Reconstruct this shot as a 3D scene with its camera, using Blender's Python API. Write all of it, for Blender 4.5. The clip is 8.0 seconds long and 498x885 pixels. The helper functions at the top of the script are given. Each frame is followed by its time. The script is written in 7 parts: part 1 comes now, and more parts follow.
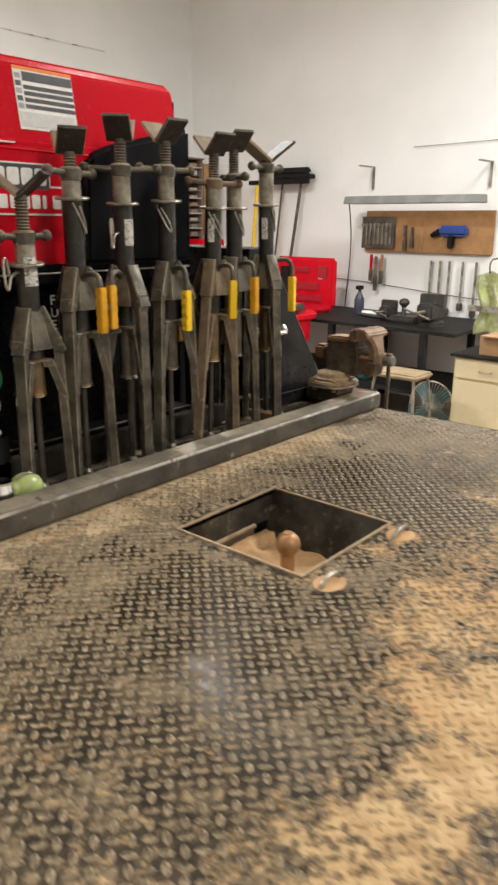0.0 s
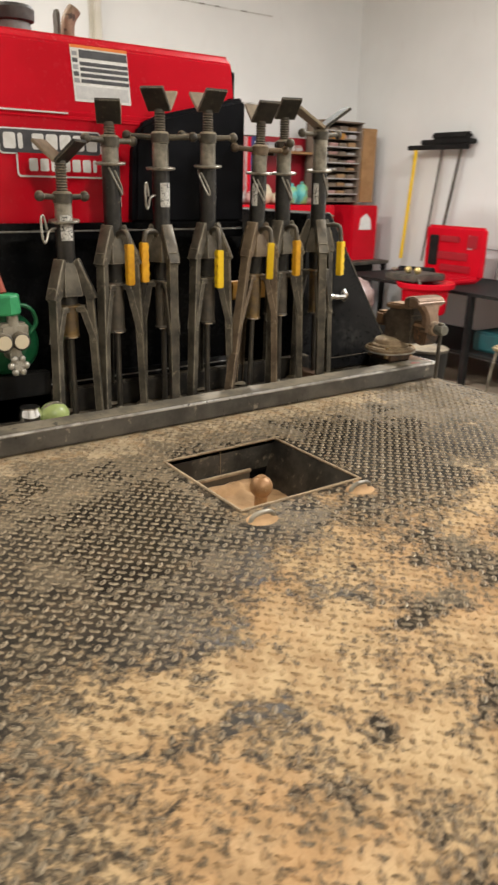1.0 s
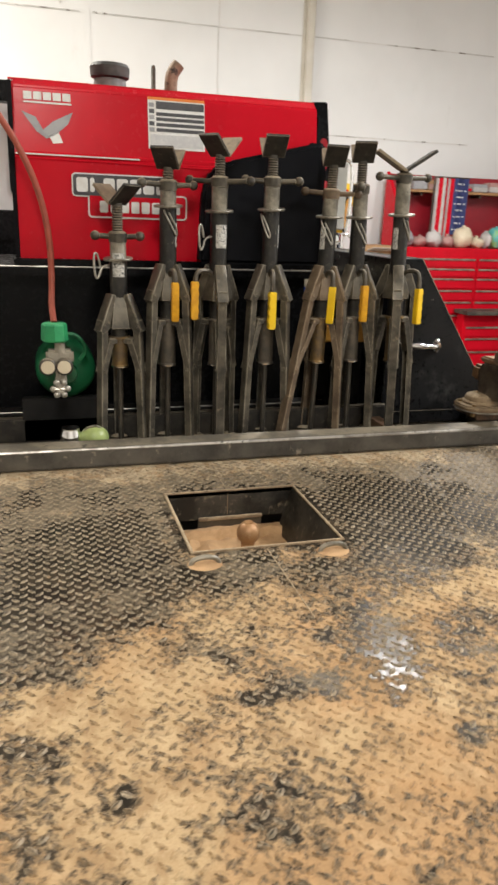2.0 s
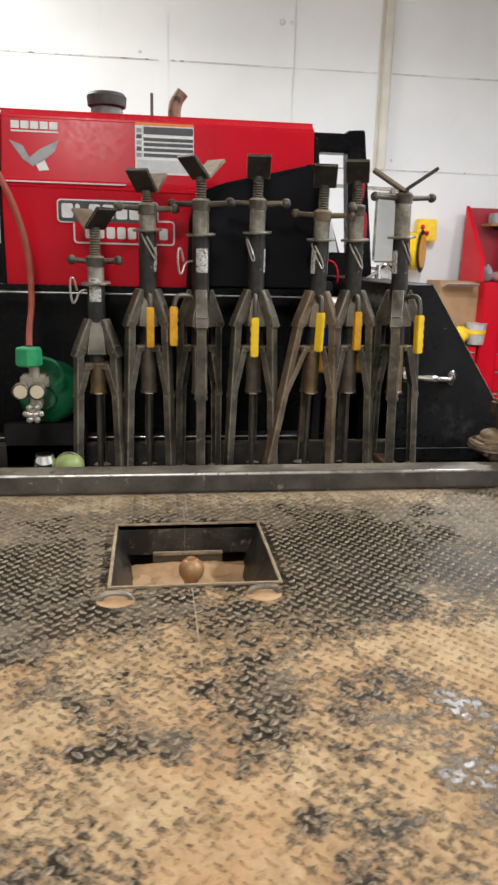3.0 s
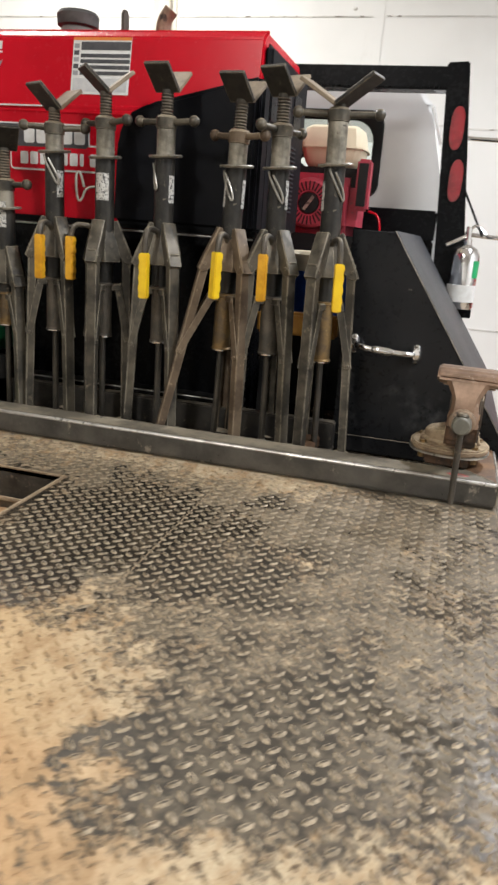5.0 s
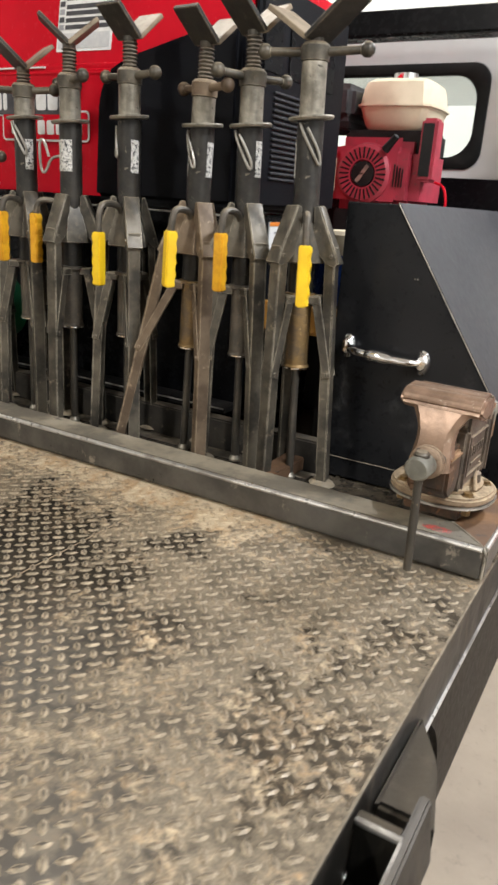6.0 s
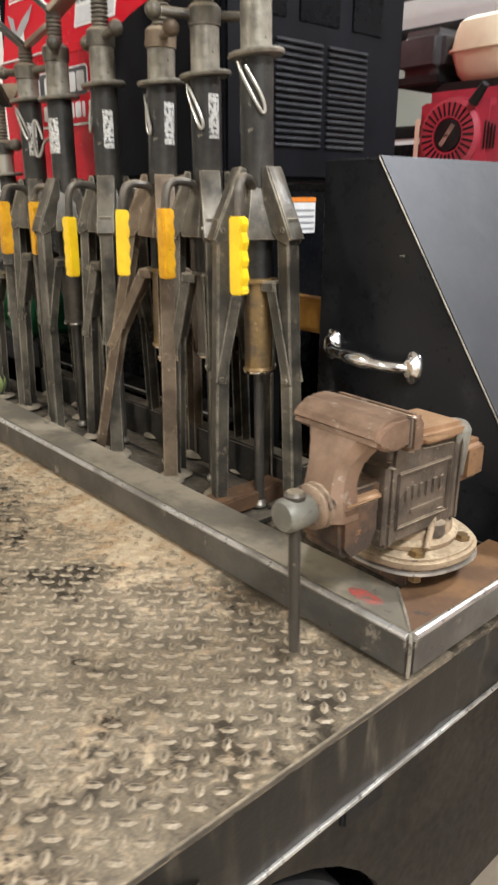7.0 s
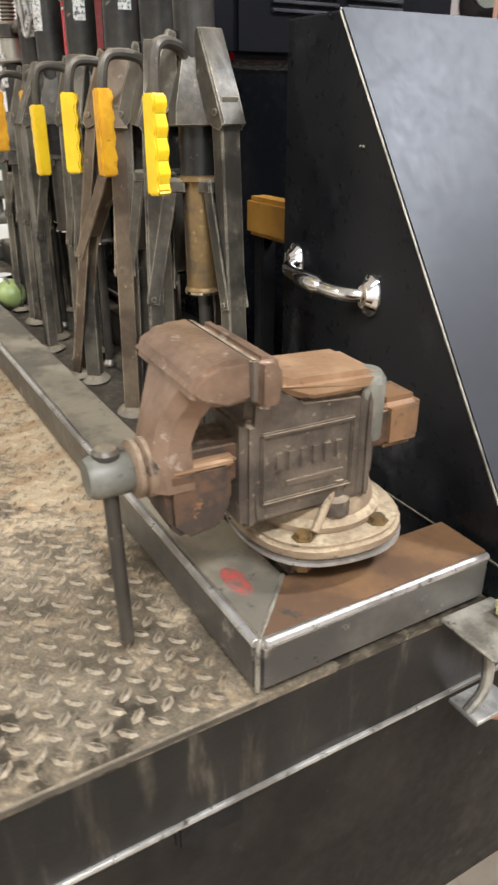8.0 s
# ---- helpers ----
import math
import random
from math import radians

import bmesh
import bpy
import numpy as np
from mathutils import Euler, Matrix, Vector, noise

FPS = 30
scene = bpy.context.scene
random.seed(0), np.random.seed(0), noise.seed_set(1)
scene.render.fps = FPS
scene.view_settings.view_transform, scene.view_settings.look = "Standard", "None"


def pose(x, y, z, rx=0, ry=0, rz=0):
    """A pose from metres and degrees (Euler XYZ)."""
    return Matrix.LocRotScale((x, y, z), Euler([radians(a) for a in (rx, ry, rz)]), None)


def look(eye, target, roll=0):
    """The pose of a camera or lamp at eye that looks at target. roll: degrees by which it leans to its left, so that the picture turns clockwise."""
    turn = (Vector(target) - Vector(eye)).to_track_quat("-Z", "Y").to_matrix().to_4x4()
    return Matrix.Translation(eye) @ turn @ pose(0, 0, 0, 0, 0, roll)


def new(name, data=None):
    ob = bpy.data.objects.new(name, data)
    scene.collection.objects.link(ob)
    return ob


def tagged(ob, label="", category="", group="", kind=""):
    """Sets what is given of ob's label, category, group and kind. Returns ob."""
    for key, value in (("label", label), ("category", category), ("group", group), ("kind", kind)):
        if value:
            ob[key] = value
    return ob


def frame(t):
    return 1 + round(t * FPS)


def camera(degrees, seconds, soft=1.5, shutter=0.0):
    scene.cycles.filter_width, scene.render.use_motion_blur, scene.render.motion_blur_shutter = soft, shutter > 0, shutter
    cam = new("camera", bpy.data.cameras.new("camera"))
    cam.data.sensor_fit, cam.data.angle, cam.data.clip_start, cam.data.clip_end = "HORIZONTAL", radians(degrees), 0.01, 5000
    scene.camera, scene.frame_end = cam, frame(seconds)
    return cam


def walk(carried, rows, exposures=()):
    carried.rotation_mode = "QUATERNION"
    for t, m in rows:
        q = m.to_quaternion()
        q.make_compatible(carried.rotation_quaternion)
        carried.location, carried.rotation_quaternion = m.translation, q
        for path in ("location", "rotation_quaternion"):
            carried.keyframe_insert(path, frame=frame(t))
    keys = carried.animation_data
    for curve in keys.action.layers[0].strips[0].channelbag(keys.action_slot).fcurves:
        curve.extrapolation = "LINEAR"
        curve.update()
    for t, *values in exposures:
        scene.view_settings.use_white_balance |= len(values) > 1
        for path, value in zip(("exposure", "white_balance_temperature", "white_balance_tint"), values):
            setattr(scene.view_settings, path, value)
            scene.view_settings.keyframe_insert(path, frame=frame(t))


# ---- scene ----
cam = camera(38.3, 8.0, soft=2.6, shutter=0.35)
PATH = [
    (0, (0.0, -0.011, 0.709), (1.463, 1.22, 0.123), 0.5),
    (0.5, (0.009, -0.347, 0.713), (1.379, 0.975, 0.101), 1.2),
    (1, (0.242, -0.468, 0.714), (1.333, 1.066, 0.039), 1.3),
    (1.5, (0.528, -0.597, 0.701), (1.39, 1.088, 0.056), 3.1),
    (1.7, (0.645, -0.692, 0.745), (1.362, 1.065, 0.114), 2.7),
    (2.8, (1.115, -0.67, 0.699), (1.441, 1.235, 0.185), 1.7),
    (3, (1.202, -0.659, 0.693), (1.47, 1.259, 0.194), 1.5),
    (3.5, (1.499, -0.681, 0.687), (1.549, 1.257, 0.198), 2.1),
    (4, (1.788, -0.635, 0.663), (1.677, 1.295, 0.148), 4.5),
    (4.5, (2.041, -0.473, 0.65), (1.817, 1.439, 0.105), 5.3),
    (4.7, (2.156, -0.418, 0.624), (1.826, 1.474, 0.065), 4.5),
    (5.8, (2.6, 0.112, 0.583), (1.767, 1.823, -0.032), 5.1),
    (6, (2.657, 0.213, 0.611), (1.736, 1.868, -0.031), 3.8),
    (6.5, (2.823, 0.494, 0.586), (1.629, 1.974, -0.035), 1.2),
    (7, (2.896, 0.759, 0.567), (1.49, 2.02, -0.091), 0.3),
    (7.5, (2.87, 0.957, 0.54), (1.435, 2.087, -0.275), -0.1),
    (8, (2.929, 1.126, 0.522), (1.364, 2.029, -0.334), -0.0),
]
walk(cam, [(t, look(eye, target, roll)) for t, eye, target, roll in PATH],
     [(0.0, 0.05, 6470, 10), (1.5, 0.03, 6500, 10), (3.0, -0.10, 5850, 10), (4.7, -0.15, 6000, 10), (6.0, 0.18, 6050, 10), (7.5, 0.31, 6080, 10), (8.0, 0.33, 5900, 10)])

# ---- light ----
FLOOR = -1.08
CEIL = 4.2
world = bpy.data.worlds.new("world")
world.use_nodes = True
scene.world = world
world.node_tree.nodes["Background"].inputs[0].default_value = (0.9, 0.95, 1.0, 1)
world.node_tree.nodes["Background"].inputs[1].default_value = 0.05
scene.view_settings.exposure = 0.0


def area_lamp(x, y, watts, sx, sy, colour, drop=0.25):
    data = bpy.data.lights.new("area_lamp", "AREA")
    data.shape, data.size, data.size_y, data.energy, data.color = "RECTANGLE", sx, sy, watts, colour
    ob = new("area_lamp", data)
    ob.location = (x, y, CEIL - drop)
    return ob


WARM = (1.0, 0.93, 0.82)
COOL = (1.0, 0.98, 0.96)
# placed from its reflection on the deck
area_lamp(3.38, 3.59, 110, 0.22, 0.5, COOL, 1.47)
# three unseen fill lamps, added and powered to brighten the room
area_lamp(-1.0, 4.3, 295, 0.5, 1.8, WARM, 0.5)
area_lamp(5.0, 0.2, 268, 0.5, 1.8, COOL, 0.5)
area_lamp(0.6, -3.4, 225, 0.5, 1.8, WARM, 0.5)



# ---- materials ----
class Nodes:
    def __init__(self, name):
        self.m = bpy.data.materials.new(name)
        self.m.use_nodes = True
        self.t = self.m.node_tree
        self.bsdf = self.t.nodes["Principled BSDF"]
        tc = self.t.nodes.new("ShaderNodeTexCoord")
        self.co = tc.outputs["Object"]

    def put(self, socket, v):
        if isinstance(v, (int, float)):
            socket.default_value = v
        elif isinstance(v, tuple):
            socket.default_value = v if len(v) == 4 or socket.type == "VECTOR" else (*v, 1)
        else:
            self.t.links.new(v, socket)

    def noise(self, scale, detail=4, rough=0.6, co=None, dist=0.0):
        n = self.t.nodes.new("ShaderNodeTexNoise")
        n.inputs["Scale"].default_value, n.inputs["Detail"].default_value = scale, detail
        n.inputs["Roughness"].default_value, n.inputs["Distortion"].default_value = rough, dist
        self.t.links.new(co or self.co, n.inputs["Vector"])
        return n.outputs["Fac"]

    def stretch(self, sx, sy, sz, rz=0.0):
        n = self.t.nodes.new("ShaderNodeMapping")
        n.inputs["Scale"].default_value = (sx, sy, sz)
        n.inputs["Rotation"].default_value = (0, 0, rz)
        self.t.links.new(self.co, n.inputs["Vector"])
        return n.outputs["Vector"]

    def math(self, op, a, b=0.0, c=0.0, clamp=False):
        n = self.t.nodes.new("ShaderNodeMath")
        n.operation, n.use_clamp = op, clamp
        for k, v in enumerate((a, b, c)):
            self.put(n.inputs[k], v)
        return n.outputs[0]

    def step(self, v, lo, hi, a=0.0, b=1.0):
        n = self.t.nodes.new("ShaderNodeMapRange")
        n.interpolation_type = "SMOOTHSTEP"
        self.put(n.inputs[0], v)
        for k, x in enumerate((lo, hi, a, b)):
            n.inputs[k + 1].default_value = x
        return n.outputs[0]

    def mix(self, f, a, b):
        n = self.t.nodes.new("ShaderNodeMix")
        n.data_type = "RGBA"
        self.put(n.inputs[0], f)
        self.put(n.inputs[6], a)
        self.put(n.inputs[7], b)
        return n.outputs[2]

    def axis(self):
        n = self.t.nodes.new("ShaderNodeSeparateXYZ")
        self.t.links.new(self.co, n.inputs[0])
        return n.outputs

    def up(self):
        g = self.t.nodes.new("ShaderNodeNewGeometry")
        n = self.t.nodes.new("ShaderNodeSeparateXYZ")
        self.t.links.new(g.outputs["Normal"], n.inputs[0])
        return n.outputs[2]

    def edges(self, radius):
        b = self.t.nodes.new("ShaderNodeBevel")
        b.samples = 4
        b.inputs["Radius"].default_value = radius
        g = self.t.nodes.new("ShaderNodeNewGeometry")
        d = self.t.nodes.new("ShaderNodeVectorMath")
        d.operation = "DOT_PRODUCT"
        self.t.links.new(b.outputs[0], d.inputs[0])
        self.t.links.new(g.outputs["Normal"], d.inputs[1])
        return d.outputs["Value"]

    def warped(self, scale, much):
        n = self.t.nodes.new("ShaderNodeTexNoise")
        n.inputs["Scale"].default_value, n.inputs["Detail"].default_value = scale, 4
        self.t.links.new(self.co, n.inputs["Vector"])
        v = self.t.nodes.new("ShaderNodeVectorMath")
        v.operation = "MULTIPLY_ADD"
        self.t.links.new(n.outputs["Color"], v.inputs[0])
        v.inputs[1].default_value = (much, much, 0)
        v.inputs[2].default_value = (-much / 2, -much / 2, 0)
        w = self.t.nodes.new("ShaderNodeVectorMath")
        self.t.links.new(self.co, w.inputs[0])
        self.t.links.new(v.outputs[0], w.inputs[1])
        return w.outputs[0]

    def near(self, x, y, z=0.0, co=None):
        n = self.t.nodes.new("ShaderNodeVectorMath")
        n.operation = "DISTANCE"
        self.t.links.new(co or self.co, n.inputs[0])
        n.inputs[1].default_value = (x, y, z)
        return n.outputs["Value"]

    def lucky(self):
        n = self.t.nodes.new("ShaderNodeObjectInfo")
        return n.outputs["Random"]

    def bump(self, h, strength=0.3, dist=0.002):
        n = self.t.nodes.new("ShaderNodeBump")
        n.inputs["Strength"].default_value, n.inputs["Distance"].default_value = strength, dist
        self.t.links.new(h, n.inputs["Height"])
        self.t.links.new(n.outputs[0], self.bsdf.inputs["Normal"])

    def done(self, colour, rough=0.5, metal=0.0, coat=0.0, spec=0.5):
        if spec is not None:
            self.bsdf.inputs["Specular IOR Level"].default_value = spec
        self.put(self.bsdf.inputs["Base Color"], colour)
        self.put(self.bsdf.inputs["Roughness"], rough)
        self.put(self.bsdf.inputs["Metallic"], metal)
        self.put(self.bsdf.inputs["Coat Weight"], coat)
        return self.m


def worn(name, a, b, c=None, rough=0.5, metal=0.0, scale=6.0, fine=60.0, lo=0.42, hi=0.62, bump=0.15, coat=0.0, spread=0.15, clo=0.6, chi=0.68, spec=0.5, dust=None, edge=None):
    """Colour a with patches of b, specks of c, edges rubbed to edge, and dust lying on the faces that look up."""
    n = Nodes(name)
    big, small = n.noise(scale, 5, 0.65), n.noise(fine, 4, 0.6)
    col = n.mix(n.step(big, lo, hi), a, b)
    if c:
        col = n.mix(n.step(n.noise(scale * 3.1, 6, 0.7), clo, chi), col, c)
    if edge:
        rubbed = n.math("MULTIPLY", n.step(n.edges(0.0028), 0.985, 0.90), n.step(n.math("MULTIPLY_ADD", small, 0.5, big), 0.58, 0.84, 0.1, 1.0))
        col = n.mix(rubbed, col, edge)
    r = n.math("ADD", n.math("MULTIPLY", n.math("SUBTRACT", small, 0.5), spread * 2), n.math("ADD", n.math("MULTIPLY", n.math("SUBTRACT", big, 0.5), spread), rough), clamp=True)
    if dust:
        lies = n.math("MULTIPLY", n.step(n.up(), 0.45, 0.92), n.step(n.math("ADD", n.noise(scale * 1.7, 5, 0.7), n.math("MULTIPLY", small, 0.4)), 0.50, 0.82, 0.25, 1.0))
        col = n.mix(lies, col, n.mix(n.step(small, 0.4, 0.62), dust, tuple(0.62 * v for v in dust)))
        r = n.math("MULTIPLY_ADD", lies, 0.4, r, clamp=True)
        metal = n.math("MULTIPLY_ADD", lies, -metal, metal)
    if bump:
        n.bump(small, bump, 0.002)
    return n.done(col, r, metal, coat, spec)


STEEL_DARK = worn("dark_steel", (0.07, 0.063, 0.052), (0.13, 0.112, 0.087), (0.24, 0.195, 0.135), rough=0.45, metal=0.5, scale=7, fine=90, dust=(0.30, 0.245, 0.165))
STEEL_RAIL = worn("rail_steel", (0.088, 0.084, 0.077), (0.165, 0.156, 0.139), (0.36, 0.32, 0.265), rough=0.34, metal=0.6, scale=7, fine=70, lo=0.36, hi=0.66, dust=(0.22, 0.182, 0.127))
STEEL_EDGE = worn("bright_steel_edge", (0.60, 0.58, 0.54), (0.30, 0.28, 0.25), (0.12, 0.11, 0.095), rough=0.32, metal=0.7, scale=9)
STAND_STEEL = worn("stand_steel", (0.040, 0.036, 0.029), (0.140, 0.122, 0.090), (0.27, 0.226, 0.158), rough=0.44, metal=0.35, scale=11, fine=110, lo=0.36, hi=0.66, bump=0.3, clo=0.58, chi=0.74, dust=(0.33, 0.27, 0.18), edge=(0.40, 0.355, 0.27))
STAND_RUST = worn("stand_rusty", (0.085, 0.058, 0.036), (0.185, 0.135, 0.085), (0.32, 0.24, 0.155), rough=0.58, metal=0.25, scale=11, fine=110, bump=0.3, lo=0.36, hi=0.66, dust=(0.36, 0.28, 0.18), edge=(0.42, 0.33, 0.22))
GALV = worn("galvanised", (0.135, 0.122, 0.095), (0.36, 0.33, 0.265), (0.060, 0.051, 0.037), rough=0.40, metal=0.45, scale=14, fine=120, lo=0.36, hi=0.62, bump=0.25)
BRASS = worn("oily_brass", (0.24, 0.155, 0.062), (0.13, 0.095, 0.058), (0.36, 0.25, 0.11), rough=0.4, metal=0.5, scale=16)
BLACK = worn("black_paint", (0.004, 0.0043, 0.005), (0.007, 0.007, 0.0078), (0.04, 0.04, 0.041), rough=0.26, spec=0.10, scale=5, bump=0.05, clo=0.68, chi=0.74)
BLACK_DULL = worn("black_dull", (0.008, 0.008, 0.008), (0.016, 0.015, 0.014), rough=0.65, scale=6, spec=0.2)
BLACK_CASE = worn("black_case", (0.0032, 0.0035, 0.0052), (0.0052, 0.0056, 0.0078), rough=0.5, spec=0.12, scale=7, fine=300, bump=0.1)
RED = worn("red_paint", (0.54, 0.006, 0.018), (0.48, 0.005, 0.015), (0.40, 0.012, 0.022), rough=0.24, scale=3, bump=0.02, coat=0.0, spread=0.12, clo=0.7, chi=0.8, spec=0.13)
RED_ENGINE = worn("engine_red", (0.36, 0.028, 0.05), (0.28, 0.028, 0.045), (0.16, 0.05, 0.05), rough=0.55, scale=12)
CREAM = worn("cream_tank", (0.66, 0.58, 0.42), (0.60, 0.52, 0.37), (0.45, 0.37, 0.25), rough=0.45, scale=8, clo=0.66, chi=0.74)
YELLOW = worn("yellow_grip", (0.76, 0.40, 0.014), (0.62, 0.30, 0.012), (0.30, 0.15, 0.025), rough=0.45, scale=24, clo=0.62, chi=0.72)
YELLOW_BRIGHT = worn("bright_yellow_grip", (0.86, 0.58, 0.01), (0.78, 0.50, 0.01), (0.5, 0.30, 0.03), rough=0.4, scale=20, clo=0.66, chi=0.72)
AMBER = worn("amber_plastic", (0.50, 0.25, 0.035), (0.40, 0.19, 0.03), rough=0.5, scale=10)
WHITE = worn("white_print", (0.74, 0.74, 0.72), (0.66, 0.65, 0.62), rough=0.5, scale=30, bump=0.0)
GREY_PRINT = worn("grey_print", (0.33, 0.33, 0.34), (0.28, 0.28, 0.29), rough=0.5, scale=30, bump=0.0)
SEAM = worn("panel_seam", (0.72, 0.71, 0.68), (0.52, 0.51, 0.48), (0.22, 0.20, 0.17), rough=0.6, scale=2.2, bump=0.0, lo=0.40, hi=0.60, clo=0.57, chi=0.60)
PALE_SEAM = worn("faint_seam", (0.70, 0.69, 0.66), (0.60, 0.59, 0.56), rough=0.6, scale=3, bump=0.0)
DARK_PRINT = worn("dark_print", (0.04, 0.04, 0.045), (0.06, 0.06, 0.065), rough=0.5, scale=30, bump=0.0)
ORANGE_PRINT = worn("orange_print", (0.75, 0.22, 0.02), (0.65, 0.2, 0.02), rough=0.5, scale=30, bump=0.0)
RUST_VISE = worn("rusty_vise", (0.155, 0.104, 0.066), (0.29, 0.205, 0.136), (0.050, 0.037, 0.028), rough=0.56, metal=0.2, scale=13, fine=130, lo=0.36, hi=0.64, bump=0.5, clo=0.54, chi=0.66, dust=(0.36, 0.275, 0.18))
VISE_DUSTY = worn("dusty_vise", (0.22, 0.155, 0.095), (0.34, 0.25, 0.155), (0.11, 0.076, 0.05), rough=0.75, metal=0.1, scale=17, fine=120, bump=0.45, dust=(0.47, 0.37, 0.235))
VISE_DARK = worn("dark_vise_casting", (0.060, 0.047, 0.036), (0.135, 0.105, 0.077), (0.26, 0.20, 0.14), rough=0.5, metal=0.25, scale=20, fine=120, lo=0.36, hi=0.66, bump=0.6, dust=(0.38, 0.29, 0.185))
RUST_PLATE = worn("rusty_plate", (0.13, 0.075, 0.042), (0.22, 0.12, 0.055), (0.06, 0.05, 0.042), rough=0.6, metal=0.25, scale=9, fine=100)
RUST_DARK = worn("dark_rust", (0.050, 0.036, 0.027), (0.12, 0.066, 0.036), (0.26, 0.125, 0.055), rough=0.6, metal=0.2, scale=22, fine=130, bump=0.5, dust=(0.30, 0.22, 0.14))
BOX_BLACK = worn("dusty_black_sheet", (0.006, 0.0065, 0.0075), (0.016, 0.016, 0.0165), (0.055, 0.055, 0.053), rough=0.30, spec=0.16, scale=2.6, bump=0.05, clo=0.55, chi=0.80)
CHROME = worn("chrome", (0.86, 0.86, 0.86), (0.75, 0.75, 0.75), rough=0.1, metal=1.0, scale=20, spread=0.05, bump=0.0)
GREEN = worn("green_cylinder", (0.012, 0.13, 0.05), (0.01, 0.10, 0.04), (0.05, 0.16, 0.09), rough=0.35, scale=8)
GREEN_PALE = worn("pale_green", (0.36, 0.44, 0.16), (0.28, 0.35, 0.12), rough=0.35, scale=20)
HOSE_RED = worn("red_hose", (0.34, 0.07, 0.04), (0.27, 0.06, 0.035), rough=0.6, scale=20)
BLUE = worn("blue_plastic", (0.012, 0.06, 0.32), (0.01, 0.05, 0.26), rough=0.4, scale=10)
CARD = worn("cardboard", (0.36, 0.22, 0.11), (0.31, 0.185, 0.09), rough=0.85, scale=9)
WOOD = worn("worn_wood", (0.36, 0.20, 0.085), (0.28, 0.15, 0.06), rough=0.7, scale=9)
PEG = worn("pegboard_brown", (0.34, 0.18, 0.07), (0.28, 0.145, 0.055), rough=0.7, scale=8)
CREAM_CAB = worn("cream_cabinet_paint", (0.62, 0.53, 0.34), (0.56, 0.47, 0.29), (0.35, 0.25, 0.14), rough=0.5, scale=4, clo=0.68, chi=0.75)
TRUCK_WHITE = worn("truck_paint", (0.74, 0.74, 0.73), (0.70, 0.70, 0.69), rough=0.25, coat=0.4, scale=3, bump=0.0, spread=0.05)
RUBBER = worn("tyre_rubber", (0.018, 0.018, 0.018), (0.035, 0.033, 0.03), rough=0.8, scale=10)
HI_VIS = worn("hi_vis_cloth", (0.33, 0.37, 0.13), (0.24, 0.27, 0.10), (0.40, 0.38, 0.31), rough=0.85, scale=9, clo=0.50, chi=0.58)
TEAL = worn("teal_paint", (0.015, 0.10, 0.11), (0.02, 0.08, 0.09), rough=0.5, scale=9)
TAIL_RED = worn("tail_red", (0.30, 0.008, 0.016), (0.20, 0.006, 0.012), (0.40, 0.02, 0.03), rough=0.12, scale=14, bump=0.35, fine=40, coat=0.6, spread=0.04)


def glass_like():
    n = Nodes("window_glass")
    n.bsdf.inputs["Transmission Weight"].default_value, n.bsdf.inputs["IOR"].default_value = 1.0, 1.08
    return n.done((0.82, 0.90, 0.87), 0.02)


GLASS = glass_like()


def wall_paint():
    n = Nodes("white_wall_panel")
    a = n.noise(0.7, 4, 0.55)
    s = n.noise(5.0, 5, 0.7, n.stretch(1.0, 1.0, 0.25))
    c = n.mix(n.step(a, 0.35, 0.7), (0.80, 0.80, 0.785), (0.73, 0.73, 0.715))
    c = n.mix(n.step(s, 0.60, 0.80, 0.0, 0.35), c, (0.50, 0.47, 0.42))
    n.bump(n.noise(2.2, 3), 0.25, 0.01)
    return n.done(c, 0.5)


WALL = wall_paint()


def concrete():
    n = Nodes("shop_concrete")
    a, b = n.noise(1.3, 6, 0.65), n.noise(24, 5, 0.7)
    c = n.mix(n.step(a, 0.35, 0.65), (0.27, 0.218, 0.162), (0.36, 0.297, 0.222))
    c = n.mix(n.step(b, 0.55, 0.75, 0.0, 0.6), c, (0.20, 0.165, 0.125))
    n.bump(b, 0.3, 0.003)
    return n.done(c, n.step(a, 0.3, 0.7, 0.45, 0.75))


CONCRETE = concrete()


SAWDUST = worn("loose_sawdust", (0.52, 0.33, 0.17), (0.42, 0.26, 0.13), rough=0.95, scale=18, fine=220, bump=0.7)


LIGHT_DRIFTS = ((1.187, 0.50, 0.09), (1.522, 0.47, 0.05), (1.769, 0.548, 0.11), (1.905, 0.43, 0.12), (1.839, 0.326, 0.12), (2.0, 0.20, 0.13), (2.225, 0.225, 0.09), (1.28, 0.09, 0.13), (1.57, 0.12, 0.06), (0.848, 0.246, 0.10), (0.911, 0.007, 0.10), (0.933, 0.338, 0.10), (0.624, 0.32, 0.08), (1.049, 0.50, 0.08), (1.822, 0.64, 0.05), (1.105, 0.72, 0.06), (1.425, 0.725, 0.06), (1.02, 1.31, 0.09), (1.82, 1.32, 0.08), (2.045, 1.35, 0.07))
DARK_SPOTS = ((2.09, 0.36, 0.11), (2.27, 0.505, 0.13), (1.96, 0.80, 0.10), (2.05, 0.807, 0.08), (1.69, 0.95, 0.12), (2.43, 1.23, 0.07), (1.973, 1.207, 0.06))
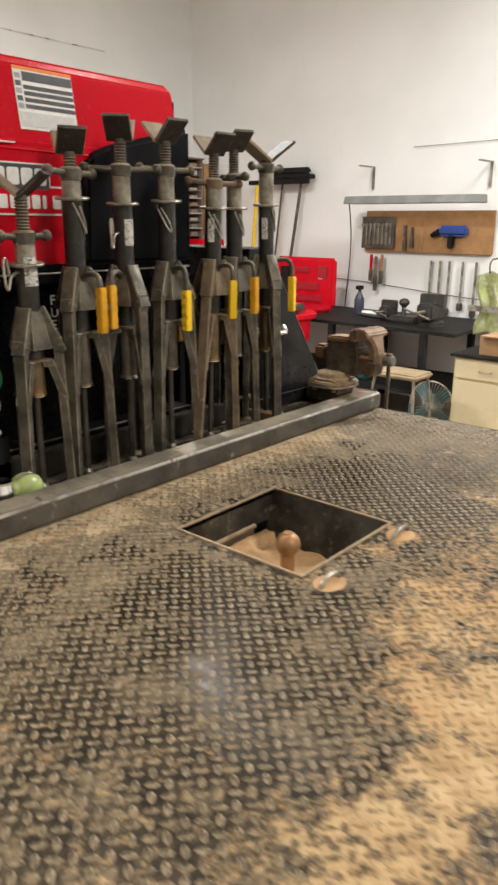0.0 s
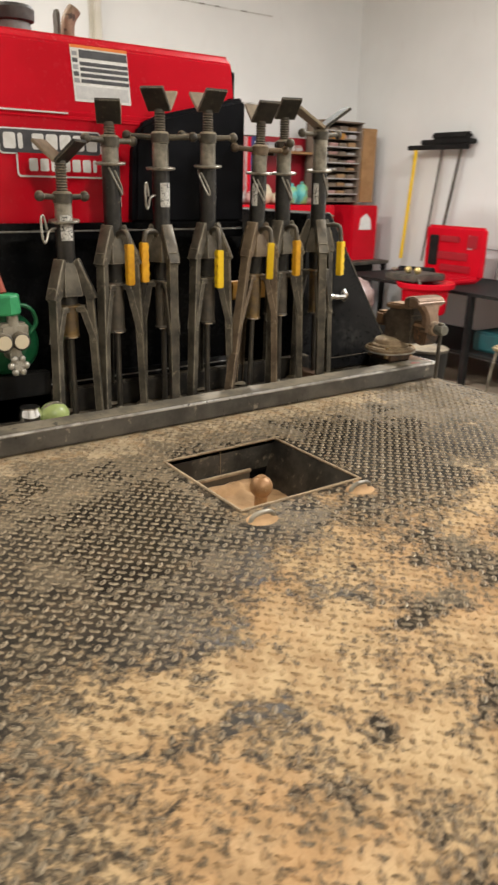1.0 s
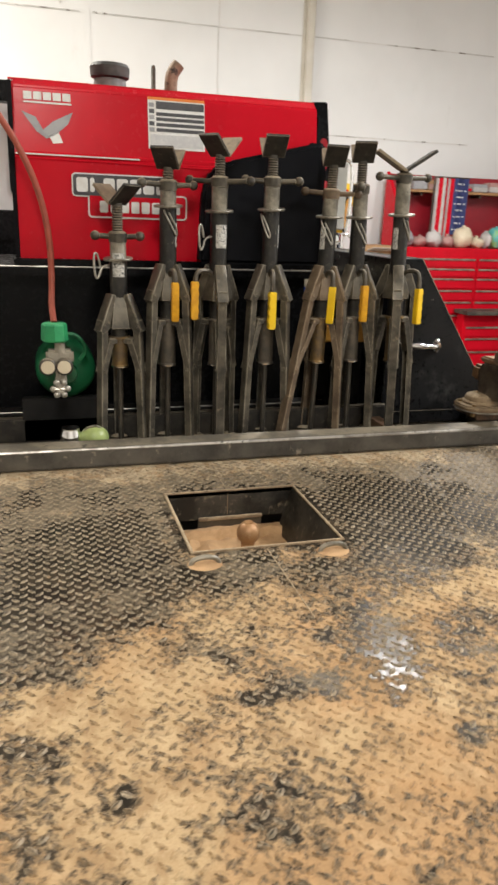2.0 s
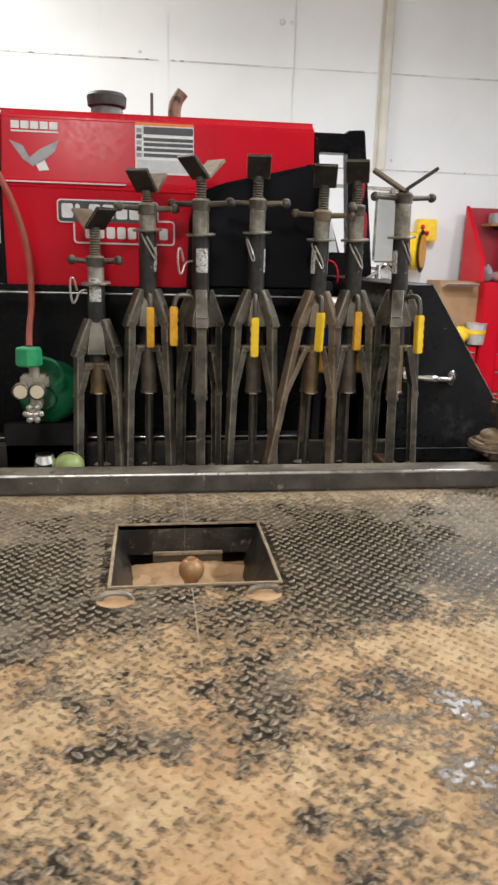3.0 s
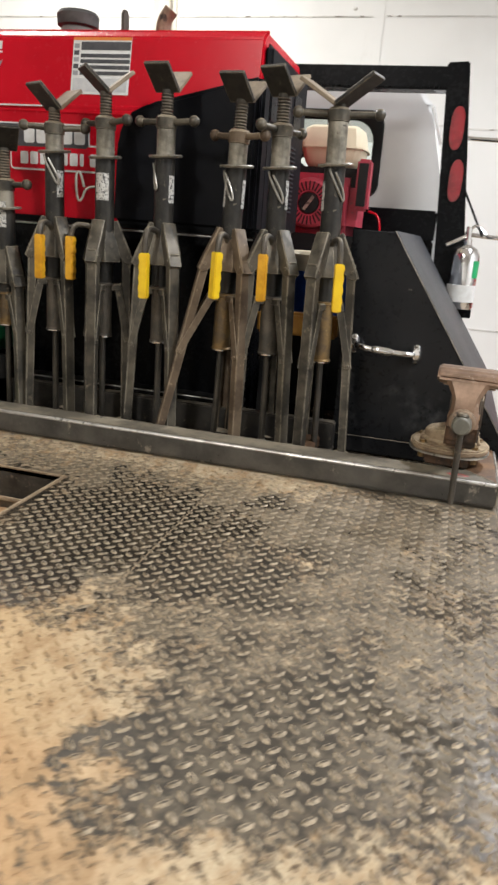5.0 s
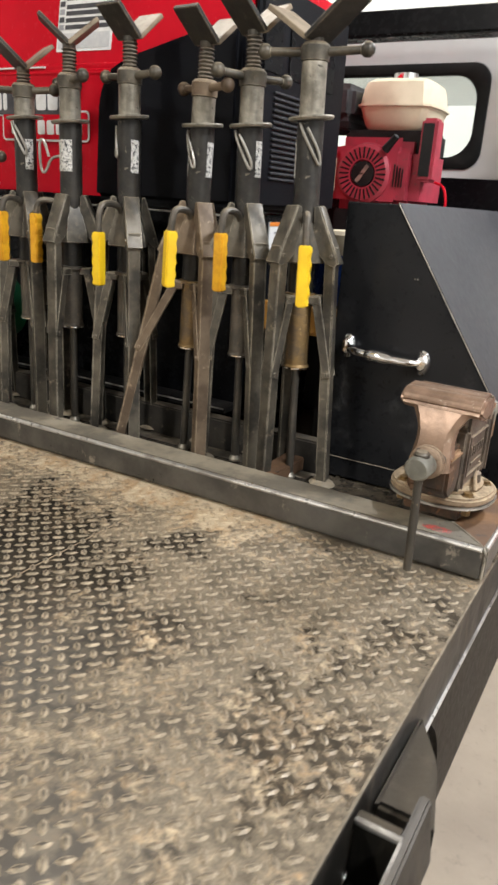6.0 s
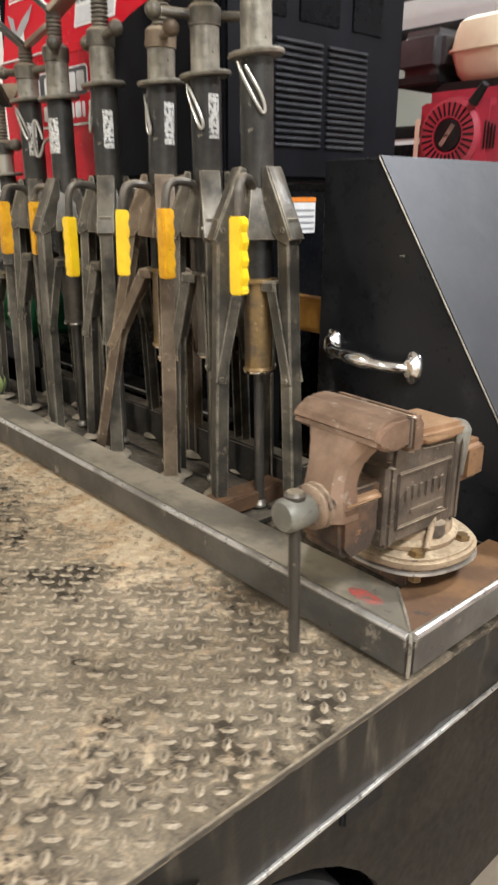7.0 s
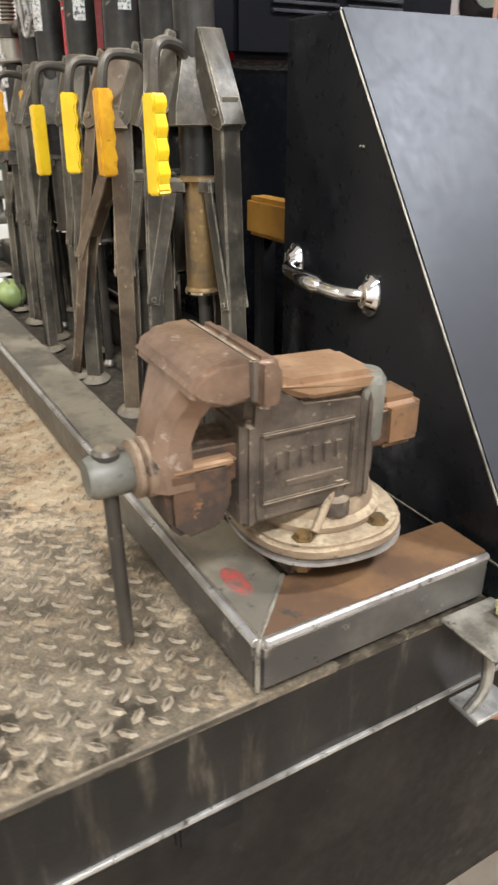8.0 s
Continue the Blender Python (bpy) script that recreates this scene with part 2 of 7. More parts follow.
BARE_PATCHES = ((1.372, 0.386, 0.10), (1.36, 0.27, 0.06), (1.582, 0.274, 0.10), (1.651, 0.095, 0.05), (1.194, 0.261, 0.05), (1.12, 0.235, 0.05), (1.452, 0.038, 0.05), (2.09, 0.355, 0.15), (1.919, 0.139, 0.05), (0.729, 0.433, 0.10), (1.059, 0.386, 0.05), (0.648, 0.237, 0.04), (0.717, 0.233, 0.05), (1.037, 0.017, 0.04), (0.864, 0.095, 0.04), (0.742, 0.024, 0.05), (1.69, 0.736, 0.16), (1.78, 0.964, 0.20), (0.82, 0.80, 0.30), (0.72, 0.505, 0.08))


def deck_paint(name, lug, crest=False):
    """Bare dark tread plate under sawdust that lies thick in drifts and thin as a film."""
    n = Nodes(name)
    ax = n.axis()
    x, y = ax[0], ax[1]
    broad = n.noise(2.6, 3, 0.55, dist=0.4)
    mid = n.noise(9.0, 5, 0.66, dist=0.8)
    crumb = n.noise(31.0, 4, 0.66, dist=0.6)
    fine = n.noise(75.0, 5, 0.72)
    grit = n.noise(260.0, 3, 0.7)
    # the drifts lie on the rear middle of the deck and along the rail
    rear = n.step(n.math("MULTIPLY_ADD", x, -0.18, y), 0.46, 0.16)
    left = n.step(n.math("MULTIPLY_ADD", y, -0.1, x), 0.28, 0.56)
    right = n.step(n.math("MULTIPLY_ADD", y, 0.8, x), 2.52, 2.22)
    right = n.math("MAXIMUM", right, n.step(n.math("MULTIPLY_ADD", mid, 0.10, y), 0.44, 0.30))
    drift = n.math("MULTIPLY", n.math("MULTIPLY", rear, left), right)
    rail = n.step(n.math("MULTIPLY_ADD", mid, 0.16, y), 1.29, 1.44)
    rail = n.math("MULTIPLY", rail, n.step(y, 1.50, 1.45))
    bent = n.warped(9.0, 0.34)
    value = n.math("MULTIPLY_ADD", drift, 0.36, 0.13)
    value = n.math("MULTIPLY_ADD", n.math("MULTIPLY", rail, n.step(x, 1.95, 2.30, 1.0, 0.15)), 0.50, value)
    for cx, cy, r in LIGHT_DRIFTS:
        value = n.math("MULTIPLY_ADD", n.step(n.near(cx, cy, 0, bent), r * 1.45, r * 0.3), 0.24, value)
    for cx, cy, r in BARE_PATCHES:
        value = n.math("MULTIPLY_ADD", n.step(n.near(cx, cy, 0, bent), r * 1.4, r * 0.35), -0.30, value)
    spots = 0.0
    for cx, cy, r in DARK_SPOTS:
        spots = n.math("MAXIMUM", spots, n.step(n.near(cx, cy, 0, bent), r * 1.4, r * 0.5))
    spots = n.math("MAXIMUM", spots, n.step(y, 1.47, 1.52))
    value = n.math("MULTIPLY_ADD", spots, -0.30, value)
    value = n.math("ADD", value, n.math("MULTIPLY_ADD", broad, 0.36, -0.18))
    value = n.math("ADD", value, n.math("MULTIPLY_ADD", mid, 1.15, -0.575))
    value = n.math("ADD", value, n.math("MULTIPLY_ADD", crumb, 1.5, -0.75))
    value = n.math("ADD", value, n.math("MULTIPLY_ADD", fine, 1.3, -0.65))
    off = 0.24 if crest else 0.13 if lug else 0.0
    thick = n.step(value, 0.18 + off, 0.64 + off)
    patch = n.noise(6.0, 5, 0.6, n.stretch(1, 1, 1, 0.6), dist=0.5)
    veiled = n.math("ADD", n.math("MULTIPLY_ADD", patch, 2.3, -0.94), n.math("MULTIPLY_ADD", fine, 0.9, -0.45))
    veiled = n.math("ADD", veiled, n.math("MULTIPLY_ADD", crumb, 0.9, -0.45))
    veiled = n.math("MULTIPLY_ADD", n.step(x, 1.65, 2.2), 0.16, veiled)
    for cx, cy, r in ((2.22, 0.83, 0.09), (2.41, 0.95, 0.06), (2.12, 0.66, 0.08), (2.10, 1.05, 0.07)):
        veiled = n.math("MULTIPLY_ADD", n.step(n.near(cx, cy, 0, bent), r * 1.4, r * 0.4), 0.28, veiled)
    veiled = n.math("MULTIPLY_ADD", n.step(n.math("MULTIPLY_ADD", mid, 0.2, y), 1.12, 1.40), 0.45, veiled)
    veiled = n.math("MULTIPLY_ADD", drift, -0.04, veiled)
    veiled = n.math("MULTIPLY_ADD", n.step(n.near(1.62, 0.95), 0.5, 0.1), -0.25, veiled)
    veiled = n.math("MULTIPLY_ADD", spots, -0.34, veiled)
    veiled = n.math("MULTIPLY_ADD", n.step(y, 1.46, 1.50), -0.6, veiled)
    film = n.math("MULTIPLY", n.step(veiled, 0.14, 0.52, 0.03, 0.85), n.step(x, 1.5, 2.2, 0.72, 1.0))
    if crest:
        film = n.math("MULTIPLY", film, 0.45)
    mottle = n.math("MULTIPLY_ADD", mid, 0.6, n.math("MULTIPLY", patch, 0.6))
    film = n.math("MULTIPLY", film, n.math("MAXIMUM", n.step(x, 2.15, 1.85), n.step(mottle, 0.50, 0.72, 0.30 if not lug else 0.45, 1.0)))
    if not lug:
        film = n.math("MULTIPLY", film, n.step(n.math("MULTIPLY_ADD", crumb, 0.8, n.math("MULTIPLY", y, 0.25)), 0.45, 0.85, 0.55, 1.0))
    if lug:
        # dusty lug tone, brightened so that glints are put into the colour
        bare = n.mix(n.step(fine, 0.42, 0.68), (0.20, 0.162, 0.110), (0.46, 0.378, 0.262))
        bare = n.mix(n.step(value, 0.15, 0.45), bare, n.mix(n.step(fine, 0.45, 0.6), (0.125, 0.086, 0.050), (0.27, 0.19, 0.112)))
        if crest:
            bare = n.mix(n.step(value, 0.10, 0.45), n.mix(n.step(fine, 0.45, 0.62), (0.060, 0.050, 0.037), (0.16, 0.132, 0.094)), n.mix(n.step(fine, 0.45, 0.62), (0.105, 0.074, 0.044), (0.23, 0.165, 0.10)))
    else:
        bare = n.mix(n.step(mid, 0.4, 0.65), (0.022, 0.0185, 0.014), (0.052, 0.042, 0.029))
        bare = n.mix(n.step(x, 1.9, 2.2), bare, n.mix(n.step(crumb, 0.4, 0.62), (0.045, 0.037, 0.027), (0.130, 0.107, 0.075)))
        bare = n.mix(n.step(value, -0.05, 0.35, 0.0, 0.8), bare, n.mix(n.step(fine, 0.42, 0.62), (0.055, 0.041, 0.027), (0.14, 0.103, 0.064)))
    veil = n.mix(n.step(grit, 0.4, 0.65), (0.215, 0.170, 0.112), (0.35, 0.286, 0.195))
    # grey mixed into the right-hand film paints the sheen of the reflected wall
    veil = n.mix(n.step(x, 1.85, 2.25, 0.0, 0.22), veil, n.mix(n.step(grit, 0.4, 0.65), (0.155, 0.140, 0.115), (0.255, 0.232, 0.195)))
    dust = n.mix(n.step(broad, 0.42, 0.62), (0.455, 0.33, 0.185), (0.42, 0.262, 0.132))
    dust = n.mix(n.math("MAXIMUM", n.step(y, 0.85, 1.15), n.step(n.math("MULTIPLY_ADD", y, 0.6, x), 2.0, 2.35)), dust, (0.44, 0.358, 0.238))
    dust = n.mix(n.step(mid, 0.50, 0.70, 0.0, 0.35), dust, (0.56, 0.43, 0.265))
    dust = n.mix(n.step(n.noise(19.0, 5, 0.7, n.stretch(1, 0.6, 1, 0.5)), 0.44, 0.64, 0.0, 0.75), dust, (0.30, 0.195, 0.102))
    dust = n.mix(n.step(grit, 0.45, 0.75, 0.0, 0.5), dust, (0.27, 0.17, 0.085))
    col = n.mix(thick, n.mix(film, bare, veil), dust)
    cover = n.math("MAXIMUM", thick, n.math("MULTIPLY", film, 0.8))
    rough = n.math("MULTIPLY_ADD", crumb, 0.6, n.math("MULTIPLY_ADD", grit, 0.4, fine))
    n.bump(n.math("MULTIPLY_ADD", n.math("MULTIPLY_ADD", cover, 0.9, 0.1), rough, n.math("MULTIPLY", thick, 0.6)), 0.35, 0.0025)
    r0 = 0.36 if lug else 0.20
    dull = n.math("MAXIMUM", n.step(n.math("MULTIPLY_ADD", mid, 0.16, x), 0.80, 0.66, 0.0, 0.34), n.math("MAXIMUM", n.step(n.near(2.10, 0.36), 0.28, 0.18, 0.0, 0.25), n.step(n.near(2.09, 0.74), 0.32, 0.2, 0.0, 0.25)))
    sheen = n.step(n.math("MULTIPLY_ADD", mid, 0.3, x), 1.95, 2.35)
    n.put(n.bsdf.inputs["Specular IOR Level"], n.math("MULTIPLY_ADD", sheen, 0.18, n.math("MULTIPLY_ADD", cover, -0.08, 0.12), clamp=True))
    return n.done(col, n.math("ADD", dull, n.math("MULTIPLY_ADD", thick, 0.5, n.math("MULTIPLY_ADD", film, 0.4, r0)), clamp=True), n.math("MULTIPLY_ADD", cover, -0.15, 0.15, clamp=True), spec=None)


def skirt_paint():
    """Near-black steel with pale drips running down and a dusty upper edge."""
    n = Nodes("skirt_steel")
    drips = n.noise(1.0, 5, 0.65, n.stretch(34, 34, 5))
    patch, fine = n.noise(5.0, 5, 0.7), n.noise(90, 4, 0.7)
    c = n.mix(n.step(patch, 0.4, 0.65), (0.012, 0.011, 0.009), (0.028, 0.024, 0.019))
    c = n.mix(n.math("MULTIPLY", n.step(drips, 0.50, 0.72), n.step(patch, 0.38, 0.6, 0.2, 0.8)), c, (0.15, 0.125, 0.088))
    c = n.mix(n.step(n.up(), 0.5, 0.9, 0.0, 0.7), c, (0.075, 0.061, 0.042))
    n.bump(fine, 0.2, 0.002)
    return n.done(c, n.step(patch, 0.35, 0.7, 0.36, 0.6), 0.0, 0.0, 0.22)


SKIRT = skirt_paint()
DECK = deck_paint("tread_plate", False)
LUG = deck_paint("tread_lug", True)
CREST = deck_paint("tread_crest", True, True)


# ---- mesh helpers ----
def blend_in(bm, tmp, m=None):
    if m is not None:
        bmesh.ops.transform(tmp, matrix=m, verts=tmp.verts)
    me = bpy.data.meshes.new("tmp")
    tmp.to_mesh(me)
    tmp.free()
    bm.from_mesh(me)
    bpy.data.meshes.remove(me)
    return bm


def box(bm, x0, x1, y0, y1, z0, z1, bevel=0.0, seg=2, m=None):
    t = bmesh.new()
    bmesh.ops.create_cube(t, size=1)
    for v in t.verts:
        v.co = ((x0 + x1) / 2 + v.co.x * (x1 - x0), (y0 + y1) / 2 + v.co.y * (y1 - y0), (z0 + z1) / 2 + v.co.z * (z1 - z0))
    if bevel:
        bmesh.ops.bevel(t, geom=t.edges[:], offset=bevel, segments=seg, affect="EDGES", clamp_overlap=True)
    return blend_in(bm, t, m)


def prism(bm, poly, axis, a, b, bevel=0.0, seg=2, m=None):
    """A polygon, given in the two axes that are left (in order), run along the axis from a to b."""
    def at(u, v, w):
        return {"x": (w, u, v), "y": (u, w, v), "z": (u, v, w)}[axis]
    t = bmesh.new()
    lo = [t.verts.new(at(u, v, a)) for u, v in poly]
    hi = [t.verts.new(at(u, v, b)) for u, v in poly]
    k = len(poly)
    t.faces.new(lo)
    t.faces.new(hi[::-1])
    for i in range(k):
        t.faces.new((lo[i], hi[i], hi[(i + 1) % k], lo[(i + 1) % k]))
    bmesh.ops.recalc_face_normals(t, faces=t.faces[:])
    if bevel:
        bmesh.ops.bevel(t, geom=t.edges[:], offset=bevel, segments=seg, affect="EDGES", clamp_overlap=True)
    return blend_in(bm, t, m)


def lathe(bm, profile, seg=20, m=None):
    """Rings of (radius, z) round the z axis, closed at both ends."""
    t = bmesh.new()
    rings = []
    for r, z in profile:
        if r < 1e-5:
            rings.append([t.verts.new((0, 0, z))])
        else:
            rings.append([t.verts.new((r * math.cos(2 * math.pi * k / seg), r * math.sin(2 * math.pi * k / seg), z)) for k in range(seg)])
    for p, q in zip(rings, rings[1:]):
        if len(p) == 1 and len(q) == 1:
            continue
        for k in range(seg):
            j = (k + 1) % seg
            if len(p) == 1:
                t.faces.new((p[0], q[j], q[k]))
            elif len(q) == 1:
                t.faces.new((p[k], p[j], q[0]))
            else:
                t.faces.new((p[k], p[j], q[j], q[k]))
    for ring in (rings[0], rings[-1]):
        if len(ring) > 1:
            t.faces.new(ring)
    bmesh.ops.recalc_face_normals(t, faces=t.faces[:])
    return blend_in(bm, t, m)


def along(p, q):
    """The pose that puts z from p towards q."""
    p, q = Vector(p), Vector(q)
    return Matrix.Translation(p) @ (q - p).to_track_quat("Z", "Y").to_matrix().to_4x4()


def rod(bm, p, q, r, r2=None, seg=16):
    d = (Vector(q) - Vector(p)).length
    e = min(r, r2 if r2 is not None else r) * 0.12
    return lathe(bm, [(r - e, 0), (r, e), (r2 if r2 is not None else r, d - e), ((r2 if r2 is not None else r) - e, d)], seg, along(p, q))


def tube(bm, pts, r, seg=10, soft=0):
    """A round bar along a line of points, its corners rounded by cutting them soft times."""
    pts = [Vector(p) for p in pts]
    for _ in range(soft):
        cut = [pts[0]]
        for a, b in zip(pts, pts[1:]):
            cut += [a.lerp(b, 0.25), a.lerp(b, 0.75)]
        pts = cut + [pts[-1]]
    t = bmesh.new()
    d = (pts[1] - pts[0]).normalized()
    side = d.orthogonal().normalized()
    rings = []
    for i, p in enumerate(pts):
        d = (pts[min(i + 1, len(pts) - 1)] - pts[max(i - 1, 0)]).normalized()
        side = (side - d * side.dot(d)).normalized()
        up = d.cross(side)
        rings.append([t.verts.new(p + (side * math.cos(2 * math.pi * k / seg) + up * math.sin(2 * math.pi * k / seg)) * r) for k in range(seg)])
    for a, b in zip(rings, rings[1:]):
        for k in range(seg):
            t.faces.new((a[k], a[(k + 1) % seg], b[(k + 1) % seg], b[k]))
    t.faces.new(rings[0])
    t.faces.new(rings[-1])
    bmesh.ops.recalc_face_normals(t, faces=t.faces[:])
    return blend_in(bm, t)


def ball(bm, c, r, sx=1.0, sy=1.0, sz=1.0, seg=16):
    t = bmesh.new()
    bmesh.ops.create_uvsphere(t, u_segments=seg, v_segments=max(6, seg * 2 // 3), radius=r)
    return blend_in(bm, t, Matrix.Translation(c) @ Matrix.Diagonal((sx, sy, sz, 1)))


def mesh_of(name, bm, material):
    bmesh.ops.remove_doubles(bm, verts=bm.verts[:], dist=1e-6) if len(bm.verts) < 2000 else None
    me = bpy.data.meshes.new(name)
    bm.to_mesh(me)
    bm.free()
    me.materials.append(material)
    me.polygons.foreach_set("use_smooth", [True] * len(me.polygons))
    me.set_sharp_from_angle(angle=radians(34))
    return me


def part(name, bm, material, parent, label=""):
    ob = new(name, mesh_of(name, bm, material))
    ob.parent = parent
    top = parent
    while top.parent:
        top = top.parent
    if parent == top:
        ob.matrix_parent_inverse = parent.matrix_basis.inverted()
    return tagged(ob, label)


def thing(name, label, category, at=(0, 0, 0), group="", kind=""):
    ob = new(name)
    ob.empty_display_size = 0.05
    ob.location = at
    ob.matrix_basis = Matrix.Translation(at)
    return tagged(ob, label, category, group, kind)


def solo(name, bm, material, label, category, group="", kind=""):
    return tagged(new(name, mesh_of(name, bm, material)), label, category, group, kind)


B = bmesh.new

# ---- the shop ----
X0, X1, Y0, Y1 = -6.0, 6.95, -6.5, 6.8
floor = solo("floor", box(B(), X0 - 0.2, X1 + 0.2, Y0 - 0.2, Y1 + 0.2, FLOOR - 0.15, FLOOR), CONCRETE, "dusty tan concrete shop floor", "floor", kind="structure")
ceiling = solo("ceiling", box(B(), X0 - 0.2, X1 + 0.2, Y0 - 0.2, Y1 + 0.2, CEIL, CEIL + 0.12), WALL, "plain white shop ceiling", "ceiling", kind="structure")


def wall_north():
    w = solo("wall_north", box(B(), X0 - 0.15, X1 + 0.15, Y1, Y1 + 0.15, FLOOR, CEIL), WALL, "white insulated shop wall with panel seams and columns", "wall", kind="structure")
    beige = worn("beige_column", (0.60, 0.56, 0.47), (0.66, 0.62, 0.54), rough=0.5, scale=4)
    for x, half, z0 in ((-0.68, 0.12, FLOOR), (3.49, 0.062, 1.575)):
        bm = B()
        box(bm, x - half, x + half, Y1 - 0.02, Y1 - 0.002, z0, CEIL, 0.004)
        box(bm, x - half * 0.6, x + half * 0.6, Y1 - 0.08, Y1 - 0.02, z0, CEIL, 0.008)
        part("column_cover", bm, beige, w)
    for z, a, b in ((2.465, -5.5, -0.82), (2.465, -0.55, 1.29), (2.468, 1.40, 3.42), (2.47, 3.56, 5.6), (1.585, 2.20, 5.4), (1.60, -0.55, 2.20), (-0.15, 2.3, 4.2)):
        part("panel_seam", box(B(), a, b, Y1 - 0.006, Y1 - 0.002, z - 0.006, z + 0.006), SEAM, w)
    for x, z0, z1 in ((2.578, 1.60, 2.462), (2.585, 2.474, 3.1)):
        part("panel_seam", box(B(), x - 0.006, x + 0.006, Y1 - 0.006, Y1 - 0.002, z0, z1), PALE_SEAM, w)
    part("panel_joint", box(B(), 1.325, 1.385, Y1 - 0.006, Y1 + 0.002, 1.61, CEIL, 0.003), WALL, w)
    for x, z, r in ((2.46, 2.86, 0.03), (2.55, 2.86, 0.018), (3.62, 1.68, 0.012), (1.12, 2.53, 0.015)):
        part("screw_cap", lathe(B(), [(0.0, 0.0), (r, 0.0), (r * 0.8, 0.012), (0.0, 0.014)], 14, pose(x, Y1 - 0.001, z, 90, 0, 0)), PALE_SEAM, w)
    return w


wall_north()
solo("wall_east", box(B(), X1, X1 + 0.15, Y0, Y1, FLOOR, CEIL), WALL, "plain white shop side wall with hung tools", "wall", kind="structure")
solo("wall_south", box(B(), X0 - 0.15, X1 + 0.15, Y0 - 0.15, Y0, FLOOR, CEIL), WALL, "plain white shop wall", "wall", kind="structure")
solo("wall_west", box(B(), X0 - 0.15, X0, Y0, Y1, FLOOR, CEIL), WALL, "plain white shop wall", "wall", kind="structure")

# ---- truck bed ----
DX0, DX1, DY0, DY1 = 0.107, 2.483, -0.28, 3.05
HX0, HX1, HY0, HY1 = 1.112, 1.478, 0.778, 1.14
RAIL_Y0, RAIL_Y1, RAIL_Z = 1.392, 1.478, 0.066


SIDE_PANEL = worn("grimy_black_panel", (0.014, 0.012, 0.0095), (0.028, 0.024, 0.019), (0.075, 0.064, 0.047), rough=0.5, scale=5, spec=0.12, clo=0.62, chi=0.74)
HATCH_STEEL = worn("dusty_hatch_sheet", (0.016, 0.0145, 0.012), (0.055, 0.049, 0.039), (0.30, 0.25, 0.17), rough=0.45, metal=0.1, scale=9, clo=0.56, chi=0.74)


def truck_bed():
    bed = thing("truck_bed", "steel flatbed with dusty tread plate deck and a gooseneck hatch", "truck bed", (1.295, 1.3, -0.02))
    bm = B()
    for x0, x1, y0, y1 in ((DX0, HX0, DY0, DY1), (HX1, DX1, DY0, DY1), (HX0, HX1, DY0, HY0), (HX0, HX1, HY1, DY1)):
        box(bm, x0, x1, y0, y1, -0.008, 0)
    deck = part("deck_plate", bm, DECK, bed, "dark tread plate deck under drifts of tan sawdust")
    # raised lugs at 45 degrees, turned by turns
    verts, faces = [], []
    p, c = 0.0217, math.sqrt(0.5)
    rnd = random.Random(4)
    half, wide, high = 0.0112, 0.0049, 0.0027
    for i in range(-140, 280):
        for j in range(-140, 280):
            u, v = i * p, j * p
            x, y = DX0 + 0.004 + (u - v) * c, DY0 + (u + v) * c
            if not (DX0 + 0.016 < x < DX1 - 0.016 and DY0 + 0.016 < y < RAIL_Y0 - 0.004):
                continue
            if HX0 - 0.028 < x < HX1 + 0.028 and HY0 - 0.028 < y < HY1 + 0.028:
                continue
            if min(math.hypot(x - 1.125, y - 0.715), math.hypot(x - 1.435, y - 0.722)) < 0.05:
                continue
            a = radians(45) if (i + j) % 2 else radians(135)
            a += rnd.uniform(-0.03, 0.03)
            ca, sa = math.cos(a), math.sin(a)
            h = high * rnd.uniform(0.75, 1.1)
            k = len(verts)
            base = ((-half, 0), (-half * 0.45, -wide), (half * 0.45, -wide), (half, 0), (half * 0.45, wide), (-half * 0.45, wide))
            top = ((-half * 0.74, 0), (0, -wide * 0.40), (half * 0.74, 0), (0, wide * 0.40))
            for q, r in base:
                verts.append((x + q * ca - r * sa, y + q * sa + r * ca, 0.0))
            for q, r in top:
                verts.append((x + q * ca - r * sa, y + q * sa + r * ca, h))
            b, t = [k + n for n in range(6)], [k + 6 + n for n in range(4)]
            faces += [(t[0], t[1], t[2], t[3]), (b[0], b[1], t[1], t[0]), (b[1], b[2], t[1]), (b[2], b[3], t[2], t[1]), (b[3], b[4], t[3], t[2]), (b[4], b[5], t[3]), (b[5], b[0], t[0], t[3])]
    me = bpy.data.meshes.new("tread_pattern")
    me.from_pydata(verts, [], faces)
    me.materials.append(LUG)
    me.materials.append(CREST)
    me.polygons.foreach_set("material_index", [1 if k % 7 == 0 else 0 for k in range(len(me.polygons))])
    lugs = new("tread_pattern", me)
    lugs.parent = bed
    lugs.matrix_parent_inverse = bed.matrix_basis.inverted()
    tagged(lugs, kind="stuff")
    # hatch: dusty flat frame, sheet walls, ball plate
    bm = B()
    for x0, x1, y0, y1 in ((HX0 - 0.008, HX1 + 0.008, HY0 - 0.008, HY0), (HX0 - 0.008, HX1 + 0.008, HY1, HY1 + 0.008), (HX0 - 0.008, HX0, HY0, HY1), (HX1, HX1 + 0.008, HY0, HY1)):
        box(bm, x0, x1, y0, y1, -0.012, 0.004, 0.0015)
    part("hatch_frame", bm, VISE_DUSTY, bed, "flat hatch frame caked with sawdust")
    for s, x in ((1, HX0), (-1, HX1)):
        part("hatch_wall", prism(B(), [(x, -0.002), (x - s * 0.006, -0.002), (x + s * 0.044, -0.17), (x + s * 0.050, -0.17)], "y", HY0, HY1), HATCH_STEEL, bed, "dusty sloping hatch wall")
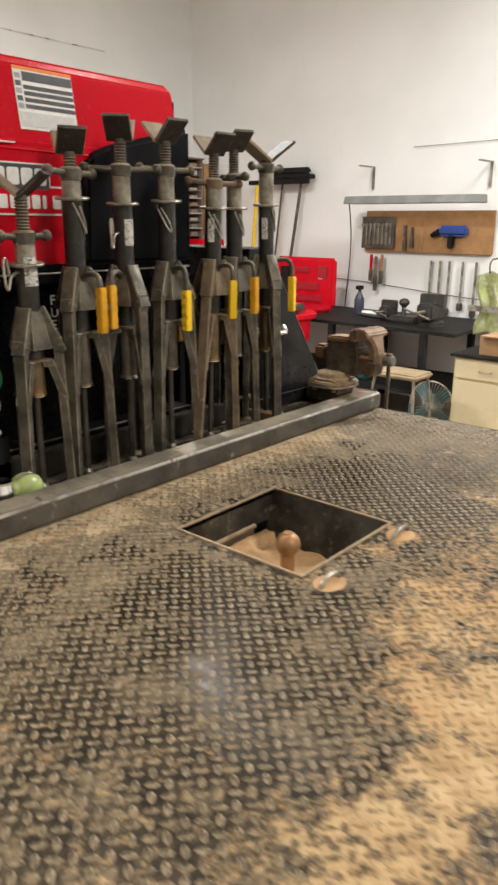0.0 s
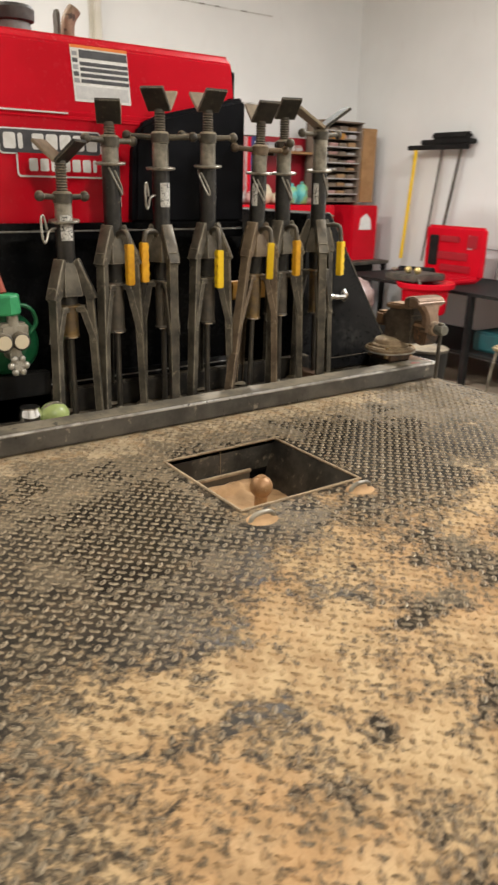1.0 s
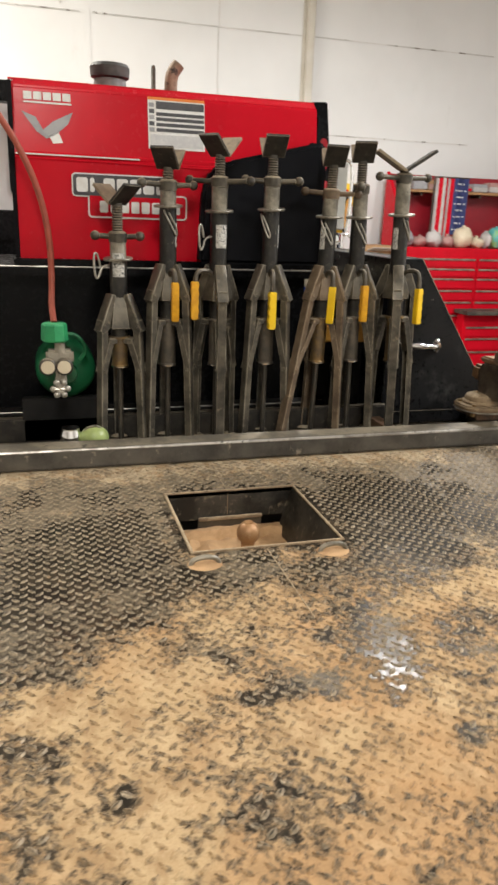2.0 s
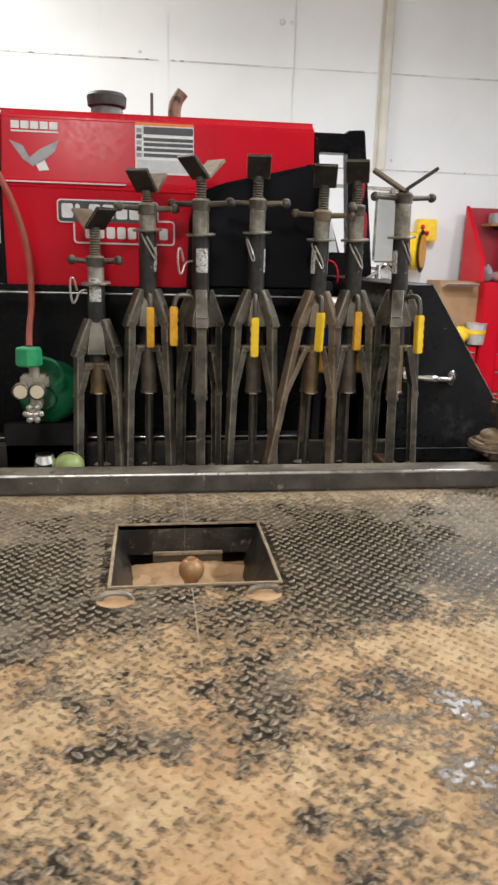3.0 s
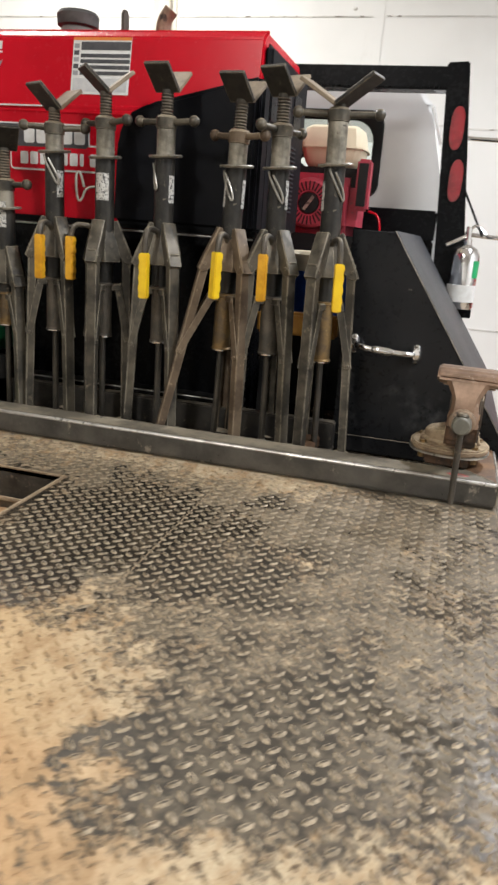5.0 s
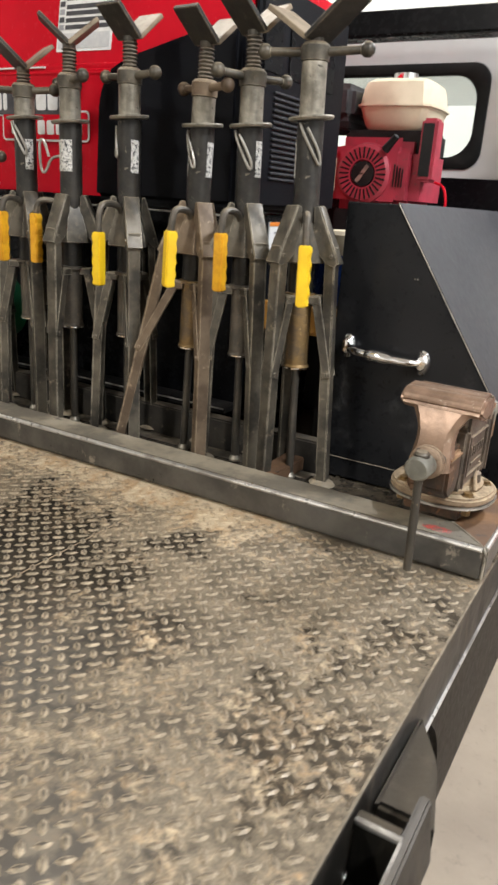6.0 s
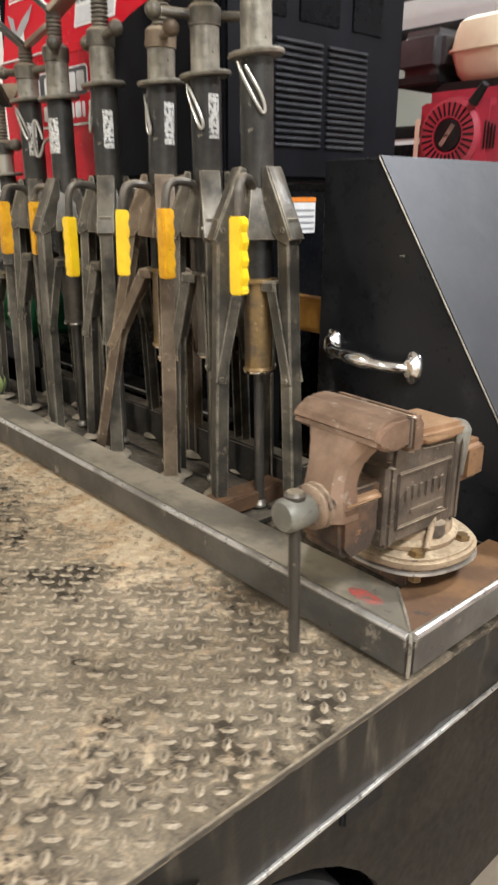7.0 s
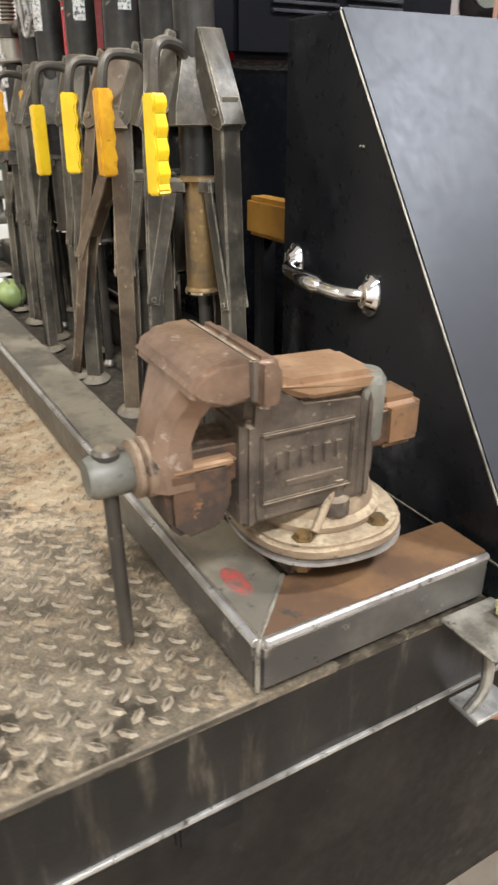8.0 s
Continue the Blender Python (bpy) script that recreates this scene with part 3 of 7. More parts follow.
    part("hatch_wall", box(B(), HX0, HX1, HY0 - 0.006, HY0, -0.17, -0.002), HATCH_STEEL, bed)
    part("hatch_wall", box(B(), HX0, HX1, HY1, HY1 + 0.006, -0.082, -0.002), HATCH_STEEL, bed)
    part("plate_seam", box(B(), 1.2855, 1.2875, HY1 - 0.0015, HY1, -0.072, -0.004), VISE_DUSTY, bed)
    part("hatch_wall", box(B(), HX0 + 0.09, HX1 - 0.09, HY1 - 0.004, HY1 + 0.002, -0.17, -0.076), STEEL_DARK, bed)
    part("hatch_step", box(B(), HX0 + 0.09, HX1 - 0.09, HY1 - 0.014, HY1 - 0.004, -0.082, -0.072, 0.002), VISE_DUSTY, bed)
    # drift of sawdust on the ball plate
    bm = B()
    n = 26
    grid = [[bm.verts.new((HX0 + (HX1 - HX0) * i / n, HY0 + (HY1 - HY0) * j / n, -0.135 + 0.016 * noise.noise((i * 0.35, j * 0.35, 2)) + 0.012 * math.sin(3.1 * i / n) + (0.02 if j > n - 3 else 0))) for j in range(n + 1)] for i in range(n + 1)]
    for i in range(n):
        for j in range(n):
            bm.faces.new((grid[i][j], grid[i + 1][j], grid[i + 1][j + 1], grid[i][j + 1]))
    part("sawdust_drift", bm, SAWDUST, bed, "orange-tan sawdust heaped in the hatch")
    part("ball_plate", box(B(), HX0 - 0.03, HX1 + 0.03, HY0 - 0.03, HY1 + 0.12, -0.185, -0.17), BLACK_DULL, bed)
    bm = B()
    r = 0.031
    prof = [(0.018, -0.13), (0.018, -0.072)] + [(r * math.sin(a), -0.043 - r * math.cos(a)) for a in [radians(36 + 13.5 * k) for k in range(10)]] + [(0.012, -0.0125), (0.0, -0.0125)]
    lathe(bm, prof, 24, Matrix.Translation((1.294, 0.95, 0)))
    part("hitch_ball", bm, worn("ball_tan", (0.42, 0.24, 0.11), (0.34, 0.18, 0.08), (0.5, 0.34, 0.2), rough=0.45, metal=0.3, scale=25), bed, "gooseneck ball tinted tan with sawdust")
    part("hatch_bolt", rod(B(), (1.478, 1.0, -0.06), (1.468, 1.0, -0.06), 0.011, seg=6), STEEL_DARK, bed)
    # recessed loops for chains
    for x, y in ((1.125, 0.715), (1.435, 0.722)):
        bm = B()
        lathe(bm, [(0.0, 0.0005), (0.040, 0.0005), (0.034, 0.003), (0.0, 0.004)], 18, Matrix.Translation((x, y, 0)) @ Matrix.Diagonal((1, 0.8, 1, 1)))
        pad = part("dust_pad", bm, SAWDUST, bed)
        part("chain_loop", tube(B(), [(x - 0.034, y, -0.004), (x - 0.028, y, 0.014), (x, y, 0.019), (x + 0.028, y, 0.014), (x + 0.034, y, -0.004)], 0.0058, 10, 2), GALV, pad, "bright bent steel chain loop")
    # hairline plate seams
    for b in ((1.2855, 1.2875, HY1 + 0.016, RAIL_Y0), (1.829, 1.8302, 0.72, 1.24), (1.284, 1.2865, 0.45, HY0 - 0.016)):
        part("plate_seam", box(B(), *b, -0.002, 0.0014), VISE_DUSTY, bed)
    # side and rear skirts with a thin dusty deck lip
    for name, b in (("skirt", (DX1 - 0.008, DX1 - 0.001, DY0, DY1, -0.118, -0.009)), ("skirt", (DX0 + 0.001, DX0 + 0.008, DY0, DY1, -0.118, -0.009)), ("skirt", (DX0, DX1, DY0 - 0.006, DY0, -0.16, -0.002))):
        part(name, box(B(), *b, 0.001), SKIRT, bed, "dark rubbed steel skirt")
    part("skirt_flange", box(B(), DX1 - 0.06, DX1 + 0.003, DY0, DY1, -0.124, -0.117, 0.0015), STEEL_EDGE, bed)
    part("deck_lip", box(B(), DX1 - 0.003, DX1 + 0.0008, DY0, RAIL_Y0, -0.006, 0.0012, 0.0006), STEEL_DARK, bed, "deck edge caked with tan dust")
    # outer bar with stake slot
    bm = B()
    prism(bm, [(2.536, -0.012), (2.549, -0.014), (2.560, -0.10), (2.536, -0.11)], "y", DY0, 0.885, 0.003)
    prism(bm, [(DX1 + 0.001, 0.0), (2.558, 0.0), (2.530, 0.11), (DX1 + 0.001, 0.19)], "z", -0.10, -0.055, 0.006, 2, Matrix.Translation((0, 0.885, 0)))
    part("outer_bar", bm, SKIRT, bed)
    pocket = part("stake_pocket", box(B(), DX1 + 0.001, 2.536, 0.812, 0.832, -0.11, -0.018, 0.002), SKIRT, bed, "steel stake pocket with worn rims")
    part("pocket_web", box(B(), DX1 + 0.001, 2.536, 0.702, 0.710, -0.11, -0.022, 0.002), SKIRT, pocket)
    part("pocket_floor", box(B(), DX1 + 0.001, 2.536, 0.710, 0.812, -0.11, -0.104), BLACK_DULL, pocket)
    for b in ((DX1 + 0.002, 2.540, 0.810, 0.816), (DX1 + 0.002, 2.540, 0.700, 0.706), (2.536, 2.542, 0.706, 0.810)):
        part("worn_rim", box(B(), *b, -0.022, -0.0125, 0.002), STEEL_EDGE, pocket)
    part("wheel_well", box(B(), 2.08, 2.09, 0.5, 1.47, -0.55, -0.124), BLACK_DULL, bed)
    part("side_panel", box(B(), 2.09, 2.44, 1.472, 1.485, -0.60, -0.124, 0.002), BLACK, bed)
    arch = [(1.06 + 0.402 * math.cos(radians(a)), -0.57 + 0.402 * math.sin(radians(a))) for a in range(-4, 185, 9)]
    part("side_panel", prism(B(), [(DY1, -0.60), (DY1, -0.125), (0.2, -0.125), (0.2, -0.60)] + arch[::-1], "x", 2.44, 2.455), SIDE_PANEL, bed, "black side panel with a wheel arch and grey scuffs")
    part("frame_rail", box(B(), 1.75, 1.85, DY0, DY1, -0.42, -0.19, 0.008), BLACK_DULL, bed)
    part("frame_rail", box(B(), 0.74, 0.84, DY0, DY1, -0.42, -0.19, 0.008), BLACK_DULL, bed)
    for y in (0.0, 0.6, 1.35, 2.0, 2.7):
        part("cross_member", box(B(), DX0 + 0.02, DX1 - 0.02, y - 0.04, y + 0.04, -0.19, -0.186 + 0.16 if not 0.7 < y < 1.2 else -0.18, 0.004), BLACK_DULL, bed)
    return bed


bed = truck_bed()


def rear_wheel(bed, x, s):
    m = pose(x, 1.06, FLOOR + 0.42, 0, 90 * s, 0) @ Matrix.Diagonal((1.05, 1.05, 1, 1))
    tyre = part("wheel", lathe(B(), [(0.21, -0.09), (0.30, -0.115), (0.375, -0.11), (0.396, -0.085), (0.40, 0), (0.396, 0.085), (0.375, 0.11), (0.30, 0.115), (0.21, 0.09)], 48, m), RUBBER, bed, "black truck tyre on a dark steel rim")
    bm = B()
    lathe(bm, [(0.0, -0.02), (0.06, -0.02), (0.075, 0.02), (0.15, -0.03), (0.19, 0.05), (0.212, 0.10), (0.215, 0.105), (0.215, -0.09), (0.0, -0.05)], 40, m)
    for k in range(8):
        a = 2 * math.pi * k / 8
        lathe(bm, [(0.011, 0.0), (0.011, 0.018), (0.0, 0.022)], 6, m @ Matrix.Translation((0.085 * math.cos(a), 0.085 * math.sin(a), 0.01)))
    part("rim", bm, STEEL_DARK, tyre)


rear_wheel(bed, 2.315, 1)
rear_wheel(bed, 0.255, -1)


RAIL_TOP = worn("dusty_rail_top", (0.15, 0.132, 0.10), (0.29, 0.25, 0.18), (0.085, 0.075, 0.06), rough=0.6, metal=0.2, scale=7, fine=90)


def tube_rail():
    r = thing("rail", "bare rectangular steel tube rail mitred at the corner", "rail", (1.3, 1.43, 0))
    bm = B()
    prism(bm, [(RAIL_Y0, 0.003), (RAIL_Y1, 0.003), (RAIL_Y1, RAIL_Z), (RAIL_Y0, RAIL_Z)], "x", DX0, DX1, 0.008, 3)
    part("cross_tube", bm, STEEL_RAIL, r)
    bm = B()
    prism(bm, [(2.398, 0.0034), (DX1 - 0.0004, 0.0034), (DX1 - 0.0004, RAIL_Z - 0.0004), (2.398, RAIL_Z - 0.0004)], "y", RAIL_Y0 + 0.0004, 1.70, 0.008, 3)
    part("side_tube", bm, STEEL_RAIL, r)
    rust = [(2.404, 1.468), (2.474, 1.404), (2.476, 1.55), (2.475, 1.695), (2.405, 1.695)]
    part("rust_patch", prism(B(), rust, "z", RAIL_Z - 0.001, RAIL_Z + 0.0012), RUST_PLATE, r, "rust-brown tube top")
    part("side_tube", box(B(), DX0, DX0 + 0.086, RAIL_Y1, 2.2, 0.004, RAIL_Z, 0.01, 3), STEEL_RAIL, r)
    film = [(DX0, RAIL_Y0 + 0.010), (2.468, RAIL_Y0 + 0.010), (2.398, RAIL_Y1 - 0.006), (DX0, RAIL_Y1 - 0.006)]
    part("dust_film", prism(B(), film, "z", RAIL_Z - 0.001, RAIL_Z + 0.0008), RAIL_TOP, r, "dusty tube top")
    part("corner_weld", tube(B(), [(2.4800, 1.3945, 0.008), (2.4805, 1.3940, 0.056), (2.475, 1.400, 0.0650), (2.44, 1.435, 0.0662), (2.400, 1.473, 0.0660)], 0.0026, 8, 1), GALV, r, "bright weld bead")
    # bright rods paint the highlight along the tube's rounded upper edges
    part("edge_highlight", rod(B(), (DX0 + 0.02, RAIL_Y0 + 0.0048, RAIL_Z - 0.0048), (2.474, RAIL_Y0 + 0.0048, RAIL_Z - 0.0048), 0.0054, seg=8), STEEL_EDGE, r)
    part("edge_highlight", rod(B(), (DX1 - 0.0046, 1.404, RAIL_Z - 0.0046), (DX1 - 0.0046, 1.695, RAIL_Z - 0.0046), 0.0050, seg=8), STEEL_EDGE, r)
    part("paint_mark", lathe(B(), [(0.0, 0.0001), (0.034, 0.0001), (0.026, 0.0010), (0.0, 0.0014)], 16, Matrix.Translation((2.385, 1.424, RAIL_Z)) @ Matrix.Diagonal((1.0, 0.45, 1, 1))), worn("red_mark", (0.40, 0.06, 0.045), (0.16, 0.10, 0.08), (0.12, 0.10, 0.08), rough=0.6, scale=60, clo=0.5, chi=0.6), r, "smear of red paint")
    return r


tube_rail()

# tray behind the rail on which the stands rest
TRAY_Z = 0.018
TRAY_STEEL = worn("tray_steel", (0.022, 0.020, 0.017), (0.045, 0.039, 0.031), (0.10, 0.083, 0.058), rough=0.55, metal=0.3, scale=12, dust=(0.14, 0.115, 0.08))
tray = thing("stand_tray", "dark steel tray with angle bars under the pipe stands", "tray", (1.3, 1.6, 0))
part("tray_plate", box(B(), 0.25, 2.04, RAIL_Y1 + 0.004, 1.72, 0.004, 0.012), TRAY_STEEL, tray)
part("tray_bar", box(B(), 0.25, 2.04, 1.485, 1.515, 0.0121, TRAY_Z, 0.002), TRAY_STEEL, tray)
part("tray_bar", box(B(), 0.25, 2.04, 1.60, 1.64, 0.012, TRAY_Z, 0.003), TRAY_STEEL, tray)
part("cross_bar", box(B(), 1.955, 2.005, 1.485, 1.655, 0.0185, 0.05, 0.003), RUST_PLATE, tray, "rust-brown cross bar")
part("tray_bar", box(B(), 0.25, 2.04, 1.66, 1.70, 0.012, 0.09, 0.004), TRAY_STEEL, tray)


PIN_WIRE = worn("pin_wire", (0.42, 0.40, 0.35), (0.28, 0.26, 0.22), rough=0.35, metal=0.6, scale=30)
FOOT_STEEL = worn("foot_steel", (0.20, 0.18, 0.14), (0.30, 0.265, 0.205), (0.12, 0.10, 0.075), rough=0.55, metal=0.3, scale=30, dust=(0.33, 0.27, 0.18))
TAG = worn("paper_tag", (0.62, 0.61, 0.57), (0.52, 0.50, 0.45), (0.06, 0.06, 0.06), rough=0.7, scale=60, bump=0, clo=0.52, chi=0.56)
# head plate steel as it looks in shade; its lit tan copy follows below
HEAD_SHADED = worn("head_shaded", (0.018, 0.017, 0.015), (0.036, 0.032, 0.026), (0.085, 0.072, 0.054), rough=0.6, metal=0.2, scale=20, edge=(0.24, 0.20, 0.14))
COLUMN = worn("column_dark", (0.016, 0.0155, 0.014), (0.048, 0.043, 0.035), (0.20, 0.172, 0.13), rough=0.42, metal=0.3, scale=15, fine=110, lo=0.38, hi=0.68)
SLEEVE_DARK = worn("sleeve_dark", (0.07, 0.062, 0.05), (0.12, 0.10, 0.075), (0.18, 0.14, 0.09), rough=0.5, metal=0.3, scale=14)
HEAD_LIT = worn("head_lit", (0.22, 0.175, 0.12), (0.30, 0.24, 0.165), (0.13, 0.10, 0.075), rough=0.6, metal=0.2, scale=20)


def pipe_stand(x, y, label, top, collar, nut, vee, turn=0.0, head=0.0, bar=0.0, grip=None, tilt=0.0, steel=STAND_STEEL, yellow=YELLOW, sleeve=None, tags=(), spread=0.012, wide_bar=0.085, pin=0.0, splay=(0, 0, 0), solid=False, hugs=False, groove=90, hang=0.0, plate=0.086, rise=40):
    """Heights are above the deck; turn is where the front leg points, in degrees from the rear."""
    o = thing("pipe_stand", label, "pipe stand", (0, 0, 0), group="row of folded pipe stands")
    z0 = TRAY_Z
    t, c, n, v = top - z0, collar - z0, nut - z0, vee - z0
    low = 0.272 - z0
    # column, neck, collar
    part("column", lathe(B(), [(0.0265, 0.404 - z0 + (t - 0.561) * 0.6 + 0.012), (0.0265, c - 0.006), (0.025, c - 0.004)], 20), COLUMN, o)
    part("neck", lathe(B(), [(0.0245, c - 0.02), (0.0245, n - 0.022), (0.022, n - 0.02)], 20), GALV, o, "dull galvanised neck tube")
    bm = B()
    lathe(bm, [(0.025, c - 0.005), (0.043, c - 0.004), (0.045, c), (0.043, c + 0.003), (0.025, c + 0.003)], 24, pose(0, 0, c, 4, -3, 0) @ Matrix.Translation((0, 0, -c)))
    part("collar", bm, GALV, o)
    # screw with thread ridges
    prof, z = [(0.012, n - 0.03)], n + 0.006
    while z < v - 0.012:
        prof += [(0.0138, z), (0.0172, z + 0.0024), (0.0172, z + 0.0036), (0.0138, z + 0.006)]
        z += 0.0074
    prof += [(0.015, v - 0.01), (0.015, v)]
    part("screw", lathe(B(), prof, 16), STEEL_DARK, o)
    # nut with two ball-ended bars
    m = pose(0, 0, n, 0, 0, bar)
    bm = B()
    lathe(bm, [(0.018, -0.022), (0.027, -0.02), (0.028, -0.004), (0.028, 0.006), (0.022, 0.012), (0.017, 0.013)], 20, m)
    nut_ob = part("nut", bm, steel, o)
    for s in (-1, 1):
        bm = B()
        rod(bm, m @ Vector((s * 0.02, 0, -0.004)), m @ Vector((s * wide_bar, 0, -0.001)), 0.0085, 0.0075, 12)
        ball(bm, m @ Vector((s * wide_bar, 0, -0.001)), 0.0145, seg=12)
        part("turning_bar", bm, steel, nut_ob)
    # vee head: two thick plates, lit and shaded sides painted as tan and dark
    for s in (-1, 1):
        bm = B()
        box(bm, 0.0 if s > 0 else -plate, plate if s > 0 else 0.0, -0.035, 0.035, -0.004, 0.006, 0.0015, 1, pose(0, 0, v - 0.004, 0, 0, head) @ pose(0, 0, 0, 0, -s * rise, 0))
        part("head_plate", bm, HEAD_LIT if s > 0 else HEAD_SHADED, o)
    # leg brackets with bolt holes, web between them, legs, feet and braces
    if solid:
        part("bracket_skirt", lathe(B(), [(0.027, t - 0.085), (0.050, t - 0.102), (0.053, t - 0.100), (0.033, t - 0.012), (0.0275, t - 0.004)], 6), steel, o)
    else:
        part("bracket_web", lathe(B(), [(0.0272, t - 0.088), (0.047, t - 0.108), (0.050, t - 0.106), (0.049, t - 0.086), (0.030, t - 0.028), (0.0272, t - 0.022)], 6), steel, o)
    for k in range(3):
        m = pose(0, 0, 0, 0, 0, turn + 120 * k - 90)
        bm = B()
        for s in (-1, 1):
            prism(bm, [(0.024, t), (0.033, t + 0.004), (0.066, t - 0.072), (0.080, t - 0.106), (0.074, t - 0.114), (0.056, t - 0.108), (0.026, t - 0.075)], "y", s * 0.0160 - 0.0018, s * 0.0160 + 0.0018, 0.0008, 1, m)
        prism(bm, [(0.033, t + 0.004), (0.037, t + 0.003), (0.070, t - 0.072), (0.0835, t - 0.106), (0.0800, t - 0.108), (0.066, t - 0.072)], "y", -0.0172, 0.0172, 0.0008, 1, m)
        br = part("leg_bracket", bm, steel, o)
        for rr, zz in ((0.0405, t - 0.012), (0.0755, t - 0.090)):
            part("bolt_hole", lathe(B(), [(0.0, -0.001), (0.0036, -0.001), (0.0036, 0.0012), (0.0, 0.0012)], 10, m @ pose(rr, 0, zz, 0, 67, 0)), BLACK_DULL, br)
        part("pivot_bolt", rod(B(), m @ Vector((0.066, -0.0205, t - 0.092)), m @ Vector((0.066, 0.0205, t - 0.092)), 0.0045, seg=10), steel, br)
        foot = 0.062 + spread + splay[k]
        leg_m = m @ along((foot, 0, 0.008), (0.062, 0, t - 0.08))
        leg_h = t - 0.082
        bm = box(B(), -0.0138, 0.0138, 0.0085, 0.0115, 0, leg_h, 0.001, 1, leg_m)
        for s in (-1, 1):
            box(bm, s * 0.0123 - 0.0015, s * 0.0123 + 0.0015, -0.0115, 0.0085, 0, leg_h, 0.001, 1, leg_m)
        part("leg", bm, steel, o)
        bm = B()
        lathe(bm, [(0.0, 0.010), (0.014, 0.010), (0.024, 0.006), (0.030, 0.0), (0.027, 0.0), (0.012, 0.004), (0.0, 0.004)], 18, m @ pose(foot, 0, 0.0, 0, 6, 0))
        part("foot", bm, FOOT_STEEL, o)
        zs, zl = 0.404 - z0 + (t - 0.561) * 0.6, 0.272 - z0
        u = 0.062 + (spread + splay[k]) * (1 - zl / max(t, 0.1))
        a, b = Vector((0.040, 0, zs + 0.006)), Vector((u + 0.004, 0, zl - 0.012))
        bar_m = m @ along(a, b)
        d = (b - a).length
        bm = B()
        for s in (-1, 1):
            box(bm, s * 0.0162 - 0.0017, s * 0.0162 + 0.0017, -0.0095, 0.0095, 0, d, 0.0012, 1, bar_m)
        box(bm, -0.0150, 0.0150, -0.0095, -0.0065, 0, d * 0.72, 0.001, 1, bar_m)
        br = part("brace", bm, steel, o)
        part("brace_rivet", rod(B(), bar_m @ Vector((-0.0205, 0, d - 0.008)), bar_m @ Vector((0.0205, 0, d - 0.008)), 0.0042, seg=8), steel, br)
        part("brace_lug", box(B(), 0.020, 0.050, -0.0195, 0.0195, zs - 0.007, zs + 0.012, 0.003, 1, m), steel, o)
    sl = 0.404 - z0 + (t - 0.561) * 0.6
    part("sleeve", lathe(B(), [(0.022, low + 0.004), (0.027, low), (0.0275, low + 0.006), (0.0245, low + 0.010), (0.0245, sl + 0.006), (0.033, sl + 0.008), (0.033, sl + 0.014), (0.024, sl + 0.016)], 20), sleeve or SLEEVE_DARK, o)
    part("ring", lathe(B(), [(0.0250, low - 0.001), (0.0280, low + 0.001), (0.0280, low + 0.004), (0.0250, low + 0.005)], 20), CHROME, o)
    part("rod", lathe(B(), [(0.0090, 0.0), (0.0090, low + 0.02)], 12), STEEL_DARK, o)
    part("rod_end", lathe(B(), [(0.013, 0.0), (0.014, 0.005), (0.010, 0.012), (0.0090, 0.014)], 14), GALV, o)
    # bent carrying handle, its grip flat on one side and grooved on the other
    if grip is not None:
        m = pose(0, 0, 0, 0, 0, grip)
        gz = t - 0.016
        bm = B()
        tube(bm, [m @ Vector(p) for p in ((0.02, 0, gz - 0.02), (0.03, 0, gz), (0.079, 0, gz + 0.004), (0.090, 0, gz - 0.02), (0.091, 0, gz - 0.06 - hang))], 0.0075, 10, 2)
        hd = part("carry_handle", bm, STEEL_DARK, o)
        side = [(-0.012, 0.0), (0.010, 0.0)]
        for k in range(4):
            side += [(0.0128, -0.007 - 0.027 * k), (0.0130, -0.016 - 0.027 * k), (0.0098, -0.021 - 0.027 * k), (0.0098, -0.026 - 0.027 * k)]
        side += [(0.0130, -0.113), (0.0105, -0.118), (-0.010, -0.119), (-0.0125, -0.114)]
        gm = pose(*(m @ Vector((0.091, 0, gz - 0.030 - hang))), 0, 0, groove)
        part("grip", prism(B(), side, "y", -0.011, 0.011, 0.0028, 2, gm), yellow, hd, "yellow moulded rubber grip")
    # wire locking pin and paper tags
    bm = B()
    if hugs:
        wire = [(-60, c - 0.012), (-45, c - 0.030), (8, c - 0.078), (22, c - 0.088), (28, c - 0.080), (16, c - 0.060), (-30, c - 0.020)]
        tube(bm, [(0.0312 * math.cos(radians(pin + a)), 0.0312 * math.sin(radians(pin + a)), z) for a, z in wire], 0.0030, 8, 2)
    else:
        m = pose(0, 0, t + 0.10, 0, 0, pin)
        tube(bm, [m @ Vector(p) for p in ((0.0, 0.0, -0.012), (0.05, 0, -0.012), (0.062, 0.004, -0.05), (0.074, 0.006, -0.05), (0.078, 0.006, 0.02), (0.066, 0.004, 0.026), (0.056, 0, -0.014))], 0.0035, 8, 2)
    part("locking_pin", bm, PIN_WIRE, o, "bright wire locking pin")
    for at in tags:
        m = pose(0, 0, 0, 0, 0, at)
        bm = B()
        for k in range(4):
            a0, a1 = radians(-22 + 11 * k), radians(-22 + 11 * (k + 1))
            q = [m @ Vector((0.0272 * math.cos(a), 0.0272 * math.sin(a), zz)) for a, zz in ((a0, t + 0.055), (a1, t + 0.055), (a1, t + 0.125), (a0, t + 0.125))]
            bm.faces.new([bm.verts.new(p) for p in q])
        part("tag", bm, TAG, o, "scuffed white paper tag")
    o.matrix_basis = pose(x, y, z0, 0, tilt, 0)
    return o


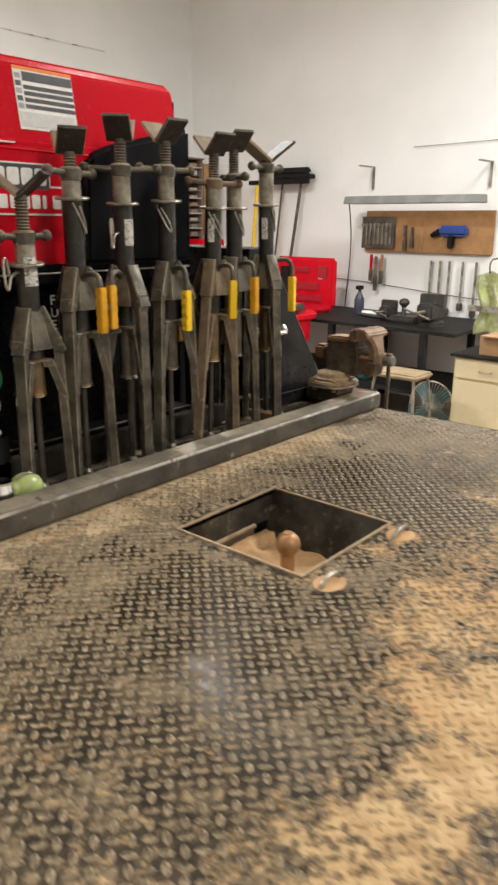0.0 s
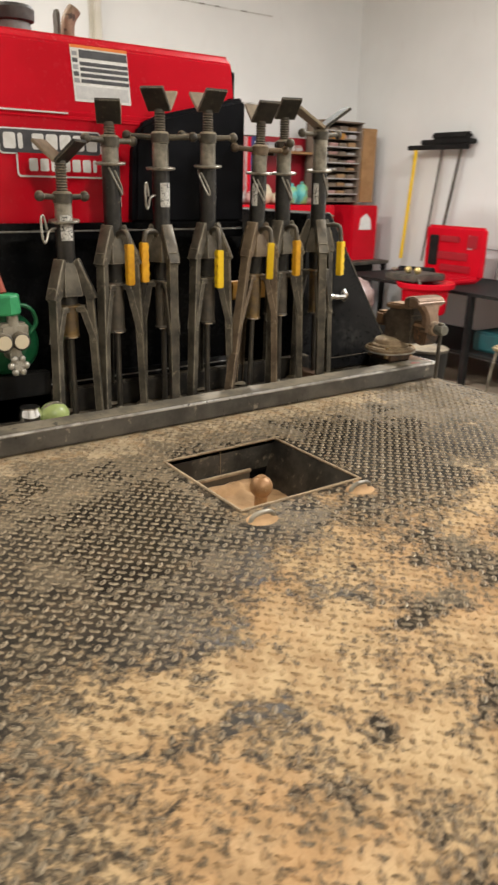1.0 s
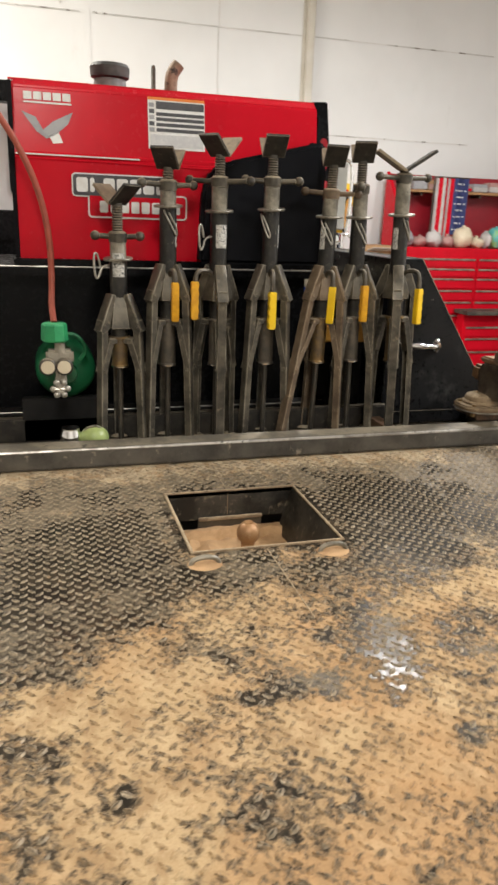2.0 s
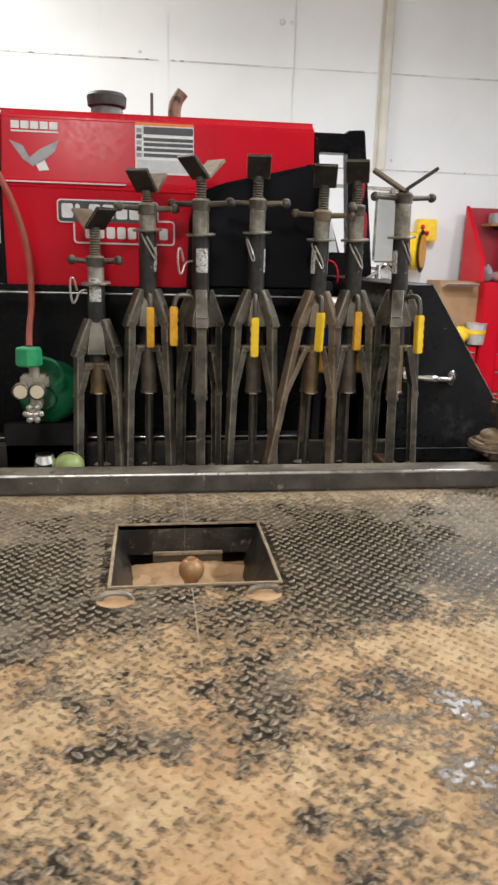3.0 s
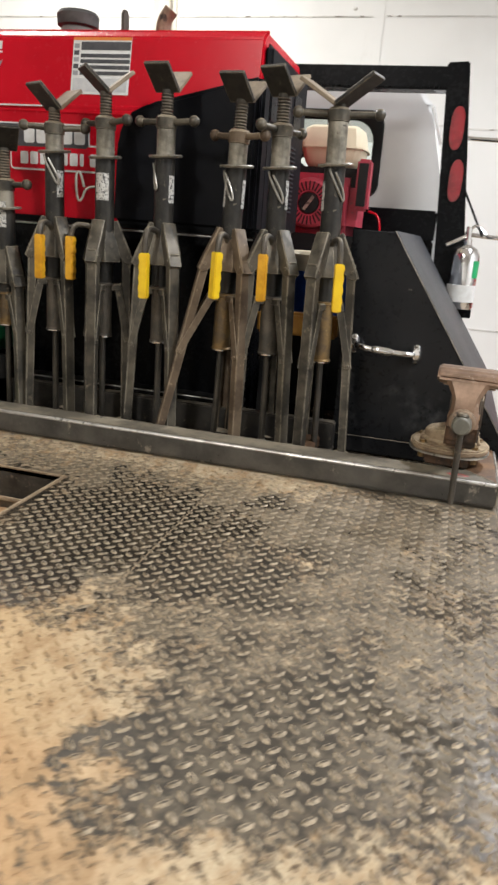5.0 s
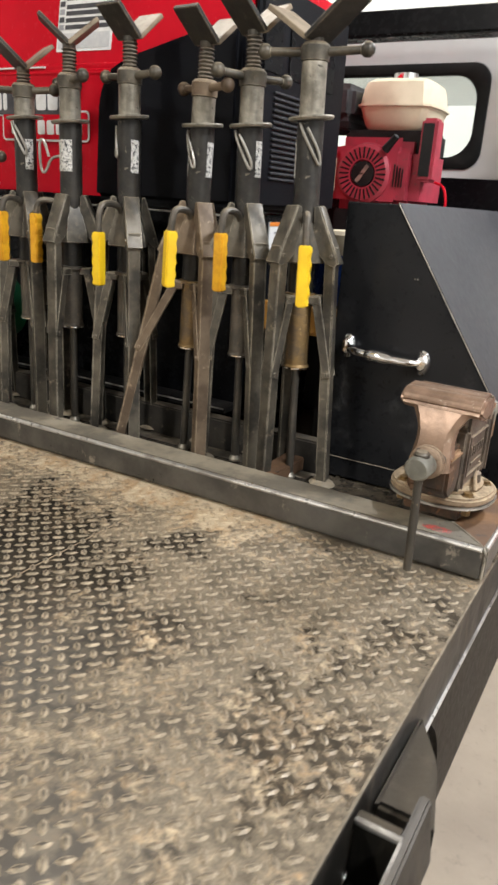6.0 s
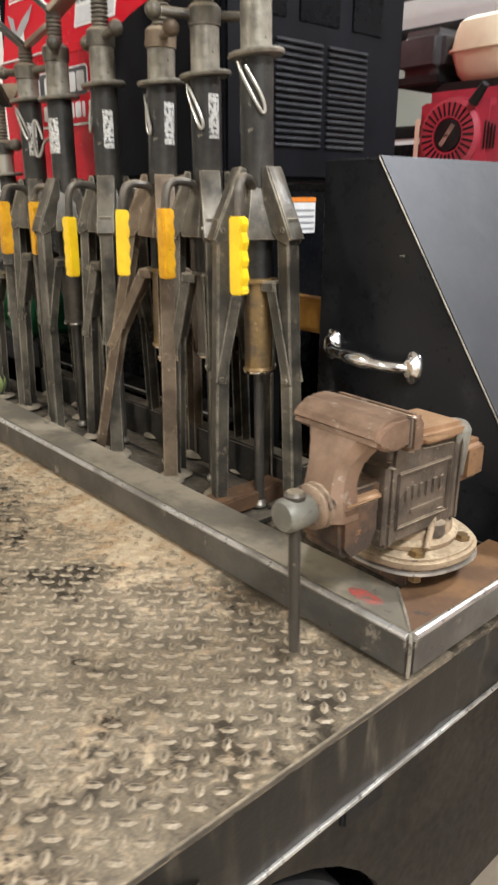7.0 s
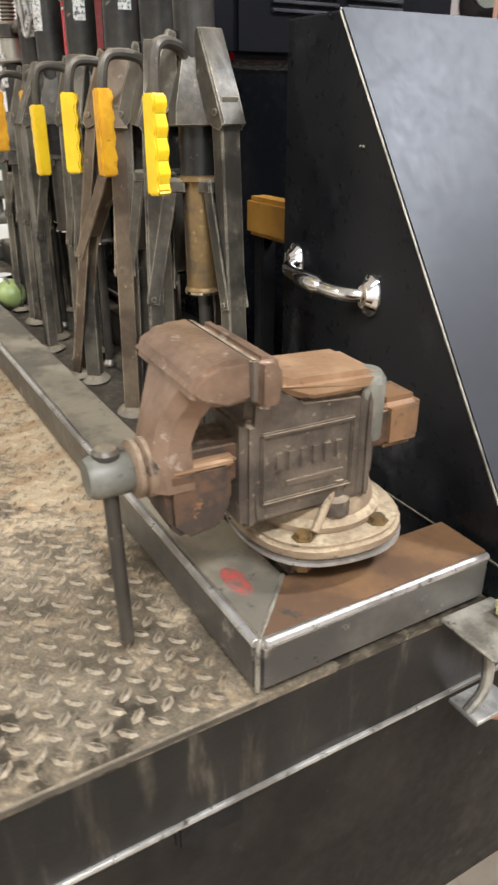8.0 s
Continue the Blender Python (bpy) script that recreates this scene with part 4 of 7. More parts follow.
pipe_stand(1.039, 1.590, "short grimy steel pipe stand with a scuffed white tag, folded", 0.499, 0.607, 0.675, 0.768, solid=True, sleeve=BRASS, turn=180, head=129, bar=4, grip=None, tags=(-112, -76), spread=0.014, pin=190, wide_bar=0.068)
pipe_stand(1.194, 1.597, "dark grimy steel pipe stand folded, with an amber-yellow grip", 0.591, 0.766, 0.830, 0.877, turn=180, head=63, bar=14, grip=-86, tags=(-25,), spread=0.016, pin=-65, hugs=True)
pipe_stand(1.353, 1.588, "dark steel pipe stand folded, one leg to the front", 0.591, 0.757, 0.847, 0.920, turn=0, head=42, bar=-30, grip=-155, tags=(-62, -100), spread=0.006, pin=200, groove=0, wide_bar=0.098)
pipe_stand(1.525, 1.595, "dark steel pipe stand folded, with a yellow grip", 0.595, 0.768, 0.855, 0.929, turn=170, head=83, bar=-12, grip=-98, tags=(-20,), spread=0.022, pin=-135, hugs=True, yellow=YELLOW_BRIGHT, groove=180, hang=0.030)
pipe_stand(1.704, 1.594, "rust-brown pipe stand folded with legs leaning apart", 0.595, 0.753, 0.828, 0.911, turn=178, head=77, bar=-24, grip=-92, tilt=1.6, steel=STAND_RUST, sleeve=BRASS, tags=(-150, -5), spread=0.012, splay=(0, 0.085, 0.015), pin=-105, hugs=True, yellow=YELLOW_BRIGHT, groove=60, hang=0.012)
pipe_stand(1.845, 1.606, "dark steel pipe stand folded, with an amber-yellow grip", 0.599, 0.755, 0.848, 0.929, turn=178, head=73, bar=66, grip=-93, tilt=-0.7, spread=0.016, tags=(-8,), pin=-75, hugs=True, hang=0.012)
pipe_stand(2.000, 1.590, "dark steel pipe stand folded, with a bright yellow grip", 0.602, 0.768, 0.887, 0.907, turn=-22, head=166, bar=12, grip=-61, tilt=-1.4, spread=0.016, sleeve=BRASS, tags=(-152,), pin=-45, hugs=True, yellow=YELLOW_BRIGHT, wide_bar=0.10, groove=15, hang=0.024, plate=0.115, rise=33)

# ---- welder on its base ----
WX0, WX1, WY0, WY1, WZ0, WZ1 = 0.724, 1.722, 1.735, 2.25, 0.565, 1.092


WINDOW_BLACK = worn("black_window", (0.0022, 0.0026, 0.0036), (0.0034, 0.0038, 0.0048), rough=0.3, spec=0.12, scale=8)
LOUVRE = worn("louvre_black", (0.030, 0.031, 0.035), (0.045, 0.046, 0.050), rough=0.45, scale=20, spec=0.25)


def welder():
    w = thing("engine_welder", "red engine-driven welder with a black moulded end", "welder", (1.22, 2.05, 0.555))
    side = [(WY0 + 0.01, WZ0), (WY0, 0.875), (WY0 + 0.008, 0.882), (WY0 + 0.036, WZ1 - 0.022), (WY0 + 0.064, WZ1), (WY1 - 0.05, WZ1), (WY1, WZ1 - 0.06), (WY1, WZ0)]
    part("body", prism(B(), side, "x", WX0, 1.70, 0.008, 2), RED, w, "glossy red sheet steel body")
    # black moulded end: covers the lower right of the face
    bm = B()
    prism(bm, [(1.288, WZ0), (1.298, 0.80), (1.325, 0.862), (1.394, 0.893), (1.715, 0.968), (1.715, WZ0)], "y", WY0 - 0.03, WY0 + 0.06, 0.014, 3)
    part("moulded_face", bm, BLACK_CASE, w, "matt black moulded face")
    part("end_panel", box(B(), 1.695, WX1, WY0 + 0.04, WY1 + 0.01, WZ0, 1.06, 0.012, 3), BLACK_CASE, w)
    part("end_ridge", box(B(), 1.66, 1.724, WY0 - 0.02, WY0 + 0.05, WZ0, 0.962, 0.012, 3), BLACK_CASE, w)
    for y0, y1 in ((1.850, 1.985), (2.003, 2.128)):
        for k in range(16):
            z = 0.635 + k * 0.0128
            part("louvre", box(B(), WX1 - 0.002, WX1 + 0.006, y0, y1, z, z + 0.006, 0.0015, 1, None), LOUVRE, w)
    for y0, y1 in ((1.790, 1.880), (1.915, 2.035), (2.075, 2.175)):
        part("end_window", box(B(), WX1 - 0.001, WX1 + 0.003, y0, y1, 0.868, 0.99, 0.002), WINDOW_BLACK, w)
    part("top_trim", box(B(), WX0 - 0.01, 1.70, WY0 + 0.07, WY0 + 0.08, WZ1 - 0.002, WZ1 + 0.004), RED, w)
    part("end_strip", box(B(), WX0 - 0.014, WX0, WY0 + 0.02, WY1, WZ0, WZ1 - 0.01, 0.004), BLACK_CASE, w)
    part("base_trim", box(B(), WX0 - 0.02, WX1, WY0 - 0.015, WY0 + 0.03, WZ0 - 0.012, WZ0 + 0.006, 0.002), BLACK, w)
    part("pin_stripe", box(B(), WX0 + 0.002, 1.10, WY0 - 0.0025, WY0 + 0.004, 0.877, 0.881), WHITE, w, "thin white stripe")
    part("body_crease", rod(B(), (WX0 + 0.002, WY0 + 0.003, 0.868), (1.335, WY0 + 0.003, 0.862), 0.005, seg=8), RED, w)
    # prints on the face: plain shapes stand for the marks
    def slab(z):
        return WY0 + 0.008 + (z - 0.882) * (0.028 / 0.188) if z > 0.882 else WY0
    def sheet(x0, x1, z0, z1, mat, name, up=0.0015, par=None):
        bm = B()
        q = [(x0, slab(z0) - up, z0), (x1, slab(z0) - up, z0), (x1, slab(z1) - up, z1), (x0, slab(z1) - up, z1)]
        back = [(a, b + 0.0012, c) for a, b, c in q]
        f, g = [bm.verts.new(p) for p in q], [bm.verts.new(p) for p in back]
        bm.faces.new(f)
        bm.faces.new(g[::-1])
        for i in range(4):
            bm.faces.new((f[i], g[i], g[(i + 1) % 4], f[(i + 1) % 4]))
        return part(name, bm, mat, par or w)
    dec = sheet(1.130, 1.312, 0.915, 1.068, WHITE, "warning_decal", 0.002)
    tagged(dec, "white warning label with grey bars and an orange top")
    sheet(1.130, 1.312, 1.060, 1.068, ORANGE_PRINT, "decal_bar", 0.003, dec)
    sheet(1.156, 1.310, 1.034, 1.056, DARK_PRINT, "decal_bar", 0.003, dec)
    for k, z in enumerate((1.014, 0.999, 0.983, 0.967)):
        sheet(1.156, 1.310, z, z + 0.010, DARK_PRINT, "decal_bar", 0.003, dec)
    for k in range(5):
        sheet(1.134, 1.150, 0.966 + 0.0182 * k, 0.978 + 0.0182 * k, DARK_PRINT if k % 2 else GREY_PRINT, "decal_bar", 0.003, dec)
    sheet(1.136, 1.306, 0.922, 0.958, worn("pale_grey_print", (0.5, 0.5, 0.5), (0.56, 0.56, 0.55), rough=0.5, scale=60), "decal_bar", 0.003, dec)
    # name plate: white-edged dark bar above a white-edged red bar, with white blocks
    def rounded(x0, x1, z0, z1, r, mat, name, up):
        pts = []
        for cx, cz, a0 in ((x1 - r, z0 + r, -90), (x1 - r, z1 - r, 0), (x0 + r, z1 - r, 90), (x0 + r, z0 + r, 180)):
            pts += [(cx + r * math.cos(radians(a0 + 22.5 * k)), cz + r * math.sin(radians(a0 + 22.5 * k))) for k in range(5)]
        return part(name, prism(B(), pts, "y", WY0 - up, WY0 - up + 0.0011), mat, w)
    rounded(0.888, 1.200, 0.762, 0.832, 0.012, WHITE, "name_border", 0.0012)
    rounded(0.936, 1.252, 0.700, 0.776, 0.012, WHITE, "name_border", 0.0012)
    rounded(0.941, 1.247, 0.705, 0.771, 0.009, RED, "name_plate", 0.0024)
    rounded(0.892, 1.196, 0.766, 0.828, 0.009, DARK_PRINT, "name_plate", 0.0025)
    for k in range(7):
        x = 0.902 + k * 0.0415
        rounded(x, x + (0.014 if k == 1 else 0.035), 0.776, 0.819, 0.007, WHITE, "print_block", 0.0036)
    for k in range(8):
        x = 0.972 + k * 0.033
        rounded(x, x + (0.012 if k == 6 else 0.026), 0.717, 0.752, 0.005, WHITE, "print_block", 0.0036)
    for k in range(5):
        x = 0.757 + k * 0.0285
        sheet(x, x + 0.024, 1.034, 1.056, WHITE, "print_block", 0.002)
    sheet(0.757, 0.897, 1.024, 1.029, WHITE, "print_block", 0.002)
    # a plain grey wing-like patch
    for poly, mat in (([(0.75, 1.0), (0.79, 0.985), (0.81, 0.95), (0.84, 0.975), (0.90, 1.005), (0.885, 0.97), (0.85, 0.94), (0.82, 0.925), (0.79, 0.945)], GREY_PRINT), ([(0.825, 0.935), (0.855, 0.945), (0.868, 0.915), (0.838, 0.912)], WHITE)):
        bm = B()
        bm.faces.new([bm.verts.new((x, slab(z) - 0.002, z)) for x, z in poly])
        part("grey_patch", bm, mat, w)
    # on top: fuel cap, lifting eye, exhaust pipe
    bm = B()
    lathe(bm, [(0.056, 0.0), (0.052, 0.046), (0.050, 0.050)], 24, Matrix.Translation((1.035, 1.965, WZ1 - 0.004)))
    part("filler_neck", bm, worn("filler_grey", (0.13, 0.13, 0.125), (0.18, 0.175, 0.165), rough=0.5, scale=20), w)
    bm = B()
    lathe(bm, [(0.052, 0.046), (0.063, 0.050), (0.065, 0.080), (0.058, 0.090), (0.0, 0.092)], 24, Matrix.Translation((1.035, 1.965, WZ1)))
    part("fuel_cap", bm, worn("cap_grey", (0.035, 0.034, 0.032), (0.06, 0.058, 0.053), rough=0.6, scale=16), w, "dark grey fuel cap")
    part("filler_guard", tube(B(), [(0.945, 1.965, WZ1), (0.955, 1.965, WZ1 + 0.03), (0.97, 1.965, WZ1 + 0.012)], 0.005, 8, 1), BLACK_DULL, w)
    part("filler_guard", tube(B(), [(1.125, 1.965, WZ1), (1.115, 1.965, WZ1 + 0.03), (1.10, 1.965, WZ1 + 0.012)], 0.005, 8, 1), BLACK_DULL, w)
    bm = B()
    prism(bm, [(1.97, WZ1 - 0.01), (2.01, WZ1 - 0.01), (2.01, WZ1 + 0.092), (2.00, WZ1 + 0.104), (1.98, WZ1 + 0.104), (1.97, WZ1 + 0.092)], "x", 1.178, 1.188, 0.002)
    part("lifting_eye", bm, STEEL_DARK, w)
    bm = B()
    lathe(bm, [(0.034, 0), (0.032, 0.02), (0.026, 0.024)], 18, Matrix.Translation((1.262, 2.10, WZ1 - 0.003)))
    tube(bm, [(1.262, 2.10, WZ1), (1.262, 2.10, WZ1 + 0.075), (1.268, 2.10, WZ1 + 0.105), (1.290, 2.10, WZ1 + 0.135)], 0.023, 14, 2)
    part("exhaust_pipe", bm, RUST_VISE, w, "rust-brown exhaust pipe")
    w.matrix_basis = Matrix.Translation((0.028, 0, 0.023)) @ w.matrix_basis
    return w


welder()

# black steel cabinet that carries the welder
base = thing("welder_base", "black steel cabinet under the welder", "cabinet", (1.15, 2.05, 0.0))
part("body", box(B(), 0.45, 1.728, 1.795, 2.295, 0.004, 0.574, 0.006), BLACK, base)
part("top_angle", box(B(), 0.45, 1.755, 1.725, 1.795, 0.542, 0.574, 0.004), BLACK, base)
# thin pale rods here and on the shelf paint glossy reflections as lines
part("edge_glint", rod(B(), (0.46, 1.724, 0.570), (1.745, 1.724, 0.570), 0.0028, seg=8), STEEL_EDGE, base)
part("shelf", box(B(), 0.45, 1.74, 1.722, 1.795, 0.085, 0.098, 0.002), BLACK_DULL, base)
part("shelf_glint", rod(B(), (0.46, 1.7215, 0.097), (1.735, 1.7215, 0.097), 0.0022, seg=8), STEEL_EDGE, base)
lab = part("warning_decal", box(B(), 1.728, 1.7315, 1.91, 2.00, 0.482, 0.558), WHITE, base, "white label with an orange top")
part("decal_bar", box(B(), 1.7316, 1.7326, 1.91, 2.00, 0.548, 0.558), ORANGE_PRINT, lab)
for k in range(4):
    part("decal_bar", box(B(), 1.7316, 1.7326, 1.935, 1.995, 0.490 + 0.013 * k, 0.494 + 0.013 * k), GREY_PRINT, lab)


def writing(word, m, size, mat, name, parent):
    cu = bpy.data.curves.new(name, "FONT")
    cu.body, cu.size, cu.extrude = word, size, 0.0004
    tmp = bpy.data.objects.new(name, cu)
    scene.collection.objects.link(tmp)
    bpy.context.view_layer.update()
    me = bpy.data.meshes.new_from_object(tmp.evaluated_get(bpy.context.evaluated_depsgraph_get()))
    bpy.data.objects.remove(tmp)
    me.transform(m)
    me.materials.clear()
    me.materials.append(mat)
    ob = new(name, me)
    ob.parent = parent
    ob.matrix_parent_inverse = parent.matrix_basis.inverted()
    return ob


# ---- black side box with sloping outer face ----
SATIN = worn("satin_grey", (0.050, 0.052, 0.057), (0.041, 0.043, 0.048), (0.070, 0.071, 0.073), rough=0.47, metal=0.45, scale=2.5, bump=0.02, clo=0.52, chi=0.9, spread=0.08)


def side_box():
    o = thing("side_box", "black steel side box with a sloping satin outer face", "tool box", (2.25, 2.3, 0.0))
    y0, top, foot = 1.703, (2.141, 0.620), (2.496, 0.094)
    poly = [(2.028, 0.004), (2.028, 0.620), top, foot, (2.496, 0.004)]
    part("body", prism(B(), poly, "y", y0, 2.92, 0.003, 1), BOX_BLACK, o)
    # satin sheet on the slope
    dx, dz = foot[0] - top[0], foot[1] - top[1]
    d = math.hypot(dx, dz)
    nx, nz = -dz / d * 0.003, dx / d * 0.003
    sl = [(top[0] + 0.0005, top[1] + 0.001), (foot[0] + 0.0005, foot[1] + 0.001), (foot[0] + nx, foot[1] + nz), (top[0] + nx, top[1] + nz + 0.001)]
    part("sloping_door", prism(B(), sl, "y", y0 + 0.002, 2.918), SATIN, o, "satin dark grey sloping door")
    part("edge_line", rod(B(), (top[0] + 0.002, y0 - 0.0005, top[1] - 0.001), (foot[0] - 0.002, y0 - 0.0005, foot[1] + 0.005), 0.0014, seg=8), GALV, o)
    part("top_edge", rod(B(), (top[0] + 0.001, y0, top[1] + 0.001), (top[0] + 0.001, 2.9, top[1] + 0.001), 0.0016, seg=8), GALV, o)
    part("foot_seam", rod(B(), (2.032, y0 - 0.0006, 0.052), (2.490, y0 - 0.0006, 0.052), 0.0014, seg=8), STEEL_DARK, o)
    h = part("pull_handle", tube(B(), [(2.070, y0 - 0.006, 0.316), (2.083, y0 - 0.028, 0.314), (2.105, y0 - 0.034, 0.311), (2.185, y0 - 0.034, 0.306), (2.218, y0 - 0.028, 0.305), (2.233, y0 - 0.006, 0.305)], 0.0098, 14, 2), CHROME, o, "chrome pull handle")
    bm = B()
    lathe(bm, [(0.0095, 0.0), (0.0135, 0.012), (0.0135, 0.048), (0.0095, 0.060)], 16, along((2.118, y0 - 0.034, 0.3105), (2.176, y0 - 0.034, 0.3068)))
    part("handle_barrel", bm, CHROME, h)
    for x, z in ((2.066, 0.317), (2.237, 0.305)):
        bm = B()
        lathe(bm, [(0.0, 0), (0.023, 0), (0.022, 0.005), (0.015, 0.012), (0.012, 0.016), (0.0, 0.017)], 20, pose(x, y0 - 0.001, z, 90, 0, 0) @ Matrix.Diagonal((0.8, 1.2, 1, 1)))
        ros = part("handle_foot", bm, CHROME, h)
        for e in (-1, 1):
            part("screw", lathe(B(), [(0.0, 0), (0.0042, 0), (0.0036, 0.003), (0.0, 0.0035)], 10, pose(x, y0 - 0.009, z + e * 0.018, 90, 0, 0)), STEEL_DARK, h)
    for x, z in ((2.196, 0.475), (2.202, 0.475)):
        part("rivet", ball(B(), (x, y0 - 0.001, z), 0.002, seg=8), GALV, o)
    return o


side_box()


# ---- vise on the rail corner ----
SCREW_GREY = worn("oily_grey_steel", (0.15, 0.145, 0.118), (0.23, 0.22, 0.18), (0.08, 0.075, 0.06), rough=0.5, metal=0.25, scale=16)


def vise():
    o = thing("bench_vise", "rusty dust-covered bench vise bolted at the rail corner", "vise", (2.36, 1.53, 0.066))
    M = pose(2.380, 1.487, 0.100, 0, 0, -3) @ Matrix.Diagonal((1, 1, 0.947, 1)) @ Matrix.Translation((0, 0, -0.08))
    tan_top = worn("rusty_tan_top", (0.28, 0.165, 0.085), (0.36, 0.225, 0.125), (0.15, 0.085, 0.048), rough=0.55, metal=0.2, scale=14, fine=120, bump=0.3)
    pale = worn("pale_rust", (0.30, 0.197, 0.132), (0.165, 0.107, 0.070), (0.42, 0.33, 0.26), rough=0.36, metal=0.4, scale=13, fine=120, lo=0.36, hi=0.66, bump=0.25)
    def X(bm, name, mat, label="", par=None):
        bmesh.ops.transform(bm, matrix=M, verts=bm.verts)
        return part(name, bm, mat, par or o, label)
    bx, by = -0.026, 0.050
    def C(z=0.0):
        return Matrix.Translation((bx, by, z))
    X(box(B(), bx - 0.055, bx + 0.055, by - 0.062, by + 0.075, 0.047, 0.077, 0.004), "mounting_block", RUST_DARK)
    # base plate: a disc with two bolt lugs and a blunt front lip
    pts = []
    for k in range(40):
        a = 2 * math.pi * k / 40
        r = 0.091 + 0.010 * max(0.0, math.cos(a - radians(-38))) ** 6 + 0.010 * max(0.0, math.cos(a - radians(28))) ** 6 + 0.010 * max(0.0, math.cos(a - radians(-142))) ** 6 + 0.010 * max(0.0, math.cos(a - radians(152))) ** 6
        pts.append((bx + r * math.cos(a), by + r * math.sin(a)))
    X(prism(B(), pts, "z", 0.082, 0.100, 0.005, 3), "base_plate", VISE_DUSTY, "base plate thick with tan dust")
    X(prism(B(), [(bx + (x - bx) * 1.012, by + (y - by) * 1.012) for x, y in pts], "z", 0.078, 0.0825), "bright_rim", STEEL_EDGE)
    for a in (-38, 28, -142, 152):
        x, y = bx + 0.080 * math.cos(radians(a)), by + 0.080 * math.sin(radians(a))
        bm = B()
        lathe(bm, [(0.0125, 0.0995), (0.0125, 0.1015), (0.0085, 0.1015), (0.0085, 0.107), (0.0, 0.108)], 6, Matrix.Translation((x, y, 0)))
        X(bm, "base_bolt", BRASS)
        X(lathe(B(), [(0.0095, 0.060), (0.0095, 0.078)], 6, Matrix.Translation((x, y, 0))), "base_nut", BRASS)
    X(lathe(B(), [(0.064, 0.0995), (0.073, 0.101), (0.074, 0.108), (0.070, 0.112), (0.066, 0.114), (0.064, 0.126), (0.058, 0.133), (0.040, 0.140)], 40, C()), "swivel", VISE_DUSTY, "swivel dome under tan dust")
    X(lathe(B(), [(0.017, 0.118), (0.016, 0.135), (0.010, 0.140), (0.0105, 0.160), (0.0, 0.162)], 14, C() @ Matrix.Translation((0.054, -0.008, 0))), "lock_nut", VISE_DARK)
    X(rod(B(), (bx + 0.072, by - 0.042, 0.110), (bx + 0.056, by - 0.010, 0.150), 0.0045), "lock_lever", VISE_DUSTY)
    # cast body with a framed panel and ribs
    bm = B()
    prism(bm, [(-0.060, 0.128), (0.075, 0.128), (0.086, 0.150), (0.088, 0.226), (0.076, 0.258), (0.0, 0.264), (-0.028, 0.286), (-0.060, 0.296), (-0.066, 0.21)], "x", -0.036, 0.036, 0.008, 3)
    X(bm, "body", VISE_DARK, "dark cast body with a framed panel")
    for y0, y1, z0, z1 in ((-0.050, 0.056, 0.228, 0.234), (-0.050, 0.056, 0.152, 0.157), (-0.050, -0.045, 0.152, 0.234), (0.051, 0.056, 0.152, 0.234)):
        X(box(B(), 0.035, 0.0398, y0, y1, z0, z1, 0.0018), "panel_frame", VISE_DARK)
    for k in range(6):
        X(box(B(), 0.0352, 0.0382, -0.034 + 0.0135 * k, -0.0255 + 0.0135 * k, 0.188, 0.210, 0.0012), "cast_mark", VISE_DARK)
    X(box(B(), 0.0352, 0.0376, -0.022, 0.045, 0.168, 0.176, 0.001), "cast_mark", VISE_DARK)
    X(box(B(), -0.036, 0.040, -0.070, -0.050, 0.128, 0.250, 0.007, 3), "body_front", VISE_DARK)
    X(box(B(), 0.028, 0.0425, 0.062, 0.078, 0.132, 0.268, 0.006, 3), "body_rib", VISE_DARK)
    bm = B()
    prism(bm, [(-0.036, 0.292), (-0.024, 0.285), (0.075, 0.281), (0.086, 0.272), (0.086, 0.258), (0.0, 0.260), (-0.036, 0.276)], "x", -0.040, 0.042, 0.009, 4)
    X(bm, "anvil", tan_top, "rusty tan anvil top")
    X(lathe(B(), [(0.016, -0.07), (0.018, -0.03), (0.019, 0.0), (0.014, 0.008), (0.0, 0.010)], 20, pose(0.028, 0.076, 0.268, 6, 6, 0) @ Matrix.Diagonal((1, 0.8, 1, 1))), "horn", SCREW_GREY)
    X(prism(B(), [(-0.068, 0.274), (-0.048, 0.268), (-0.040, 0.284), (-0.042, 0.312), (-0.050, 0.322), (-0.068, 0.323)], "x", -0.064, 0.066, 0.006, 3), "fixed_jaw", pale)
    X(box(B(), -0.025, 0.025, -0.14, 0.130, 0.180, 0.228, 0.005, 2), "slide_bar", RUST_DARK, "square slide bar dark with rust")
    X(box(B(), -0.029, 0.030, 0.096, 0.150, 0.176, 0.236, 0.010, 3), "slide_end", RUST_PLATE)
    # moving jaw: a wide head on a tapering arm that ends in the screw boss
    bm = B()
    rows = []
    for k in range(11):
        f = k / 10
        half = 0.066 - 0.036 * min(1.0, f * 2.4) ** 0.6 + 0.006 * max(0.0, f - 0.6) / 0.4
        front = -0.124 - 0.030 * f - 0.008 * math.sin(math.pi * f)
        back = -0.076 - 0.040 * min(1.0, f * 1.7) ** 0.7
        z = 0.305 - 0.115 * f
        rows.append([bm.verts.new((q, y, z)) for q, y in ((-half, back), (-half, front + 0.012), (-half * 0.72, front), (half * 0.72, front), (half, front + 0.012), (half, back))])
    for a, b in zip(rows, rows[1:]):
        for q in range(6):
            bm.faces.new((a[q], a[(q + 1) % 6], b[(q + 1) % 6], b[q]))
    bm.faces.new(rows[0])
    bm.faces.new(rows[-1][::-1])
    bmesh.ops.recalc_face_normals(bm, faces=bm.faces[:])
    X(bm, "moving_jaw", pale, "rusty moving jaw tapering to its screw boss")
